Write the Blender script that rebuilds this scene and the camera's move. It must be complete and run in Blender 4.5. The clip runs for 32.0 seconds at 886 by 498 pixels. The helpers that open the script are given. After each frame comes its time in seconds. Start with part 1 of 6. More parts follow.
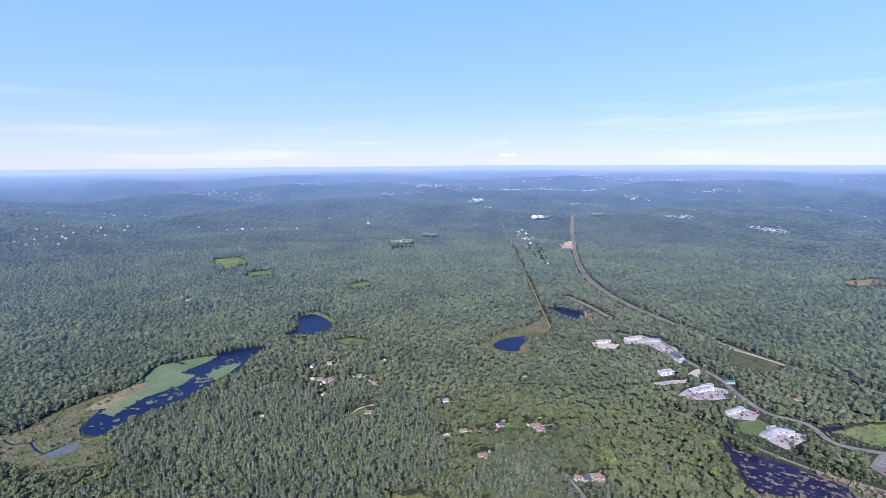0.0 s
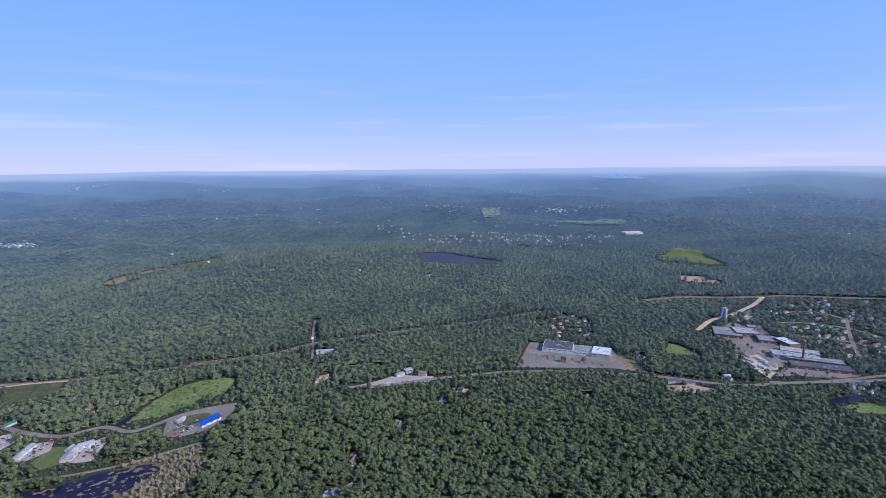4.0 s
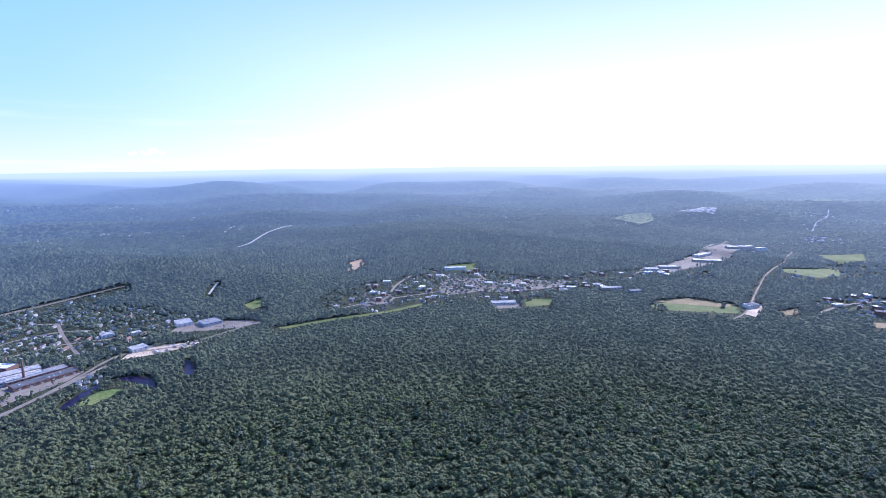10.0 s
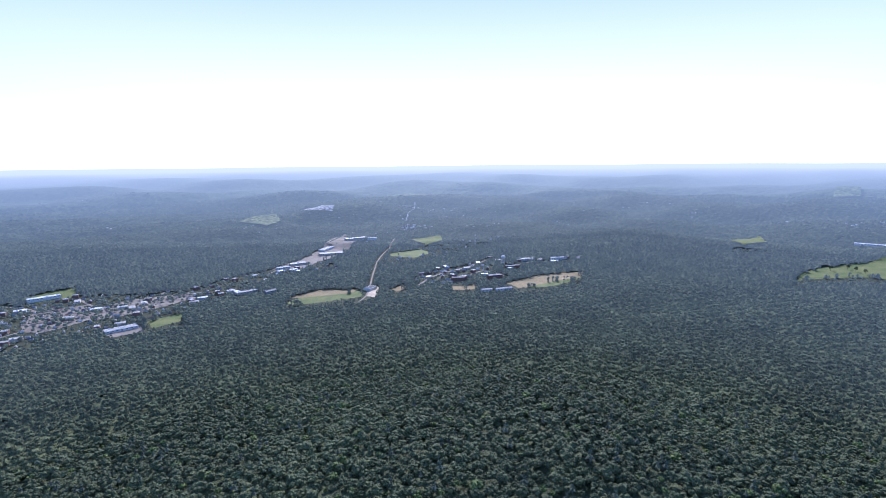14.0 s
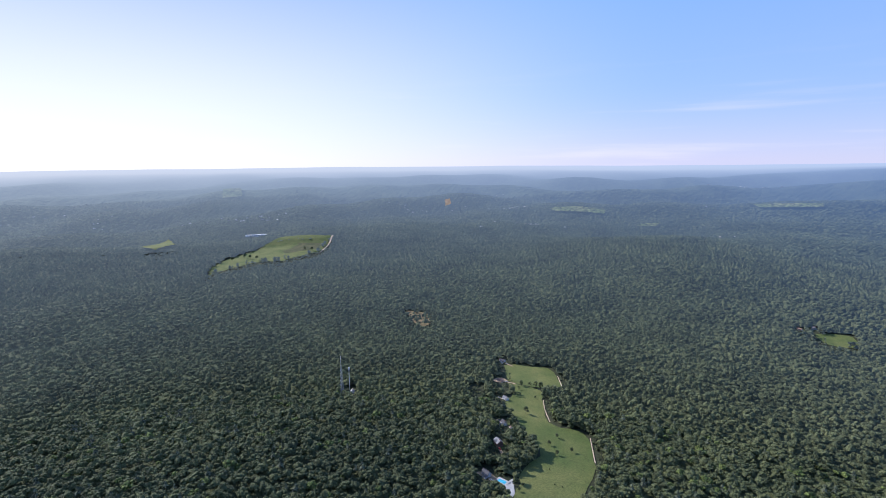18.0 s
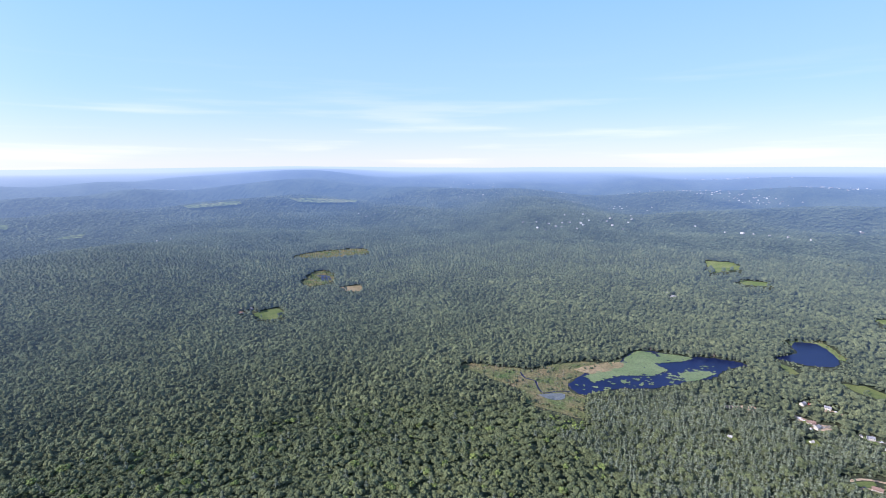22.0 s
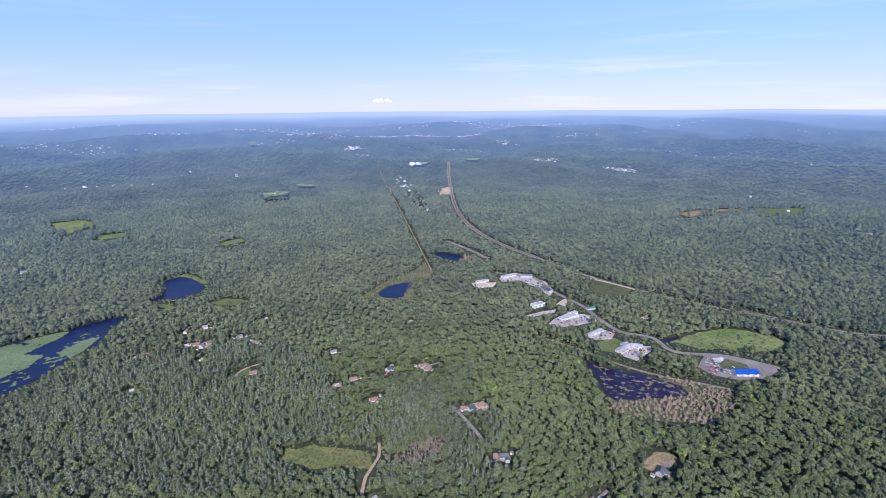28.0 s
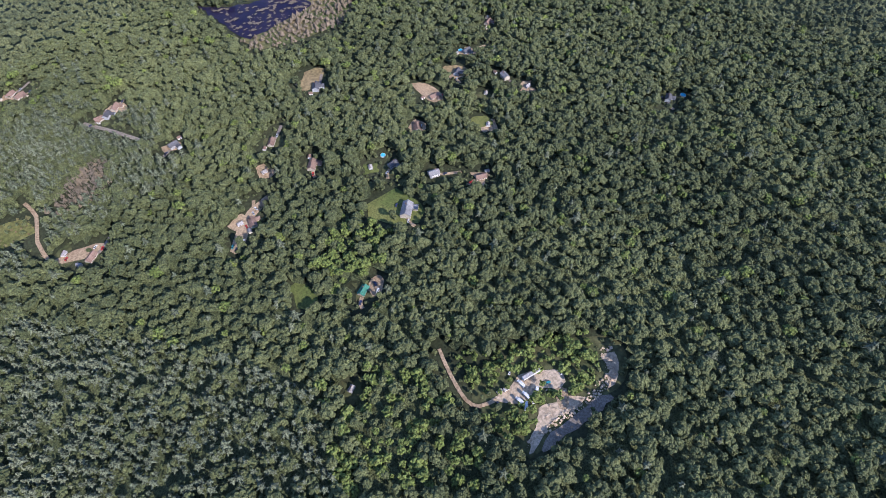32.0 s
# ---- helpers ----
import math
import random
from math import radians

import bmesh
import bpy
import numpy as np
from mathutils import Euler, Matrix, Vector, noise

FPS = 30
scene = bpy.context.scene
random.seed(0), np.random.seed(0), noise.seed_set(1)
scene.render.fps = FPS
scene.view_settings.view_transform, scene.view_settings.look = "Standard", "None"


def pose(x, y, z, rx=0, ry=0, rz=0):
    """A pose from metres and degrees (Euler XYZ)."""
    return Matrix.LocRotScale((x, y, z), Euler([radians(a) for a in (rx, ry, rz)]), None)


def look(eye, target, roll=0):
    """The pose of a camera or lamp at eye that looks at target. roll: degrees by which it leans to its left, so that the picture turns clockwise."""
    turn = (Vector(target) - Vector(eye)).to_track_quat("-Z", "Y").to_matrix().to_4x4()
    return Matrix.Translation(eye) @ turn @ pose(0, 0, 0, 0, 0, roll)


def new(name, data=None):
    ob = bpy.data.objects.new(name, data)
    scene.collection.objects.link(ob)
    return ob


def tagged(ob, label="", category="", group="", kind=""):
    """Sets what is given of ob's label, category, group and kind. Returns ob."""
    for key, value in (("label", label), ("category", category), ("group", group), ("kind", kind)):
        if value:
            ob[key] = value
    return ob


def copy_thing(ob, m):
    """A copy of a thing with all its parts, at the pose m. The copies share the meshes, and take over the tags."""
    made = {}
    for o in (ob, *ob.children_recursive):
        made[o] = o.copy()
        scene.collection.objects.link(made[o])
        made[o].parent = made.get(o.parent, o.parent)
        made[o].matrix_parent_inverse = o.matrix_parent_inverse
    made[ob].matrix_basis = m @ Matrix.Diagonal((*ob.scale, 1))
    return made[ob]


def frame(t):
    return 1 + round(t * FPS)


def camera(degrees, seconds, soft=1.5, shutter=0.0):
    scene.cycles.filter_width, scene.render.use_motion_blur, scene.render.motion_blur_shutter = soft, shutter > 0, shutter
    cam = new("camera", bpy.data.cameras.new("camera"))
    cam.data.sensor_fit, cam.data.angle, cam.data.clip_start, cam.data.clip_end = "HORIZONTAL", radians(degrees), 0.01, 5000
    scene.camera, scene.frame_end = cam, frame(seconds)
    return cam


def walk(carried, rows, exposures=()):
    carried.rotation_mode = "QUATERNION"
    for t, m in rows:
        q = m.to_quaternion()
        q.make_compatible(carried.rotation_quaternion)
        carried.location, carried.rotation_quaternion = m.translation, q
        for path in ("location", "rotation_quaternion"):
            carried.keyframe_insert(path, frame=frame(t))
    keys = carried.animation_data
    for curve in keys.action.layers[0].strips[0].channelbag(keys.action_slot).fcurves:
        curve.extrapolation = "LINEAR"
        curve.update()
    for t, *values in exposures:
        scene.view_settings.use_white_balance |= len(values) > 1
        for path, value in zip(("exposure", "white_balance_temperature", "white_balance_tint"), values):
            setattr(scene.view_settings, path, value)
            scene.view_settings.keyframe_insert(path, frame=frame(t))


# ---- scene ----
from mathutils import geometry

# ---------------------------------------------------------------- camera
cam = camera(81.49, 32.0, soft=0.5)


def aim(yaw, pitch, roll):
    """A camera hanging in the air over the origin: heading, tilt and lean in degrees."""
    return pose(0, 0, EYE_Z, 0, 0, yaw) @ pose(0, 0, 0, 90 + pitch) @ pose(0, 0, 0, 0, 0, roll)


EYE_Z = 380.0
HILLS = [  # x, y, height, spread across x, spread along y
    (-150, -440, 88, 470, 430), (1650, 950, 62, 480, 420), (1640, -950, 66, 260, 230),
    (1350, -2050, 55, 520, 300), (-1150, -2000, 48, 420, 320), (-1900, 2300, 70, 600, 380),
    (-2050, 120, 55, 520, 480), (250, 560, 16, 260, 220), (-2300, -1400, 40, 500, 500),
    (-4080, 403, 26, 246, 246),
    (-4224, 1551, 16, 595, 595),
    (-3934, 2080, 9, 455, 455),
    (3130, -2326, 58, 281, 281),
    (3112, 3251, 26, 352, 352),
    (3492, 2839, 20, 189, 189),
    (3749, 2578, 11, 191, 191),
    (3872, 2194, 19, 294, 294),
    (-4016, 1537, 34, 439, 439),
    (-3844, 1928, 20, 414, 414),
    (-2784, 2282, 10, 649, 649),
    (-1929, 2298, 14, 361, 361),
    (4134, -1183, 37, 310, 310),
    (-248, -1076, 15, 170, 60), (-792, -1217, 17, 150, 70), (2297, -900, 55, 330, 260), (1216, -1110, 26, 190, 150),
    (909, -2330, 34, 420, 240), (-1773, 166, 14, 260, 140),
]


def ground(x, y):
    """Height of the land: low hills round a valley, rising far off to a broad rim."""
    x, y = np.asarray(x, float), np.asarray(y, float)
    d = np.hypot(x, y)
    z = np.zeros_like(d)
    for hx, hy, h, sx, sy in HILLS:
        z += h * np.exp(-((x - hx) / sx) ** 2 - ((y - hy) / sy) ** 2)
    far = np.clip((d - 1500) / 1700, 0, 1) * np.clip((4800 - d) / 900, 0, 1)
    z += far * (14 * np.sin(x / 310 + 1.3) * np.cos(y / 270 - 0.4) + 9 * np.sin((x + y) / 190) + 7 * np.sin((x - 1.4 * y) / 143 + 2))
    ridge = np.clip((d - 2300) / 600, 0, 1) * np.clip((4700 - d) / 500, 0, 1)
    z += ridge * (19 * np.sin(d / 95 + 2.2 * np.sin(x / 420) + 1.7 * np.cos(y / 380)) + 9 * np.sin(d / 57 + x / 260 - y / 310))
    s = np.clip((d - 2500) / 2400, 0, 1)
    z += 322 * s ** 1.25
    a = np.arctan2(x, y)
    z += np.clip((d - 3300) / 1500, 0, 1) * (3 * np.sin(3 * a + 1) + 2 * np.sin(17 * a) + 0.8 * np.sin(41 * a))
    return z


walk(cam, [
    (0.0, aim(-0.09, -9.69, -0.32)),
    (0.5, aim(-9.00, -9.62, -0.25)),
    (1.0, aim(-18.93, -9.56, -0.30)),
    (1.5, aim(-28.30, -9.52, -0.30)),
    (2.0, aim(-38.50, -9.38, -0.39)),
    (2.5, aim(-47.12, -9.30, -0.48)),
    (3.0, aim(-55.65, -9.30, -0.57)),
    (3.5, aim(-63.81, -9.37, -0.54)),
    (4.0, aim(-72.85, -9.38, -0.56)),
    (4.5, aim(-81.01, -9.38, -0.60)),
    (6.5, aim(-113.15, -9.36, -0.71)),
    (7.0, aim(-120.37, -9.42, -0.67)),
    (7.5, aim(-125.65, -9.41, -0.65)),
    (8.0, aim(-130.73, -9.39, -0.61)),
    (8.5, aim(-135.64, -9.40, -0.65)),
    (9.0, aim(-140.64, -9.49, -0.62)),
    (9.5, aim(-145.28, -9.48, -0.68)),
    (10.0, aim(-149.95, -9.54, -0.69)),
    (10.5, aim(-153.90, -9.57, -0.65)),
    (11.0, aim(-157.90, -9.63, -0.65)),
    (11.5, aim(-161.59, -9.67, -0.64)),
    (12.0, aim(-166.11, -9.69, -0.63)),
    (12.5, aim(-170.77, -9.71, -0.59)),
    (13.0, aim(-176.66, -9.73, -0.46)),
    (13.5, aim(-182.80, -9.74, -0.57)),
    (14.0, aim(-190.00, -9.77, -0.52)),
    (14.5, aim(-197.13, -9.81, -0.52)),
    (15.0, aim(-205.41, -9.77, -0.31)),
    (15.5, aim(-213.32, -9.74, -0.26)),
    (17.5, aim(-241.52, -9.74, -0.17)),
    (18.0, aim(-250.27, -9.63, -0.43)),
    (18.5, aim(-258.63, -9.60, -0.23)),
    (19.0, aim(-267.95, -9.62, -0.08)),
    (19.5, aim(-276.27, -9.58, -0.01)),
    (20.0, aim(-284.34, -9.55, 0.05)),
    (20.5, aim(-291.20, -9.66, -0.12)),
    (21.0, aim(-298.43, -9.66, -0.06)),
    (21.5, aim(-303.53, -9.60, -0.12)),
    (22.0, aim(-308.24, -9.58, -0.16)),
    (22.5, aim(-312.52, -9.55, -0.21)),
    (23.0, aim(-317.25, -9.58, -0.19)),
    (23.5, aim(-321.97, -9.55, -0.27)),
    (24.0, aim(-327.22, -9.53, -0.24)),
    (24.5, aim(-332.68, -9.44, -0.10)),
    (25.0, aim(-339.19, -9.35, -0.13)),
    (25.5, aim(-345.66, -9.25, -0.10)),
    (27.5, aim(-367.97, -10.49, -0.54)),
    (28.0, aim(-373.56, -15.50, -0.49)),
    (28.5, aim(-379.76, -15.28, -0.50)),
    (29.0, aim(-386.09, -19.81, -0.62)),
    (29.5, aim(-392.02, -25.13, -0.65)),
    (30.0, aim(-397.89, -30.99, -0.84)),
    (30.5, aim(-402.73, -36.57, -0.91)),
    (31.0, aim(-407.58, -42.67, -1.07)),
    (31.5, aim(-411.71, -48.32, -1.26)),
    (32.0, aim(-415.87, -54.90, -1.40)),
], exposures=[(0, 0.36, 5590, 22), (1, 0.17, 5540, 21), (2, -0.1, 5540, 20), (3, -0.22, 5560, 18), (4, -0.14, 5520, 18), (7, 0.18, 5270, 22), (9, 0.5, 5220, 26), (13, 0.57, 5320, 24), (15, 0.2, 5570, 19), (18, 0.12, 6080, 16), (20, 0.28, 6130, 17), (21, 0.45, 6030, 18), (23, 0.57, 5750, 23), (25, 0.54, 5600, 25), (28, 0.26, 5650, 23), (30, 0.26, 5780, 23), (32, 0.36, 6020, 21)])

# ---------------------------------------------------------------- light
SUN_AZ, SUN_EL = 191.0, 35.0
world = bpy.data.worlds.new("sky")
scene.world = world
world.use_nodes = True
wn = world.node_tree.nodes
sky = wn.new("ShaderNodeTexSky")
sky.sky_type, sky.sun_disc = "NISHITA", False
sky.sun_elevation, sky.sun_rotation = radians(SUN_EL), radians(SUN_AZ)
sky.altitude, sky.air_density, sky.dust_density, sky.ozone_density = 1500, 1.0, 0.4, 3.0
wn["Background"].inputs["Strength"].default_value = 0.22
wl = world.node_tree.links.new
wl(sky.outputs[0], wn["Background"].inputs["Color"])


def span(value, a, b, c, d, smooth=True):
    n = wn.new("ShaderNodeMapRange")
    n.interpolation_type = "SMOOTHSTEP" if smooth else "LINEAR"
    for key, v in zip(("From Min", "From Max", "To Min", "To Max"), (a, b, c, d)):
        n.inputs[key].default_value = v
    wl(value, n.inputs["Value"])
    return n.outputs[0]


def blend(fac, a, b):
    n = wn.new("ShaderNodeMix")
    n.data_type = "RGBA"
    wl(fac, n.inputs["Factor"])
    for key, v in (("A", a), ("B", b)):
        if isinstance(v, tuple):
            n.inputs[key].default_value = v
        else:
            wl(v, n.inputs[key])
    return n.outputs["Result"]


# the pale summer haze that lies on the lower sky, whiter towards the sun
coord = wn.new("ShaderNodeTexCoord")
axes = wn.new("ShaderNodeSeparateXYZ")
wl(coord.outputs["Generated"], axes.inputs[0])
sunward = wn.new("ShaderNodeVectorMath")
sunward.operation = "DOT_PRODUCT"
sunward.inputs[1].default_value = (math.sin(radians(SUN_AZ)), math.cos(radians(SUN_AZ)), 0.0)
wl(coord.outputs["Generated"], sunward.inputs[0])
up = axes.outputs["Z"]
away = blend(span(up, 0.0, 0.30, 0, 1, False), blend(span(up, -0.02, 0.14, 0, 1), (0.62, 0.64, 0.86, 1), (0.42, 0.59, 0.92, 1)), (0.25, 0.47, 0.91, 1))
toward = blend(span(up, 0.03, 0.42, 0, 1), (0.92, 0.93, 0.95, 1), (0.31, 0.46, 0.74, 1))
lower = wn.new("ShaderNodeBackground")
# thin streaks of high cloud low over the horizon
flat = wn.new("ShaderNodeMapping")
flat.inputs["Scale"].default_value = (1.6, 1.6, 26.0)
wl(coord.outputs["Generated"], flat.inputs["Vector"])
wisp = wn.new("ShaderNodeTexNoise")
wisp.inputs["Scale"].default_value, wisp.inputs["Detail"].default_value = 1.7, 6
wl(flat.outputs[0], wisp.inputs["Vector"])
thin = wn.new("ShaderNodeMath")
thin.operation = "MULTIPLY"
wl(span(wisp.outputs["Fac"], 0.5, 0.75, 0.0, 0.4), thin.inputs[0])
wl(span(up, 0.02, 0.2, 1.0, 0.0), thin.inputs[1])
clear = blend(span(sunward.outputs["Value"], 0.1, 1.0, 0, 1), away, toward)
wl(blend(thin.outputs[0], clear, (0.88, 0.84, 0.93, 1)), lower.inputs["Color"])
west = wn.new("ShaderNodeVectorMath")
west.operation = "DOT_PRODUCT"
west.inputs[1].default_value = (-0.5, 0.86, 0.0)
wl(coord.outputs["Generated"], west.inputs[0])
wl(span(west.outputs["Value"], 0.2, 0.95, 1.0, 0.9), lower.inputs["Strength"])
both = wn.new("ShaderNodeMixShader")
wl(span(up, 0.28, 0.6, 0.92, 0.0), both.inputs[0])
wl(wn["Background"].outputs[0], both.inputs[1])
wl(lower.outputs[0], both.inputs[2])
wl(both.outputs[0], wn["World Output"].inputs["Surface"])
sun = new("sun", bpy.data.lights.new("sun", "SUN"))
sun.data.energy, sun.data.angle, sun.data.color = 4.6, radians(0.5), (1.0, 0.95, 0.86)
sa, se = radians(SUN_AZ), radians(SUN_EL)
sun.matrix_world = look((1000 * math.sin(sa) * math.cos(se), 1000 * math.cos(sa) * math.cos(se), 1000 * math.sin(se)), (0, 0, 0))


# ---------------------------------------------------------------- materials
def surface(name, c1, c2, scale, rough=0.8, bump=0.0, fine=None, island=0.0, obrand=0.0, metal=0.0, spec=0.3, bump_scale=None, stretch=(1, 1, 1), grain=(0.7, 1.3), soft=0.0, tree=0.0, sheen=0.0):
    """Two colours mixed by broad noise, roughened by fine noise, varied piece by piece."""
    m = bpy.data.materials.new(name)
    m.use_nodes = True
    nt = m.node_tree
    n, link = nt.nodes, nt.links.new
    b = n["Principled BSDF"]
    b.inputs["Roughness"].default_value, b.inputs["Metallic"].default_value = rough, metal
    b.inputs["Specular IOR Level"].default_value = spec
    geo = n.new("ShaderNodeNewGeometry")
    mp = n.new("ShaderNodeMapping")
    mp.inputs["Scale"].default_value = stretch
    link(geo.outputs["Position"], mp.inputs["Vector"])
    big = n.new("ShaderNodeTexNoise")
    big.inputs["Scale"].default_value, big.inputs["Detail"].default_value = scale, 4
    link(mp.outputs[0], big.inputs["Vector"])
    ramp = n.new("ShaderNodeMapRange")
    ramp.inputs["From Min"].default_value, ramp.inputs["From Max"].default_value = 0.32, 0.68
    link(big.outputs["Fac"], ramp.inputs["Value"])
    value = ramp.outputs[0]
    if tree:
        each = n.new("ShaderNodeTexNoise")
        each.inputs["Scale"].default_value, each.inputs["Detail"].default_value = 0.11, 1
        link(mp.outputs[0], each.inputs["Vector"])
        wide = n.new("ShaderNodeMapRange")
        wide.inputs["From Min"].default_value, wide.inputs["From Max"].default_value = 0.35, 0.65
        link(each.outputs["Fac"], wide.inputs["Value"])
        both_scales = n.new("ShaderNodeMix")
        both_scales.inputs["Factor"].default_value = tree
        link(value, both_scales.inputs["A"])
        link(wide.outputs[0], both_scales.inputs["B"])
        value = both_scales.outputs[0]
    extra = None
    if island:
        extra = (geo.outputs["Random Per Island"], island)
    if obrand:
        info = n.new("ShaderNodeObjectInfo")
        extra = (info.outputs["Random"], obrand)
    if extra:
        mixv = n.new("ShaderNodeMix")
        mixv.inputs["Factor"].default_value = extra[1]
        link(value, mixv.inputs["A"])
        link(extra[0], mixv.inputs["B"])
        value = mixv.outputs[0]
    col = n.new("ShaderNodeMix")
    col.data_type = "RGBA"
    col.inputs["A"].default_value, col.inputs["B"].default_value = (*c1, 1), (*c2, 1)
    link(value, col.inputs["Factor"])
    out = col.outputs["Result"]
    small = n.new("ShaderNodeTexNoise")
    small.inputs["Scale"].default_value, small.inputs["Detail"].default_value = fine or scale * 9, 5
    link(mp.outputs[0], small.inputs["Vector"])
    vary = n.new("ShaderNodeMapRange")
    vary.inputs["From Min"].default_value, vary.inputs["From Max"].default_value = 0.36, 0.64
    vary.inputs["To Min"].default_value, vary.inputs["To Max"].default_value = grain
    b.inputs["Diffuse Roughness"].default_value = soft
    b.inputs["Sheen Weight"].default_value, b.inputs["Sheen Roughness"].default_value = sheen, 0.6
    b.inputs["Sheen Tint"].default_value = (0.72, 0.80, 0.42, 1)
    link(small.outputs["Fac"], vary.inputs["Value"])
    mul = n.new("ShaderNodeVectorMath")
    mul.operation = "SCALE"
    link(out, mul.inputs[0])
    link(vary.outputs[0], mul.inputs["Scale"])
    link(mul.outputs[0], b.inputs["Base Color"])
    if bump:
        bn = n.new("ShaderNodeBump")
        bn.inputs["Strength"].default_value, bn.inputs["Distance"].default_value = bump, bump_scale or 0.3
        link(small.outputs["Fac"], bn.inputs["Height"])
        link(bn.outputs[0], b.inputs["Normal"])
    return m


LEAF = surface("broadleaf_leaves", (0.030, 0.043, 0.021), (0.152, 0.168, 0.070), 0.006, 0.7, 1.0, 0.9, island=0.3, bump_scale=2.0, grain=(0.4, 1.6), soft=0.3, spec=0.16, tree=0.4, sheen=0.12)
PINE = surface("pine_needles", (0.066, 0.082, 0.052), (0.162, 0.178, 0.112), 0.01, 0.75, 0.8, 0.8, island=0.5, bump_scale=2.0, grain=(0.3, 1.7), soft=0.3, spec=0.2)
BRIGHT = surface("young_leaves", (0.066, 0.094, 0.024), (0.165, 0.200, 0.056), 0.01, 0.75, 0.8, 0.6, island=0.6, bump_scale=2.0, grain=(0.3, 1.7), soft=0.3, spec=0.2)
BROWN = surface("dead_brush", (0.135, 0.108, 0.074), (0.240, 0.190, 0.134), 0.02, 0.9, 0.8, 0.7, island=0.6, bump_scale=1.0)
SOIL = surface("forest_floor", (0.030, 0.038, 0.018), (0.055, 0.060, 0.030), 0.02, 0.95, 0.5, 0.4)
GRASS = surface("mown_grass", (0.085, 0.118, 0.030), (0.160, 0.168, 0.052), 0.025, 0.9, 0.3, 0.6)
ROUGH = surface("rough_grass", (0.055, 0.068, 0.026), (0.118, 0.112, 0.050), 0.04, 0.95, 0.5, 0.3)
YARD = surface("worn_yard", (0.350, 0.290, 0.238), (0.500, 0.425, 0.355), 0.03, 0.95, 0.2, 0.5)
MEADOW = surface("meadow_grass", (0.115, 0.158, 0.040), (0.200, 0.212, 0.074), 0.02, 0.9, 0.4, 0.25)
HAY = surface("dry_hay_grass", (0.205, 0.160, 0.078), (0.300, 0.222, 0.120), 0.02, 0.95, 0.3, 0.3)
MARSH = surface("marsh_sedge", (0.074, 0.108, 0.032), (0.190, 0.142, 0.072), 0.028, 0.95, 0.6, 0.22, bump_scale=1.0)
BOG = surface("bog_moss", (0.105, 0.115, 0.030), (0.190, 0.180, 0.064), 0.03, 0.95, 0.5, 0.3)
LILY = surface("lily_pads", (0.125, 0.165, 0.060), (0.180, 0.212, 0.086), 0.02, 0.6, 0.1, 0.5)
ASPHALT = surface("worn_asphalt", (0.180, 0.148, 0.120), (0.268, 0.226, 0.186), 0.03, 0.9, 0.1, 0.8)
GRAVEL = surface("pale_gravel", (0.440, 0.330, 0.225), (0.600, 0.475, 0.345), 0.03, 0.95, 0.4, 0.5)
DIRT = surface("bare_dirt", (0.302, 0.210, 0.129), (0.448, 0.330, 0.215), 0.05, 0.95, 0.4, 0.6)
SOLAR = surface("solar_glass", (0.030, 0.034, 0.062), (0.050, 0.054, 0.088), 0.05, 0.45, 0, 0.5, spec=0.15)
WHITE = surface("white_paint", (0.58, 0.57, 0.56), (0.72, 0.71, 0.69), 0.2, 0.6, 0, 2.0)
PALE = surface("pale_roof_sheet", (0.26, 0.24, 0.23), (0.50, 0.47, 0.45), 0.12, 0.6, 0, 0.8)
GREYROOF = surface("grey_roof", (0.19, 0.19, 0.20), (0.30, 0.29, 0.29), 0.08, 0.85, 0, 1.5)
DARKROOF = surface("dark_roof", (0.075, 0.075, 0.085), (0.13, 0.13, 0.14), 0.08, 0.85, 0, 1.5)
BROWNROOF = surface("brown_roof", (0.20, 0.13, 0.10), (0.29, 0.19, 0.15), 0.1, 0.85, 0, 1.5)
BLUEROOF = surface("blue_metal_roof", (0.010, 0.055, 0.27), (0.016, 0.078, 0.35), 0.1, 0.4, 0, 1.0)
GREENROOF = surface("green_metal_roof", (0.04, 0.17, 0.12), (0.06, 0.22, 0.16), 0.1, 0.5, 0, 1.0)
BEIGE = surface("beige_siding", (0.46, 0.41, 0.34), (0.58, 0.53, 0.45), 0.2, 0.7, 0, 2.0)
BRICK = surface("red_brick", (0.17, 0.105, 0.085), (0.25, 0.155, 0.125), 0.2, 0.85, 0, 2.0)
GREYWALL = surface("grey_siding", (0.33, 0.35, 0.38), (0.45, 0.47, 0.50), 0.2, 0.7, 0, 2.0)
CONCRETE = surface("concrete", (0.38, 0.37, 0.36), (0.50, 0.49, 0.47), 0.1, 0.85, 0.1, 1.5)
BARK = surface("bark", (0.10, 0.08, 0.06), (0.17, 0.14, 0.11), 0.5, 0.95, 0.3, 3.0)
BALLAST = surface("railway_ballast", (0.190, 0.145, 0.107), (0.291, 0.225, 0.168), 0.05, 0.95, 0.3, 0.6)
SNAG = surface("bleached_wood", (0.14, 0.115, 0.09), (0.25, 0.21, 0.17), 0.5, 0.95, 0.2, 3.0)
STEEL = surface("grey_steel", (0.40, 0.41, 0.42), (0.52, 0.53, 0.54), 0.5, 0.5, 0, 2.0, metal=0.3)
RUBBER = surface("tyre_rubber", (0.02, 0.02, 0.02), (0.035, 0.035, 0.035), 2.0, 0.9)
TEAL = surface("teal_car_paint", (0.02, 0.20, 0.24), (0.03, 0.24, 0.28), 0.5, 0.3)
RED = surface("red_paint", (0.40, 0.03, 0.03), (0.48, 0.05, 0.04), 0.5, 0.4)
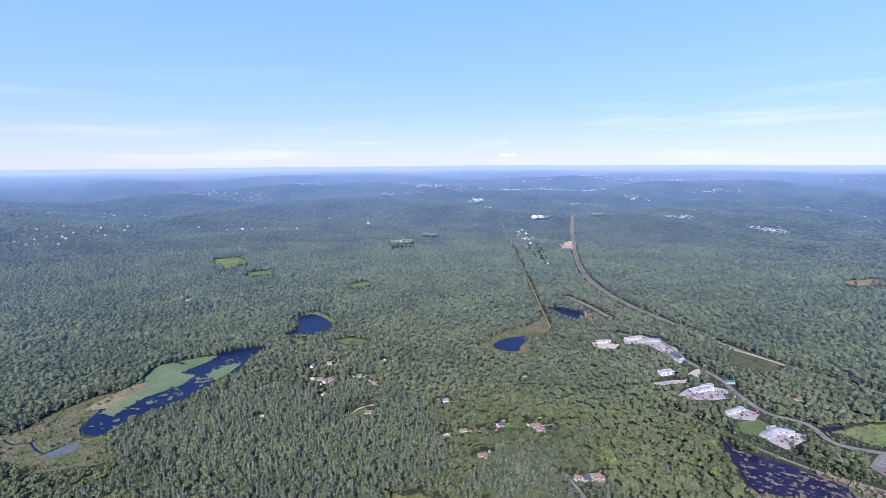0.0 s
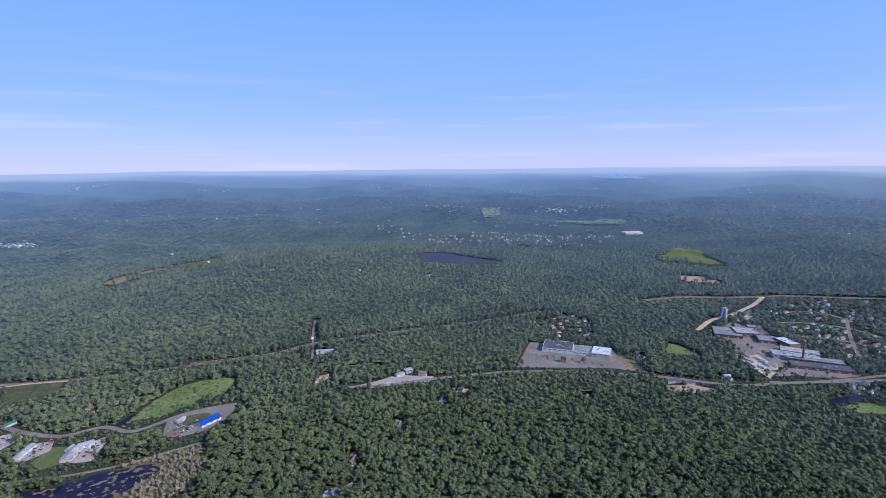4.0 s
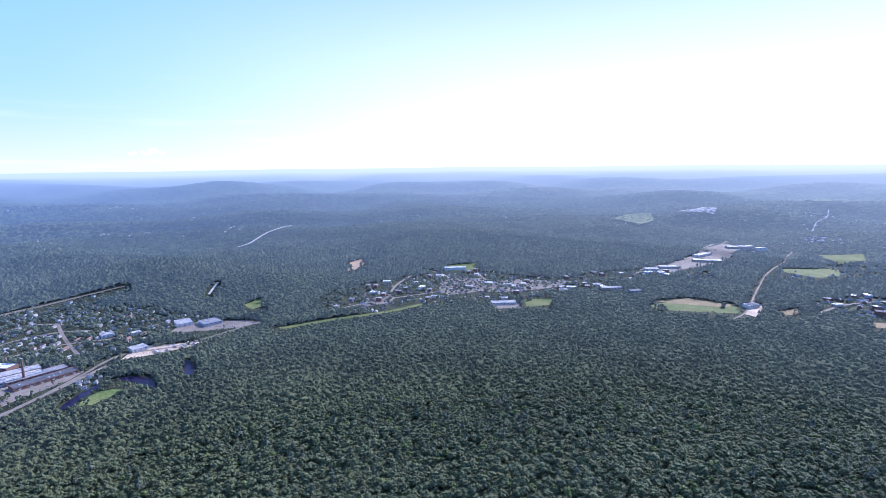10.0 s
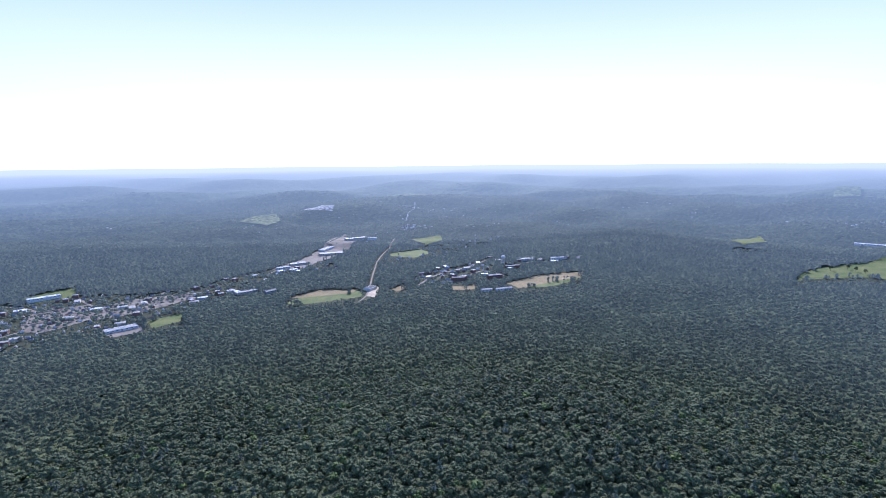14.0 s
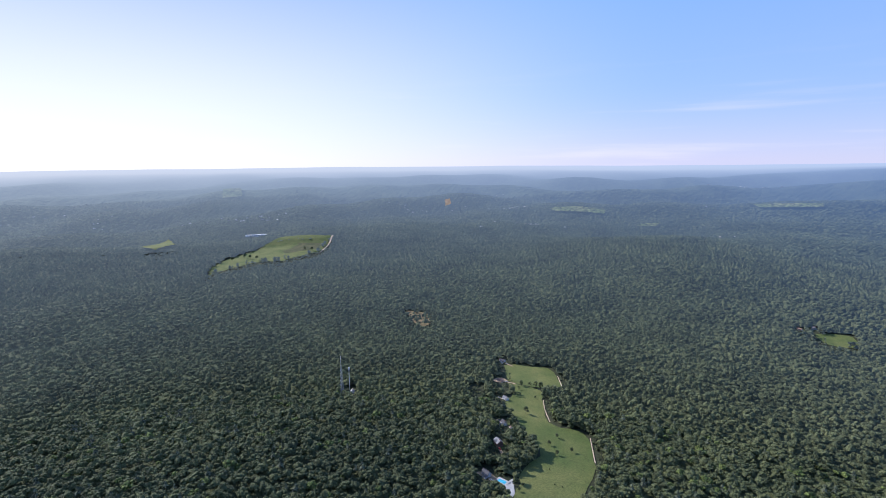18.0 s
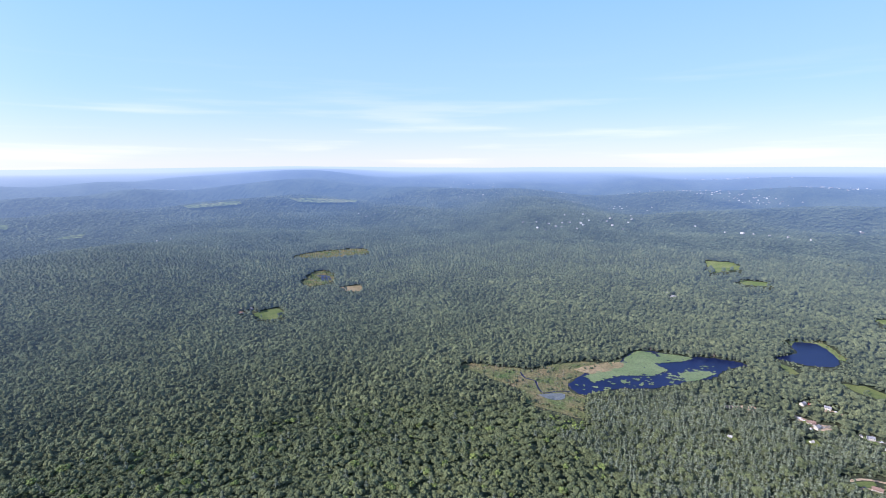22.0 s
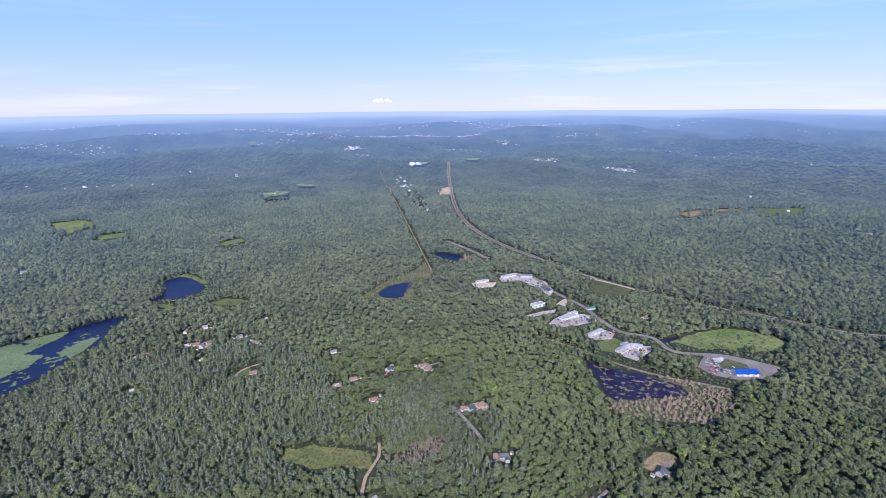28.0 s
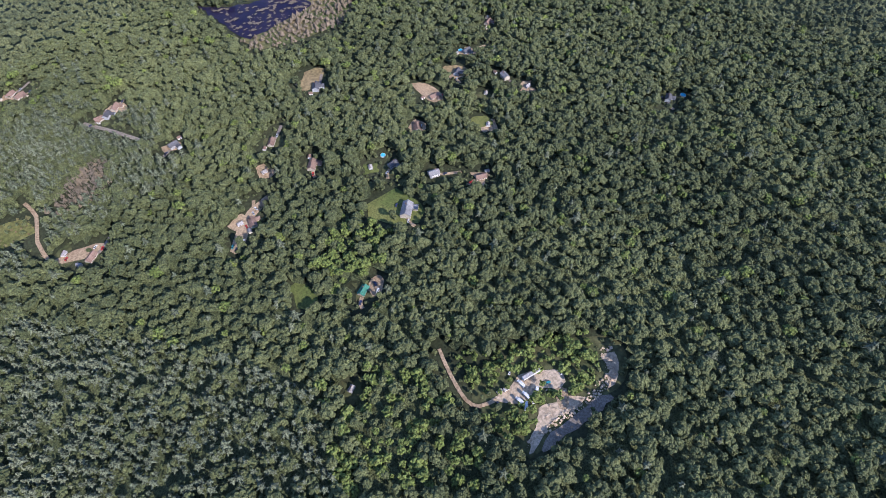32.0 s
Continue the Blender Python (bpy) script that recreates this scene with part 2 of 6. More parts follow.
NAVY = surface("dark_blue_paint", (0.03, 0.04, 0.09), (0.05, 0.06, 0.12), 0.5, 0.35)
ORANGE = surface("orange_paint", (0.62, 0.25, 0.04), (0.70, 0.30, 0.06), 0.5, 0.5)
GLASS = surface("window_glass", (0.03, 0.035, 0.045), (0.05, 0.055, 0.07), 0.5, 0.1, spec=0.6)
POOLWATER = surface("pool_water", (0.05, 0.42, 0.60), (0.10, 0.52, 0.70), 0.5, 0.1)
POOL = surface("shallow_pool", (0.10, 0.11, 0.10), (0.15, 0.155, 0.135), 0.05, 0.4, 0.05, 0.5, spec=0.3)
RUST = surface("rust_red_brush", (0.13, 0.075, 0.055), (0.19, 0.12, 0.08), 0.03, 0.95, 0.5, 0.4)
WATER = surface("pond_water", (0.004, 0.008, 0.036), (0.008, 0.013, 0.050), 0.02, 0.3, 0.05, 0.5, spec=0.1)
SWAMP = surface("swamp_water", (0.010, 0.007, 0.030), (0.024, 0.018, 0.040), 0.05, 0.3, 0.05, 0.5, spec=0.1)


def hazed_material(name, c1, c2, scale, thick=9500.0, fine=0.06, island=0.0, grain=(0.4, 1.6), spec=0.12, sheen=0.0):
    """Far land with its haze painted in as emission that grows with distance."""
    m = surface(name, c1, c2, scale, 0.9, 0.8, fine, bump_scale=3.0, grain=grain, soft=0.3, island=island, spec=spec, sheen=sheen)
    nt = m.node_tree
    n, link = nt.nodes, nt.links.new
    geo = n.new("ShaderNodeNewGeometry")
    flat = n.new("ShaderNodeVectorMath")
    flat.operation = "MULTIPLY"
    flat.inputs[1].default_value = (1, 1, 0)
    link(geo.outputs["Position"], flat.inputs[0])
    size = n.new("ShaderNodeVectorMath")
    size.operation = "LENGTH"
    link(flat.outputs[0], size.inputs[0])
    # length of air before the land, widening towards the horizon; sets the painted haze
    def calc(kind, a, b):
        node = n.new("ShaderNodeMath")
        node.operation = kind
        for k, v in enumerate((a, b)):
            if isinstance(v, (int, float)):
                node.inputs[k].default_value = v
            else:
                link(v, node.inputs[k])
        return node.outputs[0]

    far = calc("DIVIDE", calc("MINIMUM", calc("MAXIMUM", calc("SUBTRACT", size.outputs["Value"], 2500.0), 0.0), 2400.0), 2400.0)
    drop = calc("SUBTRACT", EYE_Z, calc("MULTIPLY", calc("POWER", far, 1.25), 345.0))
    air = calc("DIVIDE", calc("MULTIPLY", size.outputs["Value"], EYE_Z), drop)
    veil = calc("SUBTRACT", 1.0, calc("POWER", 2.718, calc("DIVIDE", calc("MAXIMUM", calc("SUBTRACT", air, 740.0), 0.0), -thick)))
    unit = n.new("ShaderNodeVectorMath")
    unit.operation = "NORMALIZE"
    link(flat.outputs[0], unit.inputs[0])
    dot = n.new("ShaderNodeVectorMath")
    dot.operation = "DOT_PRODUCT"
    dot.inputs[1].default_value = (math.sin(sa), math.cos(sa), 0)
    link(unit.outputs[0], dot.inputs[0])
    # haze colour painted whiter on the side towards the sun
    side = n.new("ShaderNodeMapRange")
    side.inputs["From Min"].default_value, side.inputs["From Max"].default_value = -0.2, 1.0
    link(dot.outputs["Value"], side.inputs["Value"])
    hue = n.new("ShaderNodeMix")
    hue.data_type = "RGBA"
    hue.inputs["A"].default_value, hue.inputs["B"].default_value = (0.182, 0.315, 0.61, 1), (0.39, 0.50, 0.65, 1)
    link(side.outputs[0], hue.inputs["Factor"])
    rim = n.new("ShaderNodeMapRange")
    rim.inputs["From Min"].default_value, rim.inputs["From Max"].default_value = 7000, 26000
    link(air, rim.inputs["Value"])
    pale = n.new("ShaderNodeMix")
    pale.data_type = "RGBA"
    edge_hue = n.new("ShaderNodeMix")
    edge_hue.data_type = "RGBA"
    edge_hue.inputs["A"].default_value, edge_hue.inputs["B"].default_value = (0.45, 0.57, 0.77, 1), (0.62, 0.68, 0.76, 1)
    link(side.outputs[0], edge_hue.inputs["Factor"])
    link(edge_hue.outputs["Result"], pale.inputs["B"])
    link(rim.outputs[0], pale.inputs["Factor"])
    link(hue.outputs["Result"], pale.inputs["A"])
    # emission stands in for light scattered by the air
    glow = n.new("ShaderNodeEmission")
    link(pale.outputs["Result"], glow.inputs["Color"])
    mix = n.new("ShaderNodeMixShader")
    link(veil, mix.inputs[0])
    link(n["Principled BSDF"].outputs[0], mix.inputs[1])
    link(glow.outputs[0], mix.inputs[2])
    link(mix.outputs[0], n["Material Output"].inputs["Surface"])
    return m


# woods, leaves, fields and roofs with haze painted over their own colours
HAZEWOOD = hazed_material("hazed_woods", (0.026, 0.038, 0.021), (0.138, 0.156, 0.078), 0.006, fine=0.3, island=0.55, grain=(0.45, 1.55), sheen=0.09)
HAZELEAF = hazed_material("hazed_broadleaf", (0.033, 0.045, 0.026), (0.154, 0.167, 0.076), 0.006, fine=0.6, island=0.6, grain=(0.45, 1.55), spec=0.12, sheen=0.12)
HAZEFIELD = hazed_material("hazed_fields", (0.12, 0.15, 0.05), (0.20, 0.20, 0.08), 0.01)
HAZETOWN = hazed_material("hazed_roofs", (0.26, 0.25, 0.24), (0.50, 0.48, 0.46), 0.05, 16000.0)
# pale blue base painted for the reflected sky, with painted haze over it
HAZEWATER = hazed_material("hazed_pale_water", (0.30, 0.38, 0.52), (0.34, 0.42, 0.56), 0.01)
HAZEROOF = hazed_material("hazed_dark_roofs", (0.20, 0.19, 0.19), (0.40, 0.38, 0.38), 0.05)


CLOUD = surface("glowing_cloud_white", (0.84, 0.83, 0.86), (0.92, 0.90, 0.92), 0.01, 1.0, grain=(0.98, 1.02), spec=0.0)
# added glow stands in for sunlight scattered inside the cloud
CLOUD.node_tree.nodes["Principled BSDF"].inputs["Emission Color"].default_value = (0.95, 0.92, 0.96, 1)
CLOUD.node_tree.nodes["Principled BSDF"].inputs["Emission Strength"].default_value = 0.6


# ---------------------------------------------------------------- mesh helpers
def raw_mesh(name, verts, tris, mat, smooth=False):
    verts, tris = np.asarray(verts, np.float32), np.asarray(tris, np.int32)
    me = bpy.data.meshes.new(name)
    me.vertices.add(len(verts))
    me.vertices.foreach_set("co", verts.ravel())
    me.loops.add(tris.size)
    me.loops.foreach_set("vertex_index", tris.ravel())
    me.polygons.add(len(tris))
    me.polygons.foreach_set("loop_start", np.arange(0, tris.size, 3, dtype=np.int32))
    me.polygons.foreach_set("use_smooth", np.full(len(tris), smooth))
    me.update(calc_edges=True)
    me.materials.append(mat)
    return me


def part(name, bm, mat, parent, label=""):
    me = bpy.data.meshes.new(name)
    bm.to_mesh(me)
    bm.free()
    me.materials.append(mat)
    ob = new(name, me)
    ob.parent = parent
    return tagged(ob, label)


def thing(name, label, category, m=None, group="", kind=""):
    ob = new(name)
    ob.empty_display_size = 1.0
    if m is not None:
        ob.matrix_basis = m
    return tagged(ob, label, category, group, kind)


def box(bm, x, y, z, sx, sy, sz, rz=0.0, taper=1.0):
    """A block that stands on z, centred on x, y."""
    vs = []
    for k in (0, 1):
        f = taper if k else 1.0
        for i, j in ((-1, -1), (1, -1), (1, 1), (-1, 1)):
            p = Matrix.Rotation(rz, 2) @ Vector((i * sx / 2 * f, j * sy / 2 * f))
            vs.append(bm.verts.new((x + p.x, y + p.y, z + k * sz)))
    for f in ((3, 2, 1, 0), (4, 5, 6, 7), (0, 1, 5, 4), (1, 2, 6, 5), (2, 3, 7, 6), (3, 0, 4, 7)):
        bm.faces.new([vs[i] for i in f])
    return bm


def tube(bm, a, b, r1, r2, n=7):
    a, b = Vector(a), Vector(b)
    q = (b - a).to_track_quat("Z", "Y")
    ra = [bm.verts.new(a + q @ Vector((r1 * math.cos(t), r1 * math.sin(t), 0))) for t in [2 * math.pi * i / n for i in range(n)]]
    rb = [bm.verts.new(b + q @ Vector((r2 * math.cos(t), r2 * math.sin(t), 0))) for t in [2 * math.pi * i / n for i in range(n)]]
    for i in range(n):
        bm.faces.new((ra[i], ra[(i + 1) % n], rb[(i + 1) % n], rb[i]))
    bm.faces.new(rb)
    bm.faces.new(ra[::-1])
    return bm


# ---------------------------------------------------------------- the plan: what is cleared of trees
CELL, HALF = 3.0, 2520
SIDE = int(2 * HALF / CELL)
COVER = np.zeros((SIDE, SIDE), np.uint8)  # 0 woods, 1 open, 2 scattered trees, 3 dead brush, 4 young trees, 5 pines, 6 and 7 scrub, 8 reeds, 9 meadow, 10 town


def inside(px, py, pts):
    hit = np.zeros(px.shape, bool)
    n = len(pts)
    for i in range(n):
        (x1, y1), (x2, y2) = pts[i], pts[(i + 1) % n]
        if y1 == y2:
            continue
        cross = ((y1 > py) != (y2 > py)) & (px < (x2 - x1) * (py - y1) / (y2 - y1) + x1)
        hit ^= cross
    return hit


def window(x0, x1, y0, y1):
    i0, i1 = [int(np.clip((v + HALF) / CELL, 0, SIDE)) for v in (x0, x1)]
    j0, j1 = [int(np.clip((v + HALF) / CELL, 0, SIDE)) for v in (y0, y1)]
    xs, ys = (np.arange(i0, i1 + 1) + 0.5) * CELL - HALF, (np.arange(j0, j1 + 1) + 0.5) * CELL - HALF
    px, py = np.meshgrid(xs[:i1 - i0], ys[:j1 - j0])
    return slice(j0, j1), slice(i0, i1), px, py


def cover_poly(pts, what=1, margin=0.0, over=True):
    """Mark an outline; with margin the strip on its inner side, where tall trees would stand in front, keeps low scrub only."""
    steps = 5 if margin else 1
    for k in range(steps):
        moved = []
        for x, y in pts:
            f = 1 - margin / EYE_Z * k / max(1, steps - 1)
            moved.append((x * f, y * f))
        xs, ys = [p[0] for p in moved], [p[1] for p in moved]
        a, b, px, py = window(min(xs) - 6, max(xs) + 6, min(ys) - 6, max(ys) + 6)
        if px.size:
            m = inside(px, py, moved)
            if k or not over:
                m &= COVER[a, b] == 0
            COVER[a, b][m] = 7 if k else what


def cover_line(pts, width, what=1, margin=0.0, edge=5.0):
    """Mark a strip, with scrub along both edges."""
    for k in range(4 if margin else 1):
        f = 1 - margin / EYE_Z * k / 3
        for (x1, y1), (x2, y2) in zip(pts, pts[1:]):
            ax, ay, bx, by = x1 * f, y1 * f, x2 * f, y2 * f
            a, b, px, py = window(min(ax, bx) - width - edge, max(ax, bx) + width + edge, min(ay, by) - width - edge, max(ay, by) + width + edge)
            if not px.size:
                continue
            L = max((bx - ax) ** 2 + (by - ay) ** 2, 1e-6)
            t = np.clip(((px - ax) * (bx - ax) + (py - ay) * (by - ay)) / L, 0, 1)
            far = np.hypot(px - ax - t * (bx - ax), py - ay - t * (by - ay))
            if not k:
                COVER[a, b][far < width / 2 + 1.5] = what
            COVER[a, b][(far < width / 2 + 1.5 + edge) & (COVER[a, b] == 0)] = 7


def cover_spot(x, y, r, margin=8.0):
    cover_line([(x - 0.1, y), (x + 0.1, y)], 2 * r, 1, margin, 3.0)


def tree_blob(x, y, r):
    """Trees that stand out over the rim of a clearing."""
    a, b, px, py = window(x - r, x + r, y - r, y + r)
    if px.size:
        COVER[a, b][np.hypot(px - x, py - y) < r] = 0


def lifted(x, y, lift):
    d = np.hypot(x, y)
    return ground(x, y) + lift + 19 * np.clip((d - 2290) / 60, 0, 1)


def smooth_line(pts, step):
    out = []
    n = len(pts)
    for i in range(n - 1):
        p = [Vector(pts[max(0, min(n - 1, i + k))]) for k in (-1, 0, 1, 2)]
        m = max(2, int((p[2] - p[1]).length / step))
        for s in range(m):
            t = s / m
            out.append(0.5 * (2 * p[1] + (p[2] - p[0]) * t + (2 * p[0] - 5 * p[1] + 4 * p[2] - p[3]) * t * t + (3 * p[1] - p[0] - 3 * p[2] + p[3]) * t ** 3))
    out.append(Vector(pts[-1]))
    return out


FARCLEAR = []


def patch(name, pts, mat, label, category, lift=0.5, step=14.0, ragged=3.0, margin=12.0, level=None, kind="structure", what=1, grow=4.0):
    """A sheet of ground cover draped over the land, with an uneven rim."""
    rnd = random.Random(int(abs(pts[0][0]) * 7 + abs(pts[0][1])))
    if name == "field" and margin == 12.0 and math.hypot(*pts[0]) > 1200:
        margin = 19.0
    if name in ("yard", "car_park", "field", "solar_field") and step > 9:
        rim = []
        for p, q in zip(pts, list(pts[1:]) + [pts[0]]):
            p, q = Vector(p), Vector(q)
            m = max(1, int((q - p).length / step))
            rim += [p.lerp(q, k / m) for k in range(m)]
    else:
        rim = smooth_line(list(pts) + [pts[0]], step)[:-1]
    rim = [(p.x + rnd.uniform(-ragged, ragged), p.y + rnd.uniform(-ragged, ragged)) for p in rim]
    if what:
        mx, my = sum(p[0] for p in rim) / len(rim), sum(p[1] for p in rim) / len(rim)
        cover_poly([(x + (x - mx) / max(1, math.hypot(x - mx, y - my)) * grow, y + (y - my) / max(1, math.hypot(x - mx, y - my)) * grow) for x, y in rim], what, margin)
    if what in (1, 9) and name in ("field", "yard", "meadow", "clearing", "marsh"):
        for x, y in rim:
            if rnd.random() < 0.3:
                tree_blob(x, y, rnd.uniform(2.5, 7.0) * max(0.7, math.hypot(x, y) / 1000))
    if what != 3 and math.hypot(*rim[0]) > 2300:
        FARCLEAR.append(rim)
    xs, ys = np.array([p[0] for p in rim]), np.array([p[1] for p in rim])
    gx, gy = np.meshgrid(np.arange(xs.min() + step / 2, xs.max(), step * 1.5), np.arange(ys.min() + step / 2, ys.max(), step * 1.5))
    keep = inside(gx, gy, rim)
    inner = [(x, y) for x, y in zip(gx[keep], gy[keep]) if min((x - a) ** 2 + (y - b) ** 2 for a, b in rim) > (step * 0.6) ** 2][:2500]
    co = [Vector(p) for p in rim + inner]
    edges = [(i, (i + 1) % len(rim)) for i in range(len(rim))]
    vs, _, faces, _, _, _ = geometry.delaunay_2d_cdt(co, edges, [], 0, 1e-4)
    vx, vy = np.array([v.x for v in vs]), np.array([v.y for v in vs])
    tri = np.array([f for f in faces if len(f) == 3], np.int32)
    cx, cy = vx[tri].mean(1), vy[tri].mean(1)
    tri = tri[inside(cx, cy, rim)]
    z = lifted(vx, vy, lift) if level is None else np.full_like(vx, level)
    ob = new(name, raw_mesh(name, np.stack([vx, vy, z], 1), tri, mat, True))
    return tagged(ob, label, category, "", kind)


def mottled(name, pts, mat, label, category, lift, cell, grain, cut):
    """A broken mat of small leaves or tufts: full inside, torn into islands at the rim, with holes."""
    xs, ys = np.array([p[0] for p in pts]), np.array([p[1] for p in pts])
    gx, gy = np.meshgrid(np.arange(xs.min() - cell, xs.max() + cell, cell), np.arange(ys.min() - cell, ys.max() + cell, cell))
    rng = np.random.default_rng(int(abs(xs.sum())))
    gx, gy = gx + rng.uniform(-0.3, 0.3, gx.shape) * cell, gy + rng.uniform(-0.3, 0.3, gy.shape) * cell
    within = inside(gx, gy, pts)
    tri, w = [], gx.shape[1]
    for i, j in zip(*np.nonzero(within)):
        if i + 1 < gx.shape[0] and j + 1 < w and noise.noise((gx[i, j] / grain, gy[i, j] / grain, 0.4)) > cut:
            a = i * w + j
            tri += [(a, a + 1, a + w + 1), (a, a + w + 1, a + w)]
    used, tri = np.unique(np.array(tri), return_inverse=True)
    v = np.stack([gx.ravel()[used], gy.ravel()[used], lifted(gx.ravel()[used], gy.ravel()[used], lift) + rng.uniform(0, 0.15, len(used))], 1)
    return tagged(new(name, raw_mesh(name, v, tri.reshape(-1, 3), mat, False)), label, category, "", "stuff")


def ribbon(name, pts, width, mat, label, category="road", lift=0.8, margin=10.0, clear=None, lines=False):
    """A road or track laid along the land, with a slight crown."""
    line = smooth_line(pts, 12)
    cover_line([(p.x, p.y) for p in line], clear or width + 1, 1, margin)
    vs, tri = [], []
    for i, p in enumerate(line):
        d = (line[min(i + 1, len(line) - 1)] - line[max(i - 1, 0)]).normalized()
        s = Vector((-d.y, d.x))
        for k, f in enumerate((-0.5, -0.2, 0.2, 0.5)):
            q = p + s * width * f
            vs.append((q.x, q.y, float(lifted(p.x, p.y, lift)) + (0.12 if k in (1, 2) else 0.0)))
        if i:
            for k in range(3):
                a = 4 * (i - 1) + k
                tri += [(a, a + 4, a + 5), (a, a + 5, a + 1)]
    ob = tagged(new(name, raw_mesh(name, vs, [t[::-1] for t in tri], mat, True)), label, category, "", "structure")
    return ob


# ---------------------------------------------------------------- land
def land():
    radii = np.concatenate([[0.01], np.arange(25, 900, 25), np.arange(900, 2600, 34), np.linspace(2600, 4960, 50)])
    na = 540
    az = np.arange(na) * 2 * math.pi / na
    x, y = radii[:, None] * np.sin(az), radii[:, None] * np.cos(az)
    v = np.stack([x, y, ground(x, y)], -1).reshape(-1, 3)
    i, j = np.meshgrid(np.arange(len(radii) - 1), np.arange(na), indexing="ij")
    a, b = i * na + j, i * na + (j + 1) % na
    c, d = a + na, b + na
    t = np.concatenate([np.stack([a, c, d], -1).reshape(-1, 3), np.stack([a, d, b], -1).reshape(-1, 3)])
    tagged(new("ground", raw_mesh("ground", v, t[:, ::-1], SOIL, True)), "dark leaf-strewn forest floor of low hills", "ground", "", "structure")


def distance():
    """Woods too far off to tell trees apart, out to the horizon."""
    rng = np.random.default_rng(5)
    radii = np.concatenate([np.arange(2320, 3200, 16), np.arange(3200, 4300, 24), np.linspace(4300, 4940, 22)])
    na = 1200
    az = np.arange(na) * 2 * math.pi / na
    r = radii[:, None] + rng.uniform(-7, 7, (len(radii), na))
    a2 = az + rng.uniform(-0.4, 0.4, (len(radii), na)) * 2 * math.pi / na
    x, y = r * np.sin(a2), r * np.cos(a2)
    z = ground(x, y) + np.where(r < 3650, 6.0, 12.0) + rng.uniform(-3, 4, x.shape) * np.clip((4500 - r) / 900, 0.03, 1)
    v = np.stack([x, y, z], -1).reshape(-1, 3)
    i, j = np.meshgrid(np.arange(len(radii) - 1), np.arange(na), indexing="ij")
    a, b = i * na + j, i * na + (j + 1) % na
    c, d = a + na, b + na
    t = np.concatenate([np.stack([a, c, d], -1).reshape(-1, 3), np.stack([a, d, b], -1).reshape(-1, 3)])
    tagged(new("backdrop", raw_mesh("backdrop", v, t[:, ::-1], HAZEWOOD)), "wooded hills with painted blue haze out to the horizon", "distant hills", "", "structure")


land()
distance()

# ---------------------------------------------------------------- water and wetland
patch("marsh", [(-699, 591), (-698, 621), (-651, 654), (-602, 692), (-601, 724), (-578, 783), (-543, 823), (-535, 863), (-512, 839), (-517, 814), (-531, 759), (-530, 698), (-501, 666), (-473, 673), (-461, 643), (-431, 609), (-483, 593), (-521, 583), (-555, 608), (-604, 605), (-652, 598)], MARSH, "tan and yellow-green sedge marsh beside a lake", "marsh", 0.4, what=8)
patch("water", [(-526, 688), (-499, 673), (-479, 677), (-472, 715), (-460, 742), (-426, 787), (-405, 837), (-400, 864), (-381, 900), (-381, 943), (-379, 984), (-363, 1018), (-393, 1021), (-431, 1001), (-458, 971), (-504, 955), (-540, 924), (-533, 868), (-522, 833), (-531, 785), (-535, 743)], WATER, "dark blue open lake water between lily pads", "lake", 0.8, ragged=3, step=10)
patch("marsh", [(-560, 745), (-548, 800), (-530, 840), (-508, 838), (-514, 790), (-535, 748)], HAY, "tan reed bank along the lake", "marsh", 1.35, what=0)
patch("water", [(-529, 617), (-519, 638), (-504, 653), (-492, 636), (-504, 620)], POOL, "shallow grey pool in the marsh", "pool", 0.8, step=7, ragged=1)
ribbon("creek", [(-505, 668), (-520, 650), (-528, 628), (-552, 640), (-570, 655), (-590, 650), (-612, 662)], 2.6, WATER, "narrow dark creek winding through the marsh", "creek", 0.7, 1.0)
mottled("lily_pads", [(-540, 924), (-480, 962), (-448, 973), (-453, 942), (-482, 888), (-449, 879), (-453, 835), (-489, 789), (-503, 726), (-529, 735), (-526, 778), (-516, 829), (-535, 874)], LILY, "pale green mat of lily pads on the lake", "lily pads", 1.25, 3.0, 9.0, -0.62)
mottled("lily_pads", [(-428, 892), (-401, 932), (-386, 933), (-392, 879), (-402, 856), (-421, 864)], LILY, "small pale green patch of lily pads", "lily pads", 1.25, 2.5, 8.0, -0.5)
mottled("lily_pads", [(-522, 690), (-500, 730), (-470, 790), (-440, 870), (-418, 960), (-388, 990), (-392, 910), (-415, 830), (-462, 745), (-484, 684)], LILY, "loose islands of lily pads on open water", "lily pads", 1.25, 3.0, 8.0, 0.30)
patch("marsh", [(-366, 1228), (-322, 1272), (-262, 1205), (-270, 1190), (-322, 1250), (-352, 1205)], MEADOW, "thin green rim of a pond", "marsh", 0.4, what=8)
patch("water", [(-358, 1233), (-323, 1254), (-277, 1199), (-260, 1152), (-275, 1121), (-301, 1104), (-320, 1105), (-349, 1101), (-332, 1164), (-351, 1194)], WATER, "deep blue pond ringed by woods", "pond", 0.8, step=10, ragged=1.5)
patch("marsh", [(68, 1011), (106, 1063), (150, 1121), (193, 1147), (223, 1181), (248, 1221), (239, 1105), (199, 1079), (186, 1053), (183, 996), (195, 958), (162, 977), (119, 987)], MARSH, "pale dead reeds round a small pond", "marsh", 0.4, what=8)
patch("water", [(105, 1025), (128, 1055), (154, 1071), (188, 1071), (173, 1039), (158, 1008), (152, 988), (125, 990), (110, 1003)], WATER, "dark blue pond among dead reeds", "pond", 2.0, step=9, ragged=1.5)
patch("marsh", [(343, 523), (338, 501), (356, 480), (392, 463), (432, 452), (467, 458), (507, 491), (514, 522), (484, 543), (446, 555), (420, 570), (380, 560)], MARSH, "brown swamp full of dead standing brush", "swamp", 0.3, what=3)
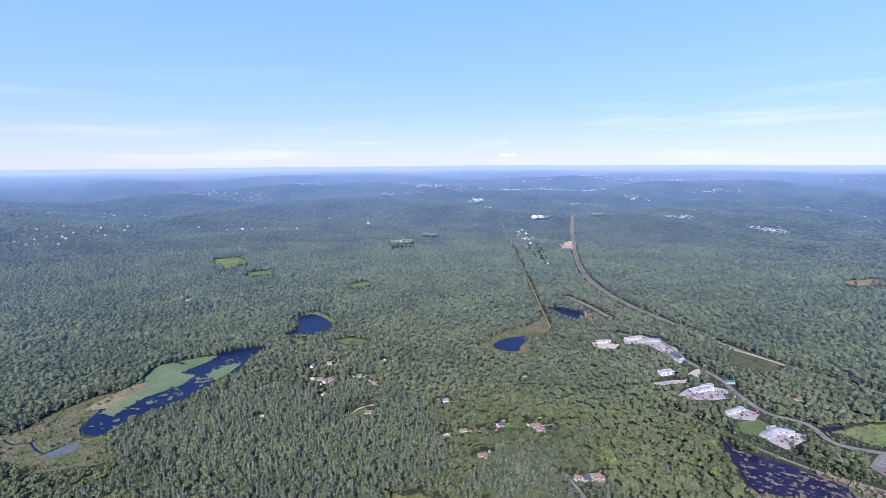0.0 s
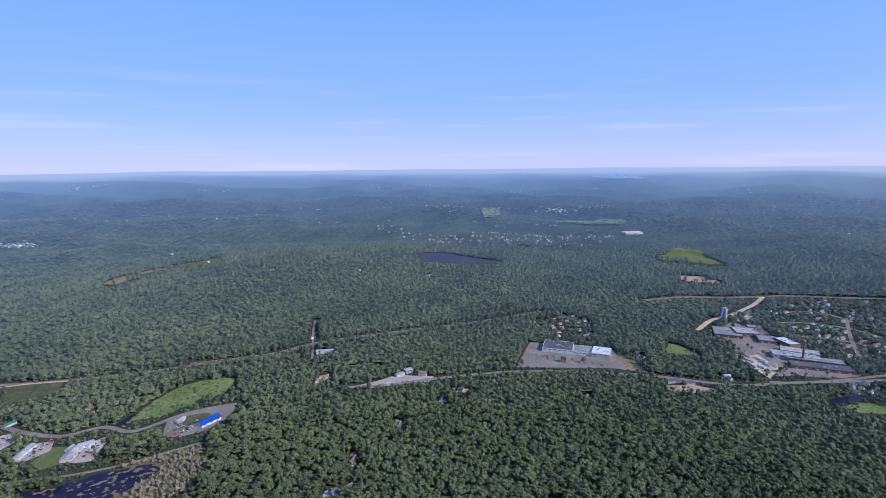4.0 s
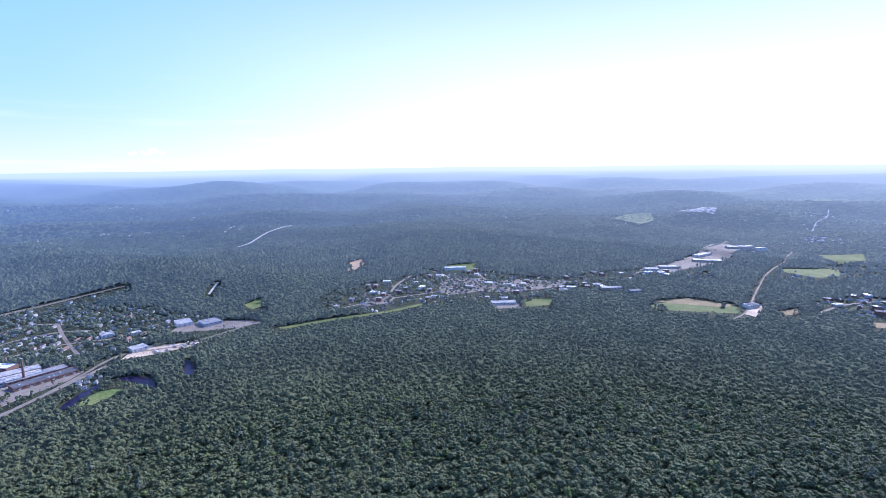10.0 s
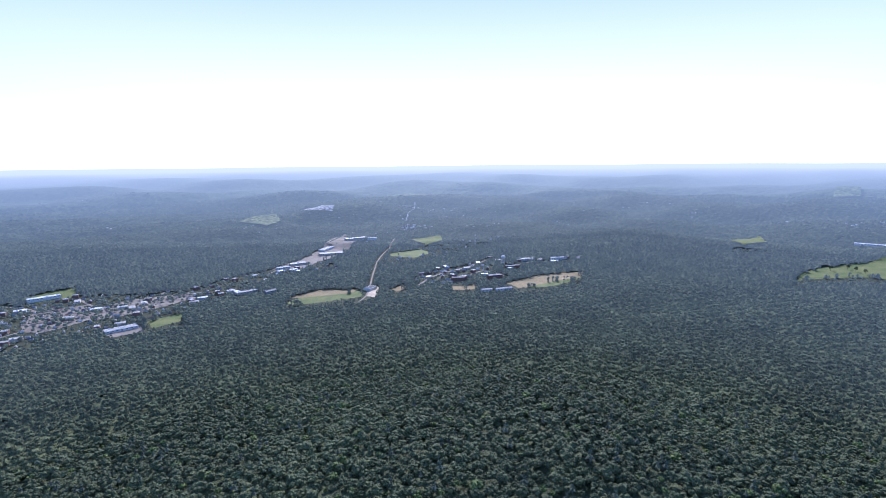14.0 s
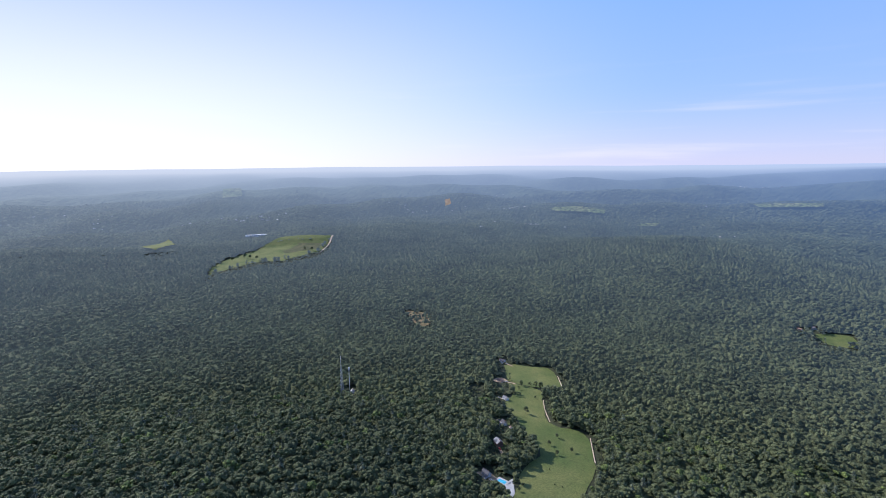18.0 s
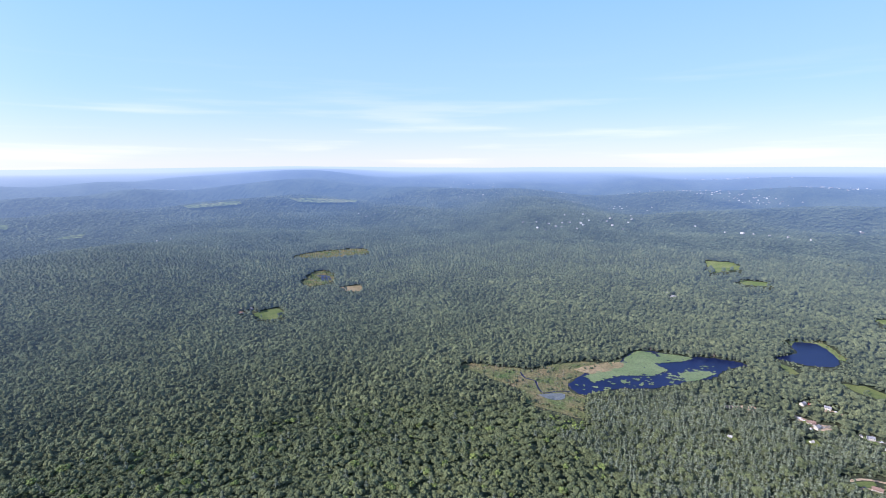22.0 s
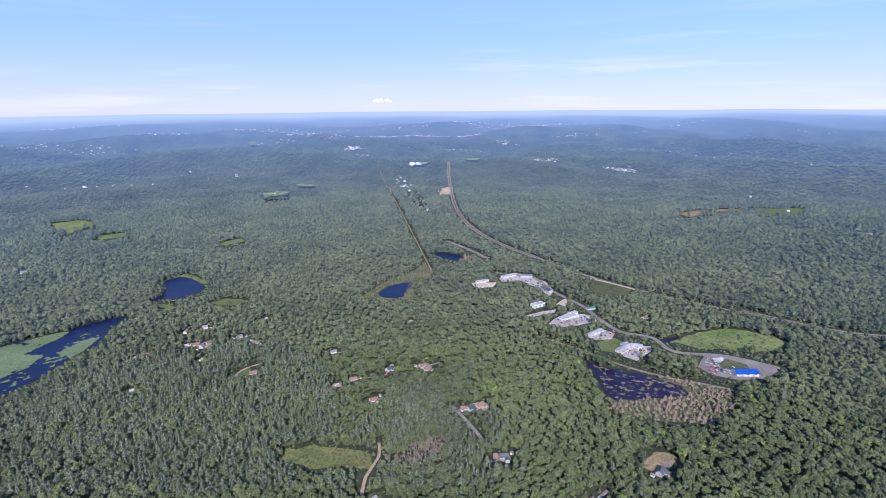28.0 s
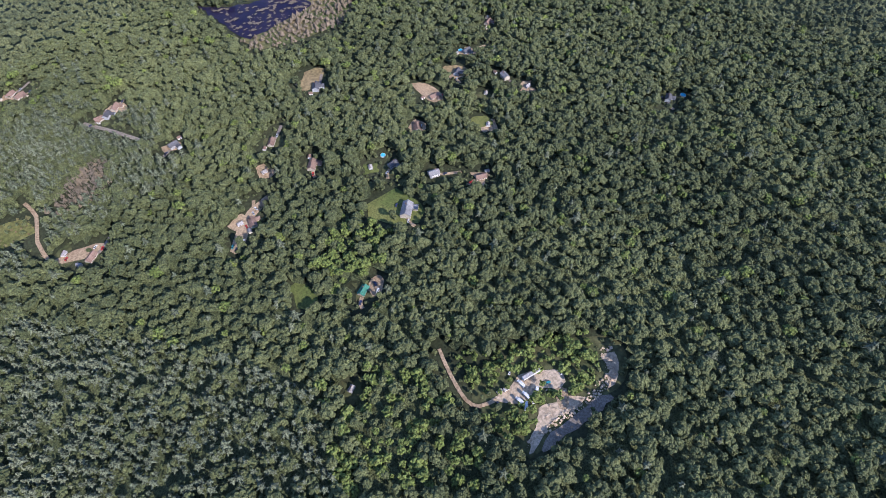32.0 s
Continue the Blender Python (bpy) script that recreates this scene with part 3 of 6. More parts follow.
patch("water", [(368, 632), (381, 606), (398, 588), (418, 576), (444, 553), (461, 533), (458, 513), (420, 510), (387, 513), (348, 518), (352, 549), (360, 586)], SWAMP, "black swamp water with drowned trees", "swamp", 0.9, ragged=3, step=9)
mottled("swamp_brush", [(372, 612), (400, 582), (444, 550), (462, 530), (458, 512), (420, 508), (387, 511), (346, 520), (356, 560)], BROWN, "brown brush islands in black swamp water", "brush", 1.5, 1.7, 5.0, 0.26)
patch("water", [(526, 671), (564, 679), (571, 675), (543, 664)], SWAMP, "small dark meadow pool", "pool", 0.9, step=7, ragged=1)
patch("water", [(275, 1291), (309, 1291), (351, 1247), (341, 1218), (320, 1206), (300, 1244)], WATER, "small dark blue pond", "pond", 0.8, step=8, ragged=1)
patch("marsh", [(341, 1218), (356, 1240), (372, 1222), (350, 1196)], RUST, "rust-red shrubs beside a pond", "brush", 0.6, what=3)
patch("field", [(546, 664), (586, 678), (631, 688), (670, 690), (703, 671), (721, 646), (726, 619), (688, 598), (644, 601), (615, 619), (570, 631)], MEADOW, "bright yellow-green wet meadow", "meadow", what=9)
patch("bog", [(-60, 535), (-30, 528), (-3, 523), (22, 507), (34, 484), (24, 473), (2, 486), (-17, 490), (-37, 500), (-60, 515)], BOG, "olive mossy bog in the woods", "bog", what=8, ragged=5)
patch("river", [(957, -458), (940, -487), (892, -493), (855, -479), (870, -470), (911, -472)], SWAMP, "bend of a dark river", "river", 0.7, step=8, ragged=1)
patch("river", [(928, -577), (920, -586), (858, -553), (855, -532)], SWAMP, "reach of a dark river", "river", 0.7, step=8, ragged=1)
patch("river", [(917, -355), (945, -397), (960, -440), (943, -426), (917, -384), (901, -361)], SWAMP, "reach of a dark river beside green banks", "river", 0.7, step=8, ragged=1)
patch("meadow", [(898, -376), (926, -418), (895, -444), (884, -392)], MEADOW, "green river bank", "meadow", 0.4)
patch("marsh", [(-2018, 810), (-2057, 926), (-1982, 1107), (-1887, 1056), (-1896, 889), (-1945, 797)], MARSH, "pale grey-green reedy pond", "marsh", what=8)
patch("marsh", [(-1509, 621), (-1645, 741), (-1599, 769), (-1486, 717), (-1461, 638)], MARSH, "grassy clearing with a small pool", "marsh", what=8)
patch("water", [(-1589, 714), (-1556, 742), (-1503, 719), (-1520, 697)], WATER, "small grey-blue pool", "pool", 0.9, step=8, ragged=1, what=0)
patch("meadow", [(-1399, 703), (-1386, 763), (-1325, 728), (-1351, 696)], HAY, "small tan clearing", "field")

# ---------------------------------------------------------------- fields
patch("field", [(-908, 2017), (-778, 2009), (-774, 1883), (-808, 1829)], MEADOW, "pale green field in the woods", "field")
patch("field", [(-699, 1786), (-608, 1813), (-588, 1752), (-657, 1725)], MEADOW, "narrow green field", "field")
patch("field", [(-299, 1568), (-239, 1608), (-225, 1574), (-270, 1532)], MEADOW, "narrow green clearing", "field")
patch("field", [(1234, 1543), (1313, 1576), (1411, 1581), (1338, 1505), (1217, 1473)], HAY, "tan mown hay field", "field")
patch("field", [(1411, 1581), (1526, 1572), (1478, 1522), (1374, 1533)], HAY, "strip of tan hay field", "field")
patch("field", [(1556, 1595), (1609, 1557), (1758, 1503), (1556, 1333), (1420, 1383), (1540, 1490)], GRASS, "light green hilltop field", "field")
patch("field", [(-911, 2011), (-821, 2050), (-752, 1950), (-806, 1843)], MEADOW, "light green clearing", "field")
patch("field", [(-232, 1058), (-202, 1077), (-170, 1065), (-151, 1047), (-181, 1034), (-210, 1039)], GRASS, "grassy clearing by the houses", "field")
patch("field", [(-302, 1034), (-340, 1083), (-315, 1073), (-291, 1051)], GRASS, "grassy strip beside the pond", "field")
patch("solar_field", [(1850, 680), (1990, 625), (1935, 360), (1860, 385), (1715, 610)], ROUGH, "rough grass under a solar farm", "field", 0.4)
patch("field", [(3207, 745), (3223, 619), (2948, 579), (2904, 651)], HAZEFIELD, "pale yellow-green field", "field", 4)
patch("field", [(2211, -214), (2367, -322), (2326, -403), (2071, -455), (2090, -383), (2129, -251)], GRASS, "light green field", "field")
patch("field", [(-451, 3805), (-398, 3798), (-371, 3585), (-420, 3588)], HAZEFIELD, "far pale square clearing", "field", 8)
patch("field", [(-102, 2563), (-24, 2560), (-22, 2484), (-98, 2484)], HAZEFIELD, "narrow pale green field", "field", 6)
patch("field", [(-242, 2351), (-131, 2373), (-134, 2328), (-228, 2313)], HAZEFIELD, "thin pale green field", "field", 6)
patch("field", [(827, 2877), (939, 2933), (871, 2752), (815, 2789)], HAZEFIELD, "far tan clearing", "field", 6)
patch("yard", [(520, 2260), (585, 2287), (571, 2193), (516, 2189)], DIRT, "bare tan lot beside the motorway", "yard")
patch("yard", [(500, 2868), (530, 2884), (600, 2852), (585, 2832), (510, 2836)], HAZETOWN, "pale paved lot round a white dome", "yard", 8, ragged=1)
patch("field", [(2916, 243), (3178, -41), (2875, -129), (2827, 76)], HAZEFIELD, "green field near the town", "field", 4)
patch("field", [(1151, -900), (1140, -961), (1088, -919), (1101, -887)], MEADOW, "yellow-green playing field", "field")
patch("field", [(932, -1626), (844, -1716), (791, -1619), (877, -1556)], GRASS, "green sports field", "field")
patch("field", [(504, -1313), (439, -1365), (422, -1291), (468, -1249)], GRASS, "green ball field", "field")
patch("field", [(189, -1411), (105, -1532), (-15, -1500), (-23, -1436), (73, -1403), (159, -1378)], GRASS, "green river meadow", "field")
patch("field", [(190, -1464), (105, -1538), (-11, -1522), (7, -1486), (128, -1461)], HAY, "tan stubble strip", "field", 0.7)
patch("field", [(-108, -1508), (-156, -1554), (-142, -1490), (-120, -1475)], HAY, "small tan field", "field")
patch("field", [(-289, -1496), (-368, -1514), (-352, -1450), (-288, -1453)], HAY, "tan campus lawn", "field")
patch("field", [(-463, -1507), (-615, -1591), (-766, -1604), (-714, -1512), (-561, -1451), (-484, -1437)], HAY, "tan and green sloping hay field", "field")
patch("field", [(-501, -1435), (-592, -1484), (-734, -1538), (-705, -1498), (-571, -1430)], GRASS, "green lower edge of the hay field", "field", 0.8)
patch("field", [(-135, -2094), (-307, -2205), (-306, -2053), (-233, -1974), (-148, -2027)], GRASS, "bright green field", "field")
patch("field", [(-277, -2420), (-423, -2464), (-408, -2327), (-319, -2284)], GRASS, "bright green field", "field")
patch("field", [(-1445, -1428), (-1537, -1459), (-1632, -1467), (-1774, -1462), (-1893, -1444), (-1947, -1369), (-2005, -1258), (-1914, -1225), (-1807, -1191), (-1724, -1220), (-1624, -1248), (-1594, -1321), (-1515, -1348), (-1424, -1357), (-1352, -1341)], GRASS, "large pale green hill farm field", "field")
patch("field", [(-1794, -1325), (-1874, -1343), (-1925, -1243), (-1837, -1227), (-1789, -1264), (-1727, -1303), (-1751, -1341)], ROUGH, "grey-green crop rows in a farm field", "field", 0.9, what=0)
ribbon("track", [(-1794, -1183), (-1900, -1214), (-2007, -1252)], 7, GRAVEL, "pale farm track beside the field", "track", 1.0, 2.0)
patch("field", [(-1527, -1857), (-1790, -1990), (-1643, -1788), (-1526, -1772)], GRASS, "small pale green field", "field")
patch("lawn", [(-891, -201), (-903, -184), (-905, -153), (-905, -121), (-875, -101), (-832, -89), (-821, -111), (-812, -121), (-818, -168), (-837, -186)], GRASS, "smooth mown green lawn", "lawn", margin=6)
patch("lawn", [(-812, -175), (-810, -147), (-799, -117), (-765, -109), (-734, -101), (-695, -90), (-684, -70), (-683, -51), (-668, -31), (-614, -23), (-573, -20), (-535, -27), (-505, -32), (-485, -37), (-475, -92), (-517, -96), (-553, -99), (-592, -88), (-622, -99), (-642, -117), (-676, -128), (-698, -145), (-722, -162), (-771, -159)], GRASS, "long mown green lawn edged by woods", "lawn", margin=5)
patch("meadow", [(-1279, 397), (-1292, 464), (-1216, 453), (-1213, 406)], GRASS, "small lawn beside a woodland house", "lawn")
patch("clearing", [(-1182, -531), (-1168, -464), (-1085, -424), (-1075, -455)], HAY, "thin sandy clearing in the woods", "clearing", what=2)
patch("meadow", [(113, 235), (122, 234), (120, 209), (109, 194), (106, 206), (105, 223)], GRASS, "small rough lawn in the woods", "lawn", margin=3)
patch("meadow", [(221, 240), (252, 223), (251, 193), (233, 183), (215, 202), (213, 224)], GRASS, "house lawn with a curving drive", "lawn", margin=3)
patch("meadow", [(314, 410), (340, 417), (359, 407), (349, 397), (323, 390), (314, 399)], HAY, "square tan lawn round a house", "lawn", margin=3)
patch("meadow", [(375, 220), (395, 204), (382, 192), (367, 208)], GRASS, "small green yard", "lawn", margin=3)
patch("clearing", [(395, 309), (405, 293), (398, 267), (383, 264), (386, 283)], DIRT, "bare tan yard round a house", "yard", margin=3)
patch("meadow", [(439, 294), (452, 282), (453, 261), (438, 263), (434, 281)], HAY, "dry tan house lawn", "lawn", margin=3)
patch("clearing", [(-326, 817), (-311, 828), (-289, 848), (-279, 838), (-304, 816), (-319, 809)], DIRT, "thin sandy clearing along a wood edge", "clearing", margin=3)
patch("meadow", [(-137, 730), (-128, 745), (-120, 752), (-119, 736), (-129, 724)], GRASS, "small lawn inside a curved drive", "lawn", margin=3)
ribbon("track", [(-140, 728), (-132, 745), (-119, 755), (-104, 760)], 4, DIRT, "pale curved house drive", "track", margin=2)
patch("clearing", [(-214, 858), (-200, 868), (-190, 862), (-196, 846), (-208, 842)], DIRT, "pale sandy yard beside a brown house", "yard", margin=3)

# these far fields are paled and blued by haze painted into their material
patch("field", [(-3331, 666), (-3259, 985), (-3205, 970), (-3272, 690)], HAZEFIELD, "long pale far field", "field", 6)
patch("field", [(-3239, 1273), (-3172, 1450), (-3076, 1701), (-3016, 1637), (-3158, 1310)], HAZEFIELD, "narrow pale strip of far farmland", "field", 6)
patch("field", [(-3111, -435), (-3133, -264), (-3113, -111), (-3051, -122), (-3071, -395)], HAZEFIELD, "pale far field between woods", "field", 6)
patch("field", [(-2873, 43), (-2944, 109), (-2968, 169), (-2893, 146)], HAZEFIELD, "small pale far field", "field", 6)
patch("field", [(-2952, -2725), (-3070, -2671), (-2758, -2392), (-2622, -2430)], HAZEFIELD, "pale far fields under painted haze", "field", 6)
patch("field", [(2902, 249), (3178, 9), (3154, -117), (2895, -131), (2844, 36)], HAZEFIELD, "wide green far field", "field", 6)
patch("field", [(3253, 741), (3257, 619), (2977, 569), (2918, 651)], HAZEFIELD, "pale square far field", "field", 6)
patch("yard", [(-3191, -1129), (-3211, -1100), (-3151, -1074), (-3120, -1099)], DIRT, "orange bare-earth clearing in the woods", "clearing", 6)
patch("yard", [(1859, -266), (1859, -344), (1784, -372), (1746, -292), (1794, -258)], DIRT, "bare tan building lots by the motorway", "yard")

# ---------------------------------------------------------------- roads, lots and yards
ribbon("road", [(725, 2849), (644, 2523), (529, 1989), (480, 1679), (477, 1460), (499, 1307), (536, 1179)], 16, ASPHALT, "pale grey divided motorway through the woods")
ribbon("road", [(536, 1179), (579, 1033), (630, 922), (705, 801), (831, 648)], 11, ASPHALT, "pale grey motorway half hidden by trees", margin=1)
ribbon("road", [(760, 749), (845, 630), (933, 567), (1044, 433), (1126, 325), (1227, 212), (1302, 138)], 14, ASPHALT, "pale grey motorway through the woods", margin=2)
ribbon("road", [(1490, -124), (1556, -237), (1579, -342), (1639, -522), (1609, -657), (1532, -799)], 18, ASPHALT, "pale grey motorway on a low bank")
for pts in ([(725, 2849), (644, 2523), (529, 1989), (480, 1679), (477, 1460), (499, 1307), (536, 1179)], [(760, 749), (845, 630), (933, 567), (1044, 433), (1126, 325), (1227, 212), (1302, 138)], [(1490, -124), (1556, -237), (1579, -342), (1639, -522), (1609, -657), (1532, -799)]):
    ribbon("median", pts, 2.6, ROUGH, "grass strip between the motorway lanes", "verge", 1.0, 1.0)
ribbon("power_line_cut", [(331, 2835), (309, 2184), (278, 1631), (257, 1286), (247, 1129)], 4, HAY, "straight brushy power line cut", "clearing", margin=4)
ribbon("road", [(351, 1415), (387, 1311), (408, 1218)], 12, ASPHALT, "grey country road")
ribbon("road", [(391, 1094), (417, 1070), (461, 1045), (464, 948), (475, 893), (484, 840), (480, 781), (486, 717), (523, 684), (525, 629), (595, 599), (644, 549)], 9, ASPHALT, "grey two-lane road past workshops")
ribbon("railway", [(340, 725), (379, 665), (411, 606), (454, 560), (498, 532), (527, 511)], 5, BALLAST, "single railway on a gravel bed", "railway", margin=3)
ribbon("road", [(747, 416), (778, 346), (828, 271), (879, 181), (898, 138), (922, 55), (945, -92), (942, -230), (980, -330), (1037, -495)], 10, ASPHALT, "grey main road along the valley", margin=2)
ribbon("road", [(844, 553), (849, 536), (993, 619), (1060, 653)], 5, ASPHALT, "grey side road")
ribbon("road", [(972, -291), (984, -344), (1025, -433), (1070, -536), (1018, -625), (1000, -778)], 8, ASPHALT, "grey road past the mill")
ribbon("road", [(1244, -221), (1338, -266), (1407, -328), (1525, -404), (1617, -447)], 12, GRAVEL, "pale rail siding and haul road", "road")
ribbon("road", [(144, 556), (154, 516), (160, 485)], 4.5, ASPHALT, "short grey woodland road", margin=4)
ribbon("track", [(133, 96), (125, 85), (116, 71), (109, 57), (110, 47), (121, 39)], 2.8, DIRT, "narrow sandy track", "track", margin=2)
ribbon("track", [(20, 436), (26, 461), (43, 488), (46, 512)], 3.5, DIRT, "sandy forest track", "track", margin=3)
ribbon("road", [(-5, -1371), (-35, -1472), (-64, -1743), (-101, -2003), (-195, -2448)], 5, ASPHALT, "pale grey valley road")
ribbon("road", [(289, -1807), (213, -2035), (116, -2347), (40, -2698)], 9, ASPHALT, "bright commercial street")
ribbon("road", [(-294, -2855), (-328, -3072), (-379, -3171), (-406, -3343)], 6, HAZETOWN, "pale road climbing the far side of the valley")
ribbon("road", [(1891, -1462), (1979, -1692), (2030, -1934)], 10, CONCRETE, "pale straight road")
ribbon("road", [(1299, -903), (1358, -979)], 7, CONCRETE, "short pale road cutting")
ribbon("railway", [(913, -810), (850, -919), (767, -1047), (729, -1142)], 18, GRASS, "grassy railway cutting along the town", "railway")
patch("car_park", [(1066, 135), (1064, -30), (958, -93), (964, -34), (919, 142)], ASPHALT, "wide grey shopping plaza car park", "car park", ragged=0.5)
patch("car_park", [(1053, -41), (1046, -62), (955, -95), (972, -54)], HAY, "dry grass beside the plaza", "verge", 0.8, ragged=1, what=0)
patch("yard", [(1250, -254), (1332, -306), (1468, -380), (1352, -375), (1247, -370), (1156, -410), (1044, -455), (1021, -406), (1015, -345), (1002, -301), (1084, -266), (1163, -276)], ASPHALT, "worn grey-brown mill yard", "yard", ragged=1, margin=4, grow=2)
patch("yard", [(1348, -324), (1409, -357), (1393, -375), (1308, -355)], GRAVEL, "pale gravel loading yard", "yard", 0.9, ragged=1)
patch("yard", [(1084, -266), (1112, -308), (1047, -327), (987, -296)], GRAVEL, "gravel trailer park", "yard", 0.9, ragged=1)
patch("yard", [(1045, -522), (1095, -578), (997, -666), (982, -651), (1017, -564)], GRAVEL, "pale gravel yard by the railway", "yard", ragged=1)
patch("yard", [(1118, -671), (1160, -732), (1047, -815), (985, -830), (1009, -767), (1058, -716)], ASPHALT, "grey store car park", "car park", ragged=1)
patch("yard", [(385, 1052), (437, 1081), (463, 1041), (477, 1002), (470, 949), (446, 914), (443, 966), (426, 1020), (383, 1028)], YARD, "gravel workshop yards along the road", "yard", ragged=1)
patch("yard", [(314, 1041), (372, 1027), (352, 1000), (314, 999)], GRAVEL, "pale gravel yard", "yard", ragged=1)
patch("yard", [(375, 775), (407, 804), (443, 822), (478, 798), (471, 770), (426, 760), (395, 759)], YARD, "large pale workshop yard", "yard", ragged=1)
patch("yard", [(437, 869), (473, 897), (472, 863), (454, 850)], GRAVEL, "pale paved corner lot", "yard", ragged=1)
patch("yard", [(350, 827), (382, 837), (428, 846), (416, 829), (368, 818)], YARD, "gravel yard beside a store", "yard", ragged=1)
patch("yard", [(418, 711), (463, 732), (473, 715), (452, 691), (420, 696)], YARD, "gravel parking", "yard", ragged=1)
patch("yard", [(437, 648), (470, 666), (499, 654), (490, 639), (445, 610), (434, 628)], YARD, "grey yard round white sheds", "yard", ragged=1)
patch("field", [(422, 685), (459, 699), (466, 680), (434, 641), (411, 654)], GRASS, "mown grass between the sheds", "lawn", 0.4, ragged=1)
patch("car_park", [(561, 608), (591, 605), (643, 557), (633, 542), (594, 529), (555, 534), (529, 554), (525, 579)], ASPHALT, "grey car park round a blue-roofed hall", "car park", ragged=1)
patch("field", [(560, 592), (590, 590), (606, 566), (600, 556), (572, 562), (548, 570)], ROUGH, "rough grass inside the car park", "verge", 0.9, what=0)
patch("yard", [(756, 401), (787, 371), (825, 344), (837, 276), (811, 279), (789, 340), (756, 368)], YARD, "pale roadside yard", "yard", ragged=1)
patch("yard", [(581, 1001), (608, 966), (633, 912), (600, 879), (561, 891), (540, 923)], ROUGH, "rough brown clearing by the motorway", "clearing")
ribbon("track", [(575, 1003), (606, 962), (636, 905)], 6, GRAVEL, "pale track across the clearing", "track", 1.0, 2.0)
patch("yard", [(119, 42), (133, 36), (146, 34), (156, 25), (165, 11), (158, 4), (150, 6), (146, 15), (135, 19), (123, 28)], GRAVEL, "bare pale gravel yard of a pit", "gravel pit", ragged=1.2, step=5, margin=4, grow=2)
patch("yard", [(150, 8), (154, 1), (142, -6), (138, -1)], DIRT, "sandy ramp between the pit floors", "gravel pit", 0.55, ragged=0.6, step=5, margin=2, grow=1)
patch("yard", [(131, 11), (143, 1), (149, -2), (156, -14), (145, -12), (133, -4), (120, -1), (108, -1), (99, 2), (110, 6), (123, 8)], GRAVEL, "bare pale gravel pit floor", "gravel pit", ragged=1.2, step=5, margin=4, grow=2)
patch("yard", [(190, -9), (200, -16), (192, -23), (176, -26), (167, -23), (184, -19)], GRAVEL, "broken rock bank of the gravel pit", "rock bank", 0.6, ragged=1.5, step=5, margin=4, grow=3)
# grey strip laid where the bank's shadow falls; the shade is in its colour
patch("yard", [(163, -22), (166, -30), (141, -22), (123, -13), (104, -5), (120, -4), (144, -14)], ASPHALT, "pit ledge painted grey for the shadow of its bank", "rock bank", 0.5, ragged=1, step=5, margin=2, grow=2)
patch("clearing", [(147, 53), (172, 39), (206, -1), (208, -21), (182, -30), (149, -22), (103, -5), (98, 11), (109, 41), (112, 56)], ROUGH, "rough grassy ground round the gravel pit", "clearing", 0.25, 8, 2, what=0)
cover_line([(200, -11), (192, -21), (173, -25), (154, -18), (128, -9), (103, 3)], 8, 1, 2)
patch("yard", [(113, 305), (138, 321), (162, 327), (187, 322), (176, 319), (148, 313), (118, 296)], DIRT, "cluttered dirt yard along a drive", "yard", ragged=1, step=7, margin=3)
patch("yard", [(18, 447), (23, 431), (46, 420), (58, 409), (51, 403), (23, 422)], DIRT, "sandy drive and yard", "yard", ragged=1, step=7, margin=3)
patch("yard", [(153, 181), (163, 180), (163, 172), (150, 165), (144, 170)], DIRT, "dirt yard by a green-roofed garage", "yard", ragged=1, step=6, margin=3)
patch("yard", [(566, -1231), (505, -1282), (478, -1232), (534, -1196)], ASPHALT, "car park by the railway", "car park", ragged=1)
patch("yard", [(294, -1887), (197, -2101), (39, -2548), (-10, -2398), (70, -2099), (209, -1842)], ASPHALT, "paved commercial lots", "yard", ragged=1)
patch("yard", [(294, -3038), (187, -3257), (102, -3096), (112, -3022)], HAZETOWN, "pale gravel quarry on the far hill", "quarry", 5, ragged=1)
patch("yard", [(-28, -1439), (-59, -1563), (-76, -1548), (-56, -1420)], GRAVEL, "pale yard by the river road", "yard", ragged=1)

for pts in ([(1351, -402), (1371, -467), (1351, -543), (1293, -589)], [(1261, -414), (1252, -500), (1191, -582)], [(1460, -459), (1476, -536), (1401, -579)], [(1430, -577), (1291, -531), (1143, -491)],
            [(911, -968), (845, -1137), (724, -1332), (605, -1457), (447, -1586)], [(845, -1137), (922, -1300), (962, -1454)], [(724, -1332), (850, -1486), (981, -1554)], [(642, -1422), (722, -1511), (774, -1576)], [(553, -1501), (557, -1606)]):
    ribbon("road", pts, 8, ASPHALT, "pale grey town street between trees", margin=3)
patch("yard", [(819, -1404), (811, -1490), (715, -1496), (646, -1356), (705, -1265), (759, -1280)], ASPHALT, "worn paved town lots", "yard", what=10)
patch("yard", [(691, -1448), (633, -1524), (481, -1587), (451, -1518), (544, -1392), (634, -1348)], ASPHALT, "worn paved town lots by the railway", "yard", what=10)
patch("yard", [(894, -1086), (879, -1183), (831, -1171), (821, -1104), (846, -1051)], ASPHALT, "paved lots round the shops", "yard", what=10)
patch("yard", [(906, -112), (914, -136), (926, -168), (917, -195), (901, -189), (889, -156), (888, -123)], DIRT, "sandy depot yard beside the river road", "yard", margin=4)
patch("meadow", [(1138, -148), (1124, -171), (1071, -198), (1078, -162), (1073, -144), (1083, -138)], MEADOW, "small green river meadow", "meadow")
patch("yard", [(1210, -1399), (1302, -1526), (1305, -1607), (1251, -1560), (1204, -1455)], DIRT, "bare tan building lot", "yard")
patch("water", [(4417, 106), (4458, -5), (4626, 3), (4595, -209), (4385, -218), (4303, -312), (4163, -99)], HAZEWATER, "far pale reservoir between wooded hills", "reservoir", 6, what=0)
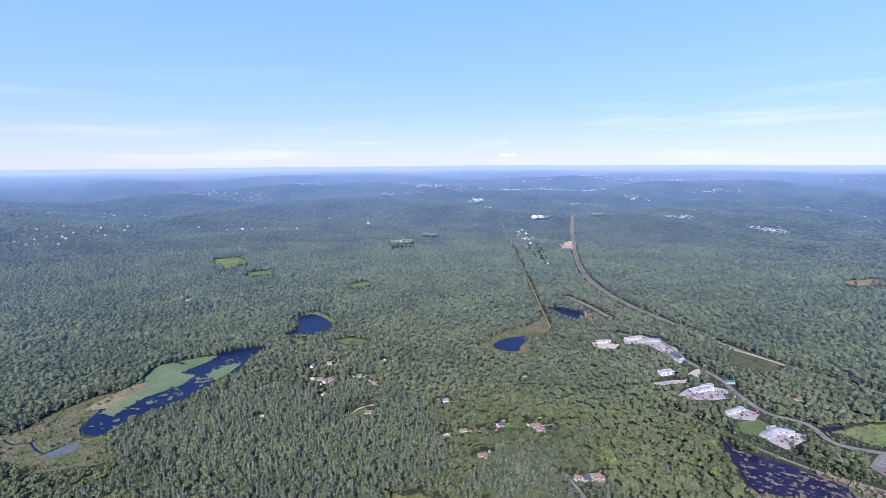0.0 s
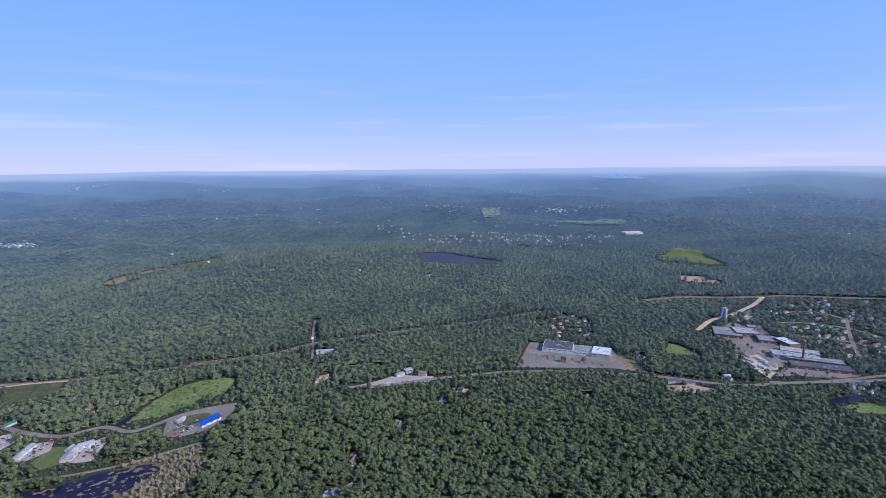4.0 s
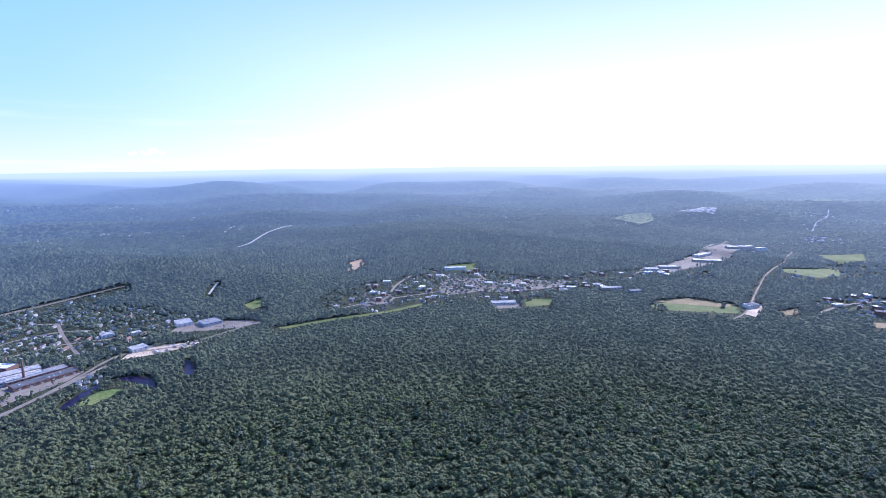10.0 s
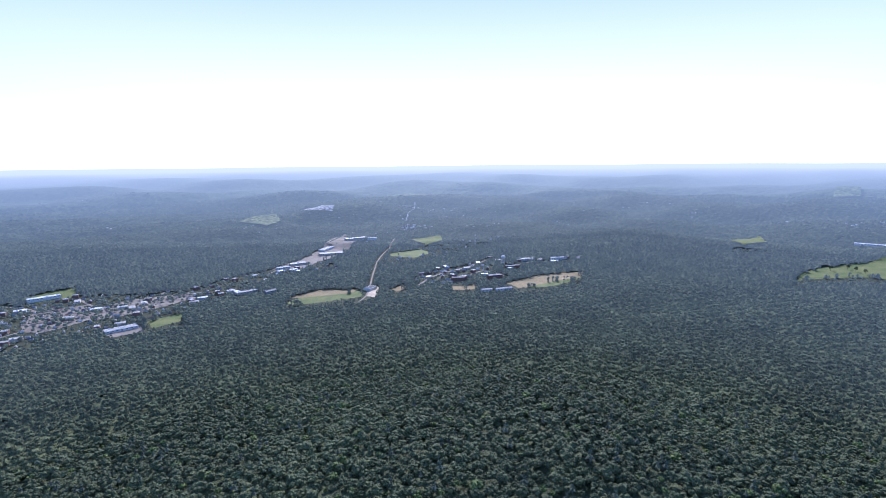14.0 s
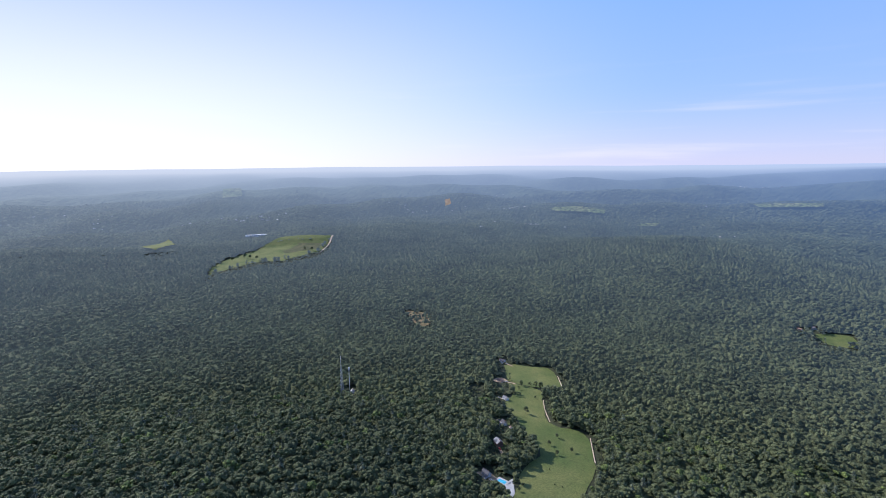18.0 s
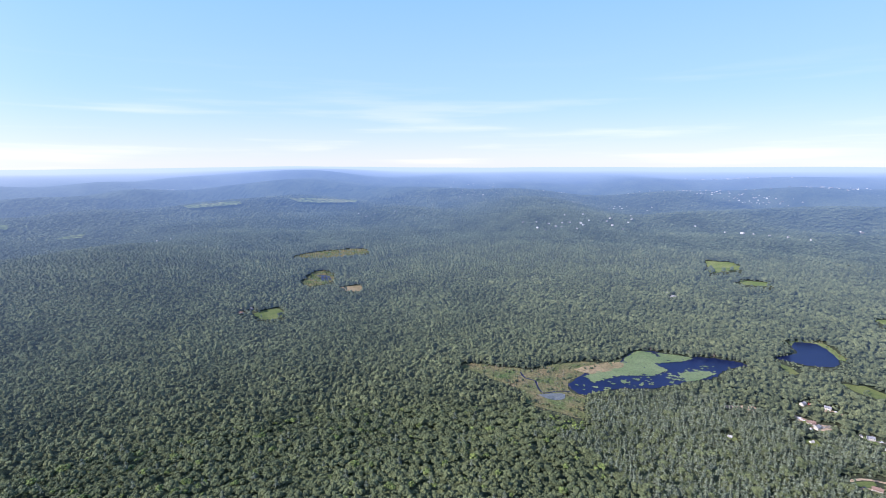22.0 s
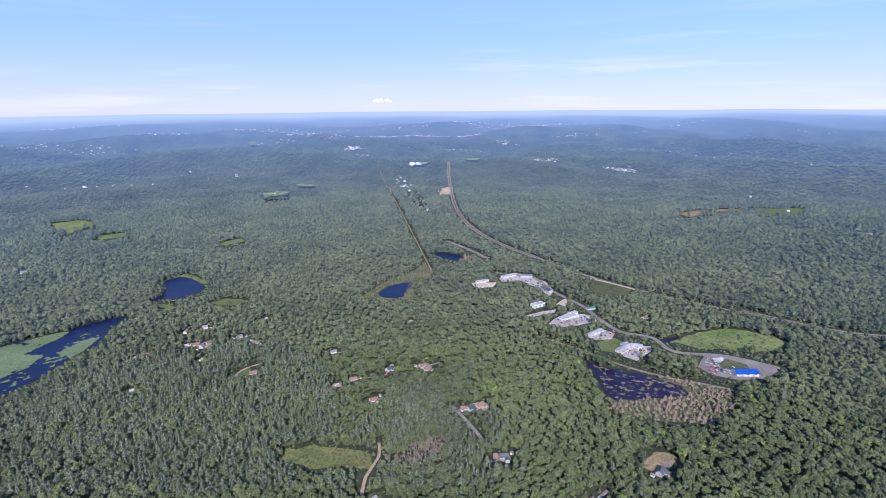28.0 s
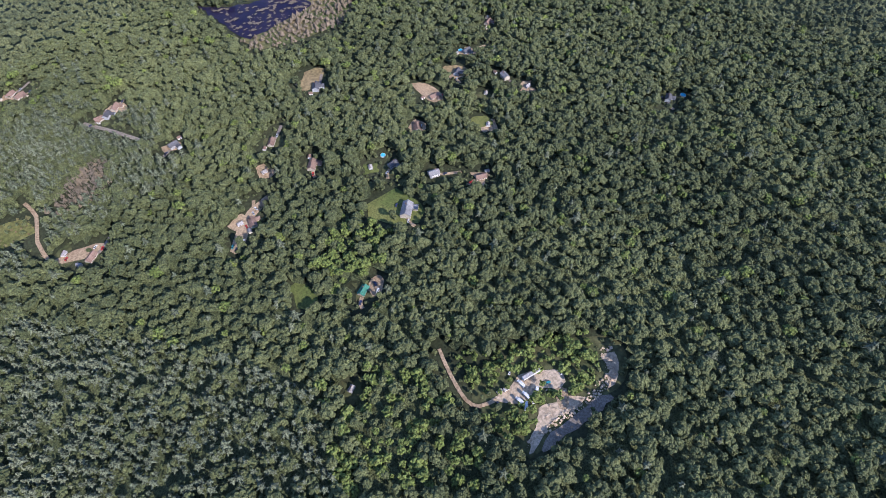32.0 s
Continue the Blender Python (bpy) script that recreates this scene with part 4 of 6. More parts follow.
patch("field", [(-242, -3730), (-393, -3739), (-531, -3682), (-501, -3470), (-342, -3421)], HAZEFIELD, "far pale green field", "field", 5, what=0)
patch("field", [(581, -2819), (501, -2972), (420, -2978), (381, -2871), (432, -2732)], HAZEFIELD, "far olive clearing", "field", 5, what=0)


def panel_rows(pts):
    """Tilted solar panels in long rows."""
    vs, ts = [], []
    xs, ys = [p[0] for p in pts], [p[1] for p in pts]
    gx, gy = np.meshgrid(np.arange(min(xs), max(xs), 12.0), np.arange(min(ys), max(ys), 9.0))
    keep = inside(gx, gy, pts)
    for x, y in zip(gx[keep], gy[keep]):
        z, n = float(lifted(x, y, 0.0)), len(vs)
        vs += [(x - 5.8, y - 2.4, z + 1.0), (x + 5.8, y - 2.4, z + 1.0), (x + 5.8, y + 2.4, z + 3.4), (x - 5.8, y + 2.4, z + 3.4)]
        vs += [(a, b, c - 0.15) for a, b, c in vs[n:n + 4]]
        for q in ((0, 1, 2, 3), (7, 6, 5, 4), (0, 4, 5, 1), (2, 6, 7, 3), (1, 5, 6, 2), (3, 7, 4, 0)):
            ts += [(n + q[0], n + q[1], n + q[2]), (n + q[0], n + q[2], n + q[3])]
    tagged(new("solar_panels", raw_mesh("solar_panels", vs, ts, SOLAR)), "rows of dark blue solar panels on grass", "solar farm", "", "stuff")


panel_rows([(1846, 668), (1976, 618), (1930, 370), (1866, 393), (1728, 610)])

# ---------------------------------------------------------------- buildings
def crown(rng, n, rings, lobes, flat=0.75, rough=0.2):
    """A lumpy crown of radius one: rings of uneven leaf clumps under a top."""
    v, t = [(rng.uniform(-0.15, 0.15), rng.uniform(-0.15, 0.15), flat * rng.uniform(0.9, 1.1))], []
    for k, e in enumerate(rings):
        for i in range(n):
            a = 2 * math.pi * (i + 0.5 * (k % 2)) / n
            r = (1 + lobes * math.sin(3 * a + k * 1.7)) * rng.uniform(1 - rough, 1 + rough)
            v.append((r * math.cos(e) * math.cos(a), r * math.cos(e) * math.sin(a), flat * r * math.sin(e) * rng.uniform(0.85, 1.15)))
    for i in range(n):
        t.append((0, 1 + i, 1 + (i + 1) % n))
    for k in range(len(rings) - 1):
        for i in range(n):
            a, b = 1 + k * n + i, 1 + k * n + (i + 1) % n
            c, d = a + n, b + n
            t += [(a, c, d), (a, d, b)] if k % 2 else [(a, c, b), (b, c, d)]
    return np.array(v), np.array(t)


def spot(x, y, yaw=0.0, sink=0.0):
    return pose(x, y, float(lifted(x, y, 0.0)) - sink, 0, 0, yaw)


PROTO = {}


def gable_roof(bm, L, W, z, rise, over=0.5, thick=0.3):
    """Two pitched slabs that meet at a ridge along x."""
    for s in (-1, 1):
        out = [(-L / 2 - over, s * (W / 2 + over), z - rise * over / (W / 2)), (L / 2 + over, s * (W / 2 + over), z - rise * over / (W / 2)), (L / 2 + over, 0, z + rise), (-L / 2 - over, 0, z + rise)]
        a = [bm.verts.new(p) for p in out]
        b = [bm.verts.new((p[0], p[1], p[2] + thick)) for p in out]
        if s > 0:
            a, b = a[::-1], b[::-1]
        bm.faces.new(b)
        bm.faces.new(a[::-1])
        for i in range(4):
            bm.faces.new((a[i], a[(i + 1) % 4], b[(i + 1) % 4], b[i]))
    return bm


def gable_wall(bm, L, W, H, rise):
    """A block with pointed gable ends, sunk a metre into the ground."""
    prof = [(-W / 2, -1), (W / 2, -1), (W / 2, H), (0, H + rise), (-W / 2, H)]
    a = [bm.verts.new((-L / 2, y, z)) for y, z in prof]
    b = [bm.verts.new((L / 2, y, z)) for y, z in prof]
    bm.faces.new(a[::-1])
    bm.faces.new(b)
    for i in range(5):
        bm.faces.new((a[i], a[(i + 1) % 5], b[(i + 1) % 5], b[i]))
    return bm


def house(x, y, yaw, style, near=False, scale=1.0, clear=True, group=""):
    """A gabled house; style: length, width, eaves, wall, roof, words."""
    if clear:
        cover_spot(x, y, 7.5 * scale if near else 6.0 * scale, 10.0 if near else 4.0)
    key = (style, near)
    m = spot(x, y, yaw) @ Matrix.Diagonal((scale, scale, scale, 1))
    if key in PROTO:
        return copy_thing(PROTO[key], m)
    L, W, H, wall, roof, words, wing = HOUSES[style]
    ob = thing("house", words, "house", m, group)
    PROTO[key] = ob
    rise = W * 0.36
    part("wall", gable_wall(bmesh.new(), L, W, H, rise), wall, ob)
    part("roof", gable_roof(bmesh.new(), L, W, H, rise), roof, ob)
    part("chimney", box(bmesh.new(), L * 0.2, W * 0.12, H, 0.9, 0.9, rise + 1.3), BRICK, ob, "brick chimney")
    if wing:
        bm = gable_wall(bmesh.new(), 6.5, 6.0, H * 0.75, 1.9)
        bmesh.ops.transform(bm, matrix=pose(L * 0.28, -W / 2 - 2.6, 0, 0, 0, 90), verts=bm.verts)
        part("wing", bm, wall, ob)
        bm = gable_roof(bmesh.new(), 6.5, 6.0, H * 0.75, 1.9)
        bmesh.ops.transform(bm, matrix=pose(L * 0.28, -W / 2 - 2.6, 0, 0, 0, 90), verts=bm.verts)
        part("wing_roof", bm, roof, ob)
    if near:
        part("door", box(bmesh.new(), -L * 0.05, -W / 2 - 0.04, 0.1, 1.1, 0.12, 2.1), BROWNROOF, ob, "dark front door")
        for s in (-1, 1):
            for z in ((1.0,) if H < 4 else (1.0, 3.6)):
                for k in (-0.36, -0.2, 0.16, 0.36):
                    if s < 0 and wing and k > 0.1:
                        continue
                    w = part("window", box(bmesh.new(), L * k, s * (W / 2 + 0.03), z, 1.3, 0.12, 1.4), WHITE, ob, "white window frame")
                    part("pane", box(bmesh.new(), L * k, s * (W / 2 + 0.07), z + 0.12, 1.06, 0.1, 1.16), GLASS, w)
        part("step", box(bmesh.new(), -L * 0.05, -W / 2 - 0.9, -0.5, 2.2, 1.7, 0.65), CONCRETE, ob, "concrete front step")
    return ob


HOUSES = {
    "white": (12, 8, 5.4, WHITE, GREYROOF, "two-storey white clapboard house with a grey roof", False),
    "grey": (13, 8.5, 5.0, GREYWALL, DARKROOF, "grey sided house with a dark shingle roof", True),
    "beige": (14, 8.5, 3.2, BEIGE, BROWNROOF, "single-storey beige house with a red-brown roof", False),
    "brown": (15, 9, 3.2, BEIGE, BROWNROOF, "low beige house with a red-brown roof", True),
    "brick": (13, 10, 6.4, BRICK, GREYROOF, "red-brick house with a grey roof", False),
    "shed": (7, 5, 2.6, WHITE, PALE, "small white outbuilding with a pale metal roof", False),
    "pale": (12, 8, 5.2, BEIGE, GREYROOF, "cream house with a grey roof", False),
    "green": (11, 7, 3.2, BEIGE, GREENROOF, "garage with a green metal roof", False),
    "large": (19, 11, 5.6, BEIGE, GREYROOF, "large beige country house with a grey-brown roof", True),
    "far_white": (13, 9, 5, HAZETOWN, HAZEROOF, "pale far house with a grey roof", False),
    "far_large": (22, 12, 6, HAZETOWN, HAZETOWN, "large pale far house with a pale roof", False),
    "barn": (20, 12, 4.6, BEIGE, GREYROOF, "long barn with a weathered grey roof", False),
}


def hall(x, y, L, yaw, W, H, wall, roof, words, category="building", units=3, pitched=0.0, doors=3, push=None, group=""):
    """A commercial building: walls, parapet or low pitched roof, roof units and loading doors. x, y is the middle of the side that is seen."""
    back = W / 2 if push is None else push
    d = math.hypot(x, y)
    # the seen long side faces the middle of the land; the depth lies behind it
    n = Vector((-math.sin(radians(yaw)), math.cos(radians(yaw))))
    if n.x * x + n.y * y < 0:
        yaw += 180
        n = -n
    cx, cy = x + n.x * back, y + n.y * back
    c, s = math.cos(radians(yaw)), math.sin(radians(yaw))
    rim = [(cx + c * u * (L / 2 + 3) - s * v * (W / 2 + 3), cy + s * u * (L / 2 + 3) + c * v * (W / 2 + 3)) for u, v in ((-1, -1), (1, -1), (1, 1), (-1, 1))]
    cover_poly(rim, 1, 12.0)
    ob = thing("building", words, category, spot(cx, cy, yaw), group)
    rnd = random.Random(int(abs(cx) + abs(cy)))
    if pitched:
        part("wall", gable_wall(bmesh.new(), L, W, H, pitched), wall, ob)
        part("roof", gable_roof(bmesh.new(), L, W, H, pitched, 0.6), roof, ob)
    else:
        part("wall", box(bmesh.new(), 0, 0, -1.5, L, W, H + 1.5), wall, ob)
        part("roof", box(bmesh.new(), 0, 0, H + 0.004, L - 0.8, W - 0.8, 0.25), roof, ob)
        bm = bmesh.new()
        for px, py, sx, sy in ((0, -W / 2 + 0.2, L, 0.4), (0, W / 2 - 0.2, L, 0.4), (-L / 2 + 0.2, 0, 0.4, W - 0.8), (L / 2 - 0.2, 0, 0.4, W - 0.8)):
            box(bm, px, py, H, sx, sy, 0.9)
        part("parapet", bm, wall, ob)
        for k in range(units):
            part("roof_unit", box(bmesh.new(), rnd.uniform(-0.4, 0.4) * L, rnd.uniform(-0.3, 0.3) * W, H + 0.25, rnd.uniform(2, 4), rnd.uniform(1.6, 3), rnd.uniform(1.2, 2)), STEEL, ob, "grey roof unit")
    for k in range(doors):
        part("loading_door", box(bmesh.new(), L * ((k + 0.5) / doors - 0.5), -W / 2 - 0.03, 0, 3.6, 0.14, 3.8), GREYWALL, ob, "grey roller door")
    nwin = min(int(L / 9), 10)
    for k in range(nwin):
        if H > 4.5:
            part("window", box(bmesh.new(), L * ((k + 0.5) / nwin - 0.5), -W / 2 - 0.02, H - 2.2, min(4.5, L / nwin * 0.6), 0.1, 1.3), GLASS, ob, "dark strip window")
    return ob


def vehicle(x, y, yaw, kind, paint, words, category, group=""):
    key = ("vehicle", kind, paint.name)
    m = spot(x, y, yaw) @ pose(0, 0, 0.62)
    if key in PROTO:
        return copy_thing(PROTO[key], m)
    ob = thing(kind, words, category, m, group)
    PROTO[key] = ob
    if kind == "car":
        bm = box(bmesh.new(), 0, 0, 0.3, 4.5, 1.8, 0.62, taper=0.96)
        bmesh.ops.bevel(bm, geom=bm.edges[:], offset=0.12, segments=2, affect="EDGES")
        part("body", bm, paint, ob)
        part("cabin", box(bmesh.new(), -0.2, 0, 0.9, 2.5, 1.6, 0.58, taper=0.75), GLASS, ob, "dark glazed cabin")
        part("roof", box(bmesh.new(), -0.2, 0, 1.485, 1.8, 1.15, 0.05), paint, ob)
        wheels, r = ((-1.4, -0.85), (1.4, -0.85), (-1.4, 0.85), (1.4, 0.85)), 0.33
    elif kind == "trailer":
        part("body", box(bmesh.new(), 0, 0, 1.0, 14.6, 2.6, 2.8), paint, ob)
        part("roof", box(bmesh.new(), 0, 0, 3.804, 14.5, 2.5, 0.06), PALE, ob)
        part("landing_leg", box(bmesh.new(), 4.5, 0, 0, 0.3, 1.6, 1.0), STEEL, ob)
        wheels, r = ((-5.8, -1.1), (-4.5, -1.1), (-5.8, 1.1), (-4.5, 1.1)), 0.5
    else:
        part("box_body", box(bmesh.new(), -0.9, 0, 0.8, 4.8, 2.3, 2.3), paint, ob)
        bm = box(bmesh.new(), 2.4, 0, 0.5, 1.7, 2.1, 1.9, taper=0.88)
        part("cab", bm, WHITE, ob)
        part("windscreen", box(bmesh.new(), 3.2, 0, 1.3, 0.12, 1.7, 0.8), GLASS, ob)
        wheels, r = ((-2.2, -1.0), (2.2, -1.0), (-2.2, 1.0), (2.2, 1.0)), 0.42
    for wx, wy in wheels:
        part("wheel", tube(bmesh.new(), (wx, wy - 0.12, r), (wx, wy + 0.12, r), r, r, 10), RUBBER, ob, "black tyre")
    return ob


def lone_tree(x, y, h, group="trees on the lawn"):
    """A free-standing tree: tapered trunk, limbs and a crown of uneven clumps."""
    rnd = random.Random(int(abs(x) * 3 + abs(y)))
    ob = thing("tree", "single dark green round-headed tree in the open", "tree", spot(x, y, rnd.uniform(0, 360)), group)
    part("trunk", tube(bmesh.new(), (0, 0, -0.5), (0, 0, h * 0.6), h * 0.035, h * 0.015), BARK, ob)
    for k in range(4):
        a = k * 1.6 + rnd.uniform(-0.4, 0.4)
        part("limb", tube(bmesh.new(), (0, 0, h * (0.3 + 0.06 * k)), (h * 0.22 * math.cos(a), h * 0.22 * math.sin(a), h * (0.55 + 0.06 * k)), h * 0.014, h * 0.006, 5), BARK, ob)
    bm = bmesh.new()
    for k in range(26):
        a, e = rnd.uniform(0, 6.28), rnd.uniform(-0.5, 1.45)
        c = Vector((math.cos(a) * math.cos(e) * h * 0.24, math.sin(a) * math.cos(e) * h * 0.24, h * 0.6 + math.sin(e) * h * 0.32))
        res = bmesh.ops.create_icosphere(bm, subdivisions=1, radius=h * rnd.uniform(0.07, 0.14), matrix=Matrix.Translation(c))
        for v in res["verts"]:
            v.co += Vector((rnd.uniform(-1, 1), rnd.uniform(-1, 1), rnd.uniform(-1, 1))) * h * 0.022
    part("crown", bm, LEAF, ob)
    return ob


# ---- mill and shops in the valley
hall(1239, -279, 55, -95, 60, 6, BRICK, GREYROOF, "long brick mill shed with a grey roof", units=5, push=0)
hall(1248, -317, 46, -87, 44, 8, BRICK, PALE, "brick mill block with a patched pale roof", units=6, push=0)
hall(1209, -350, 38, -92, 38, 6, BRICK, GREYROOF, "brick mill block with a worn grey roof", push=0)
hall(1192, -382, 43, -154, 26, 9, BRICK, WHITE, "tall brick mill block with a bright white roof", push=0)
hall(1114, -373, 80, -95, 30, 7, GREYWALL, PALE, "wide mill hall with a pale streaked roof", units=7, push=0)
hall(1064, -399, 99, -94, 27, 6, BRICK, DARKROOF, "very long brick mill hall with a dark roof", units=4, doors=6, push=0)
hall(1098, -400, 94, -98, 26, 6.5, BRICK, GREYROOF, "very long brick mill hall with a grey roof", units=4, doors=0, push=0)
hall(1139, -388, 66, -104, 30, 7.5, BRICK, PALE, "long mill hall with a patched white roof", units=6, doors=0, push=0)
hall(1293, -341, 20, -87, 16, 6, BRICK, PALE, "small brick mill store with a pale roof", push=0)
hall(1131, -716, 35, -114, 40, 7, WHITE, PALE, "white supermarket with a flat pale roof", units=4)
hall(1076, -753, 43, -105, 40, 7, GREYWALL, GREYROOF, "grey store with a flat roof", units=4)
hall(1212, -583, 26, -109, 22, 6, WHITE, PALE, "low white store with a flat roof")
hall(1167, -624, 19, -103, 16, 6, BEIGE, WHITE, "beige store with a white roof")
hall(1058, -568, 31, -100, 26, 7, WHITE, PALE, "pale depot by the railway")
hall(2688, -140, 75, -93, 30, 7, WHITE, WHITE, "long white warehouse with a white roof")
hall(2687, -162, 85, -71, 40, 8, WHITE, WHITE, "long white warehouse near the far town")
hall(1016, 74, 60, -91, 50, 8, WHITE, DARKROOF, "plaza store with a dark roof", units=8, doors=2)
hall(1016, 25, 36, -90, 40, 6, WHITE, GREYROOF, "low plaza shops with a grey roof", units=4, doors=2)
hall(1011, -10, 35, -95, 42, 8, BEIGE, WHITE, "plaza store with a white roof", units=5, doors=2)
hall(880, 525, 34, -63, 14, 5, WHITE, PALE, "long pale roadside building with a low gable", pitched=2.0)
hall(839, 325, 17, -37, 12, 6, BRICK, PALE, "red and white roadside workshop", pitched=1.6)
hall(834, 299, 15, -86, 10, 5, WHITE, BROWNROOF, "white roadside workshop with a brown roof", pitched=1.6)
hall(820, 335, 16, -38, 9, 5, WHITE, GREYROOF, "small white roadside garage", pitched=1.4)
for k, (dx, dy) in enumerate(((0, 0), (6, 2), (3, 7))):
    x0, y0 = 1361, -301
    t = thing("storage_silo", "tall white silo beside the rail siding", "silo", spot(x0 + dx, y0 + dy), "silos by the siding")
    part("shell", tube(bmesh.new(), (0, 0, -1), (0, 0, 26), 2.9, 2.9, 16), WHITE, t)
    part("cap", tube(bmesh.new(), (0, 0, 26), (0, 0, 28), 2.9, 0.8, 16), PALE, t)
    part("ladder", box(bmesh.new(), 2.98, 0, 0, 0.12, 0.7, 26), STEEL, t)
x0, y0 = 1096, -380
t = thing("mill_chimney", "tall slender brick mill chimney", "chimney", spot(x0, y0))
part("stack", tube(bmesh.new(), (0, 0, 0), (0, 0, 42), 2.3, 1.4, 14), BRICK, t)
part("rim", tube(bmesh.new(), (0, 0, 42), (0, 0, 43), 1.8, 1.8, 14), CONCRETE, t)

for hx, hy, h in ((1285, -301, 13), (1140, -304, 8), (1118, -319, 9), (1091, -326, 10), (1029, -331, 13), (1026, -323, 11), (1029, -397, 9), (1138, -271, 12), (1155, -265, 11), (1121, -276, 10), (1157, -301, 8)):
    lone_tree(hx, hy, h, "trees in the mill yard")
hall(923, -134, 24, -68, 11, 5, BEIGE, DARKROOF, "long low depot with a dark roof", pitched=1.8)
hall(920, -159, 16, -69, 9, 5, BEIGE, DARKROOF, "low shed with a dark roof by the depot", pitched=1.6)
hall(969, -226, 11, -70, 9, 5, WHITE, PALE, "white shed in the trees by the river", pitched=1.6)

# ---- workshops along the road
hall(430, 792, 40, 18, 13, 3.6, WHITE, PALE, "long white workshop with a pale roof", units=3)
hall(446, 810, 22, 21, 8, 3.2, BEIGE, PALE, "low beige workshop with a pale roof", units=2)
hall(451, 644, 34, 28, 12, 5.1, BEIGE, PALE, "white shed with a low gable", pitched=1.6)
hall(470, 649, 17, -33, 12, 5.1, WHITE, PALE, "white shed with a pale roof", pitched=1.6)
hall(461, 665, 12, 13, 6, 3.4, WHITE, PALE, "small white garage with a pale roof", pitched=1.2)
hall(440, 716, 34, 24, 9, 3.8, WHITE, PALE, "long workshop with a pale green roof", pitched=1.6)
hall(401, 863, 28, 17, 12, 6.0, WHITE, PALE, "square white store with a flat roof", units=2)
hall(341, 1034, 31, 13, 9, 4.2, WHITE, PALE, "low white depot with a pale roof", pitched=1.4)
hall(411, 1053, 36, 19, 11, 4.2, WHITE, PALE, "pale roadside store with a low gable", pitched=1.6)
hall(447, 1041, 27, -15, 11, 4.2, GREYWALL, GREYROOF, "grey roadside store with a low gable", pitched=1.6)
hall(449, 947, 29, -75, 11, 5.1, GREYWALL, DARKROOF, "grey roadside store with a dark roof", pitched=1.6)
hall(569, 586, 16, 1, 7, 3.8, BEIGE, PALE, "small white roadside shop", pitched=1.2)
hall(577, 539, 32, -13, 14, 4.7, WHITE, BLUEROOF, "white hall with a bright blue metal roof", pitched=4.0, doors=2)
hall(491, 826, 17, 4, 7, 3.8, BEIGE, GREENROOF, "small shop with a green roof", pitched=1.4)

hall(-1962, -1640, 95, 130, 24, 6, WHITE, WHITE, "very long white farm barn with a white roof", doors=0)

# ---- college, water tower and shops up the valley
hall(-327, -1561, 45, -179, 22, 11, BRICK, DARKROOF, "brick college hall with a dark roof", doors=0)
hall(-450, -1568, 49, -169, 20, 11, BRICK, GREYROOF, "brick college block with a grey roof", doors=0)
hall(-380, -1418, 34, -173, 12, 6, WHITE, PALE, "white farm shed with a pale roof", pitched=2.5)
hall(-434, -1420, 52, -167, 12, 6, WHITE, PALE, "long white farm shed with a pale roof", pitched=2.5)
hall(-757, -1783, 66, -180, 16, 8, WHITE, PALE, "long white college building with a pale roof", doors=0)
hall(-642, -1809, 50, 179, 16, 8, GREYWALL, PALE, "grey college building with a pale roof", doors=0)
hall(-550, -1702, 52, -177, 16, 9, BRICK, GREYROOF, "brick college dormitory with a grey roof", doors=0)
hall(-53, -1508, 37, -127, 22, 8, WHITE, DARKROOF, "white inn with a dark roof", doors=0)
hall(200, -1939, 61, -155, 30, 8, BEIGE, PALE, "white store with a flat white roof", units=4)
hall(247, -1878, 45, -152, 24, 7, WHITE, PALE, "pale store with a flat grey roof", units=3)
hall(88, -2131, 98, -167, 36, 8, BEIGE, PALE, "long pale shopping centre with a flat roof", units=5)
hall(104, -2267, 98, -116, 26, 8, WHITE, PALE, "white store by the street", units=3)
hall(-18, -2418, 107, -149, 26, 8, BEIGE, PALE, "long pale store with a pale roof", units=3)
hall(-90, -2428, 40, -159, 18, 8, WHITE, PALE, "white store with a pale roof", units=2)
hall(242, -1537, 35, -144, 16, 6, GREYWALL, GREYROOF, "grey shed beside the railway line", pitched=1.8)
hall(864, -1581, 78, -145, 20, 9, WHITE, WHITE, "long white school building with a flat roof", doors=0)
hall(529, -1241, 67, -146, 24, 6, WHITE, PALE, "pale market hall by the railway")
hall(310, -1540, 63, -148, 18, 6, BEIGE, PALE, "long beige depot with a pale roof")
x0, y0 = -534, -1771
t = thing("water_tower", "pale water tower on tall legs", "water tower", spot(x0, y0))
for k in range(6):
    a = k * math.pi / 3
    part("leg", tube(bmesh.new(), (6 * math.cos(a), 6 * math.sin(a), -1), (5 * math.cos(a), 5 * math.sin(a), 26), 0.5, 0.5, 8), WHITE, t)
part("riser", tube(bmesh.new(), (0, 0, 0), (0, 0, 27), 1.0, 1.0, 12), WHITE, t)
bm = bmesh.new()
bmesh.ops.create_uvsphere(bm, u_segments=20, v_segments=12, radius=7.5)
bmesh.ops.transform(bm, matrix=pose(0, 0, 30) @ Matrix.Diagonal((1, 1, 0.7, 1)), verts=bm.verts)
part("tank", bm, WHITE, t)
cover_spot(x0, y0, 8)

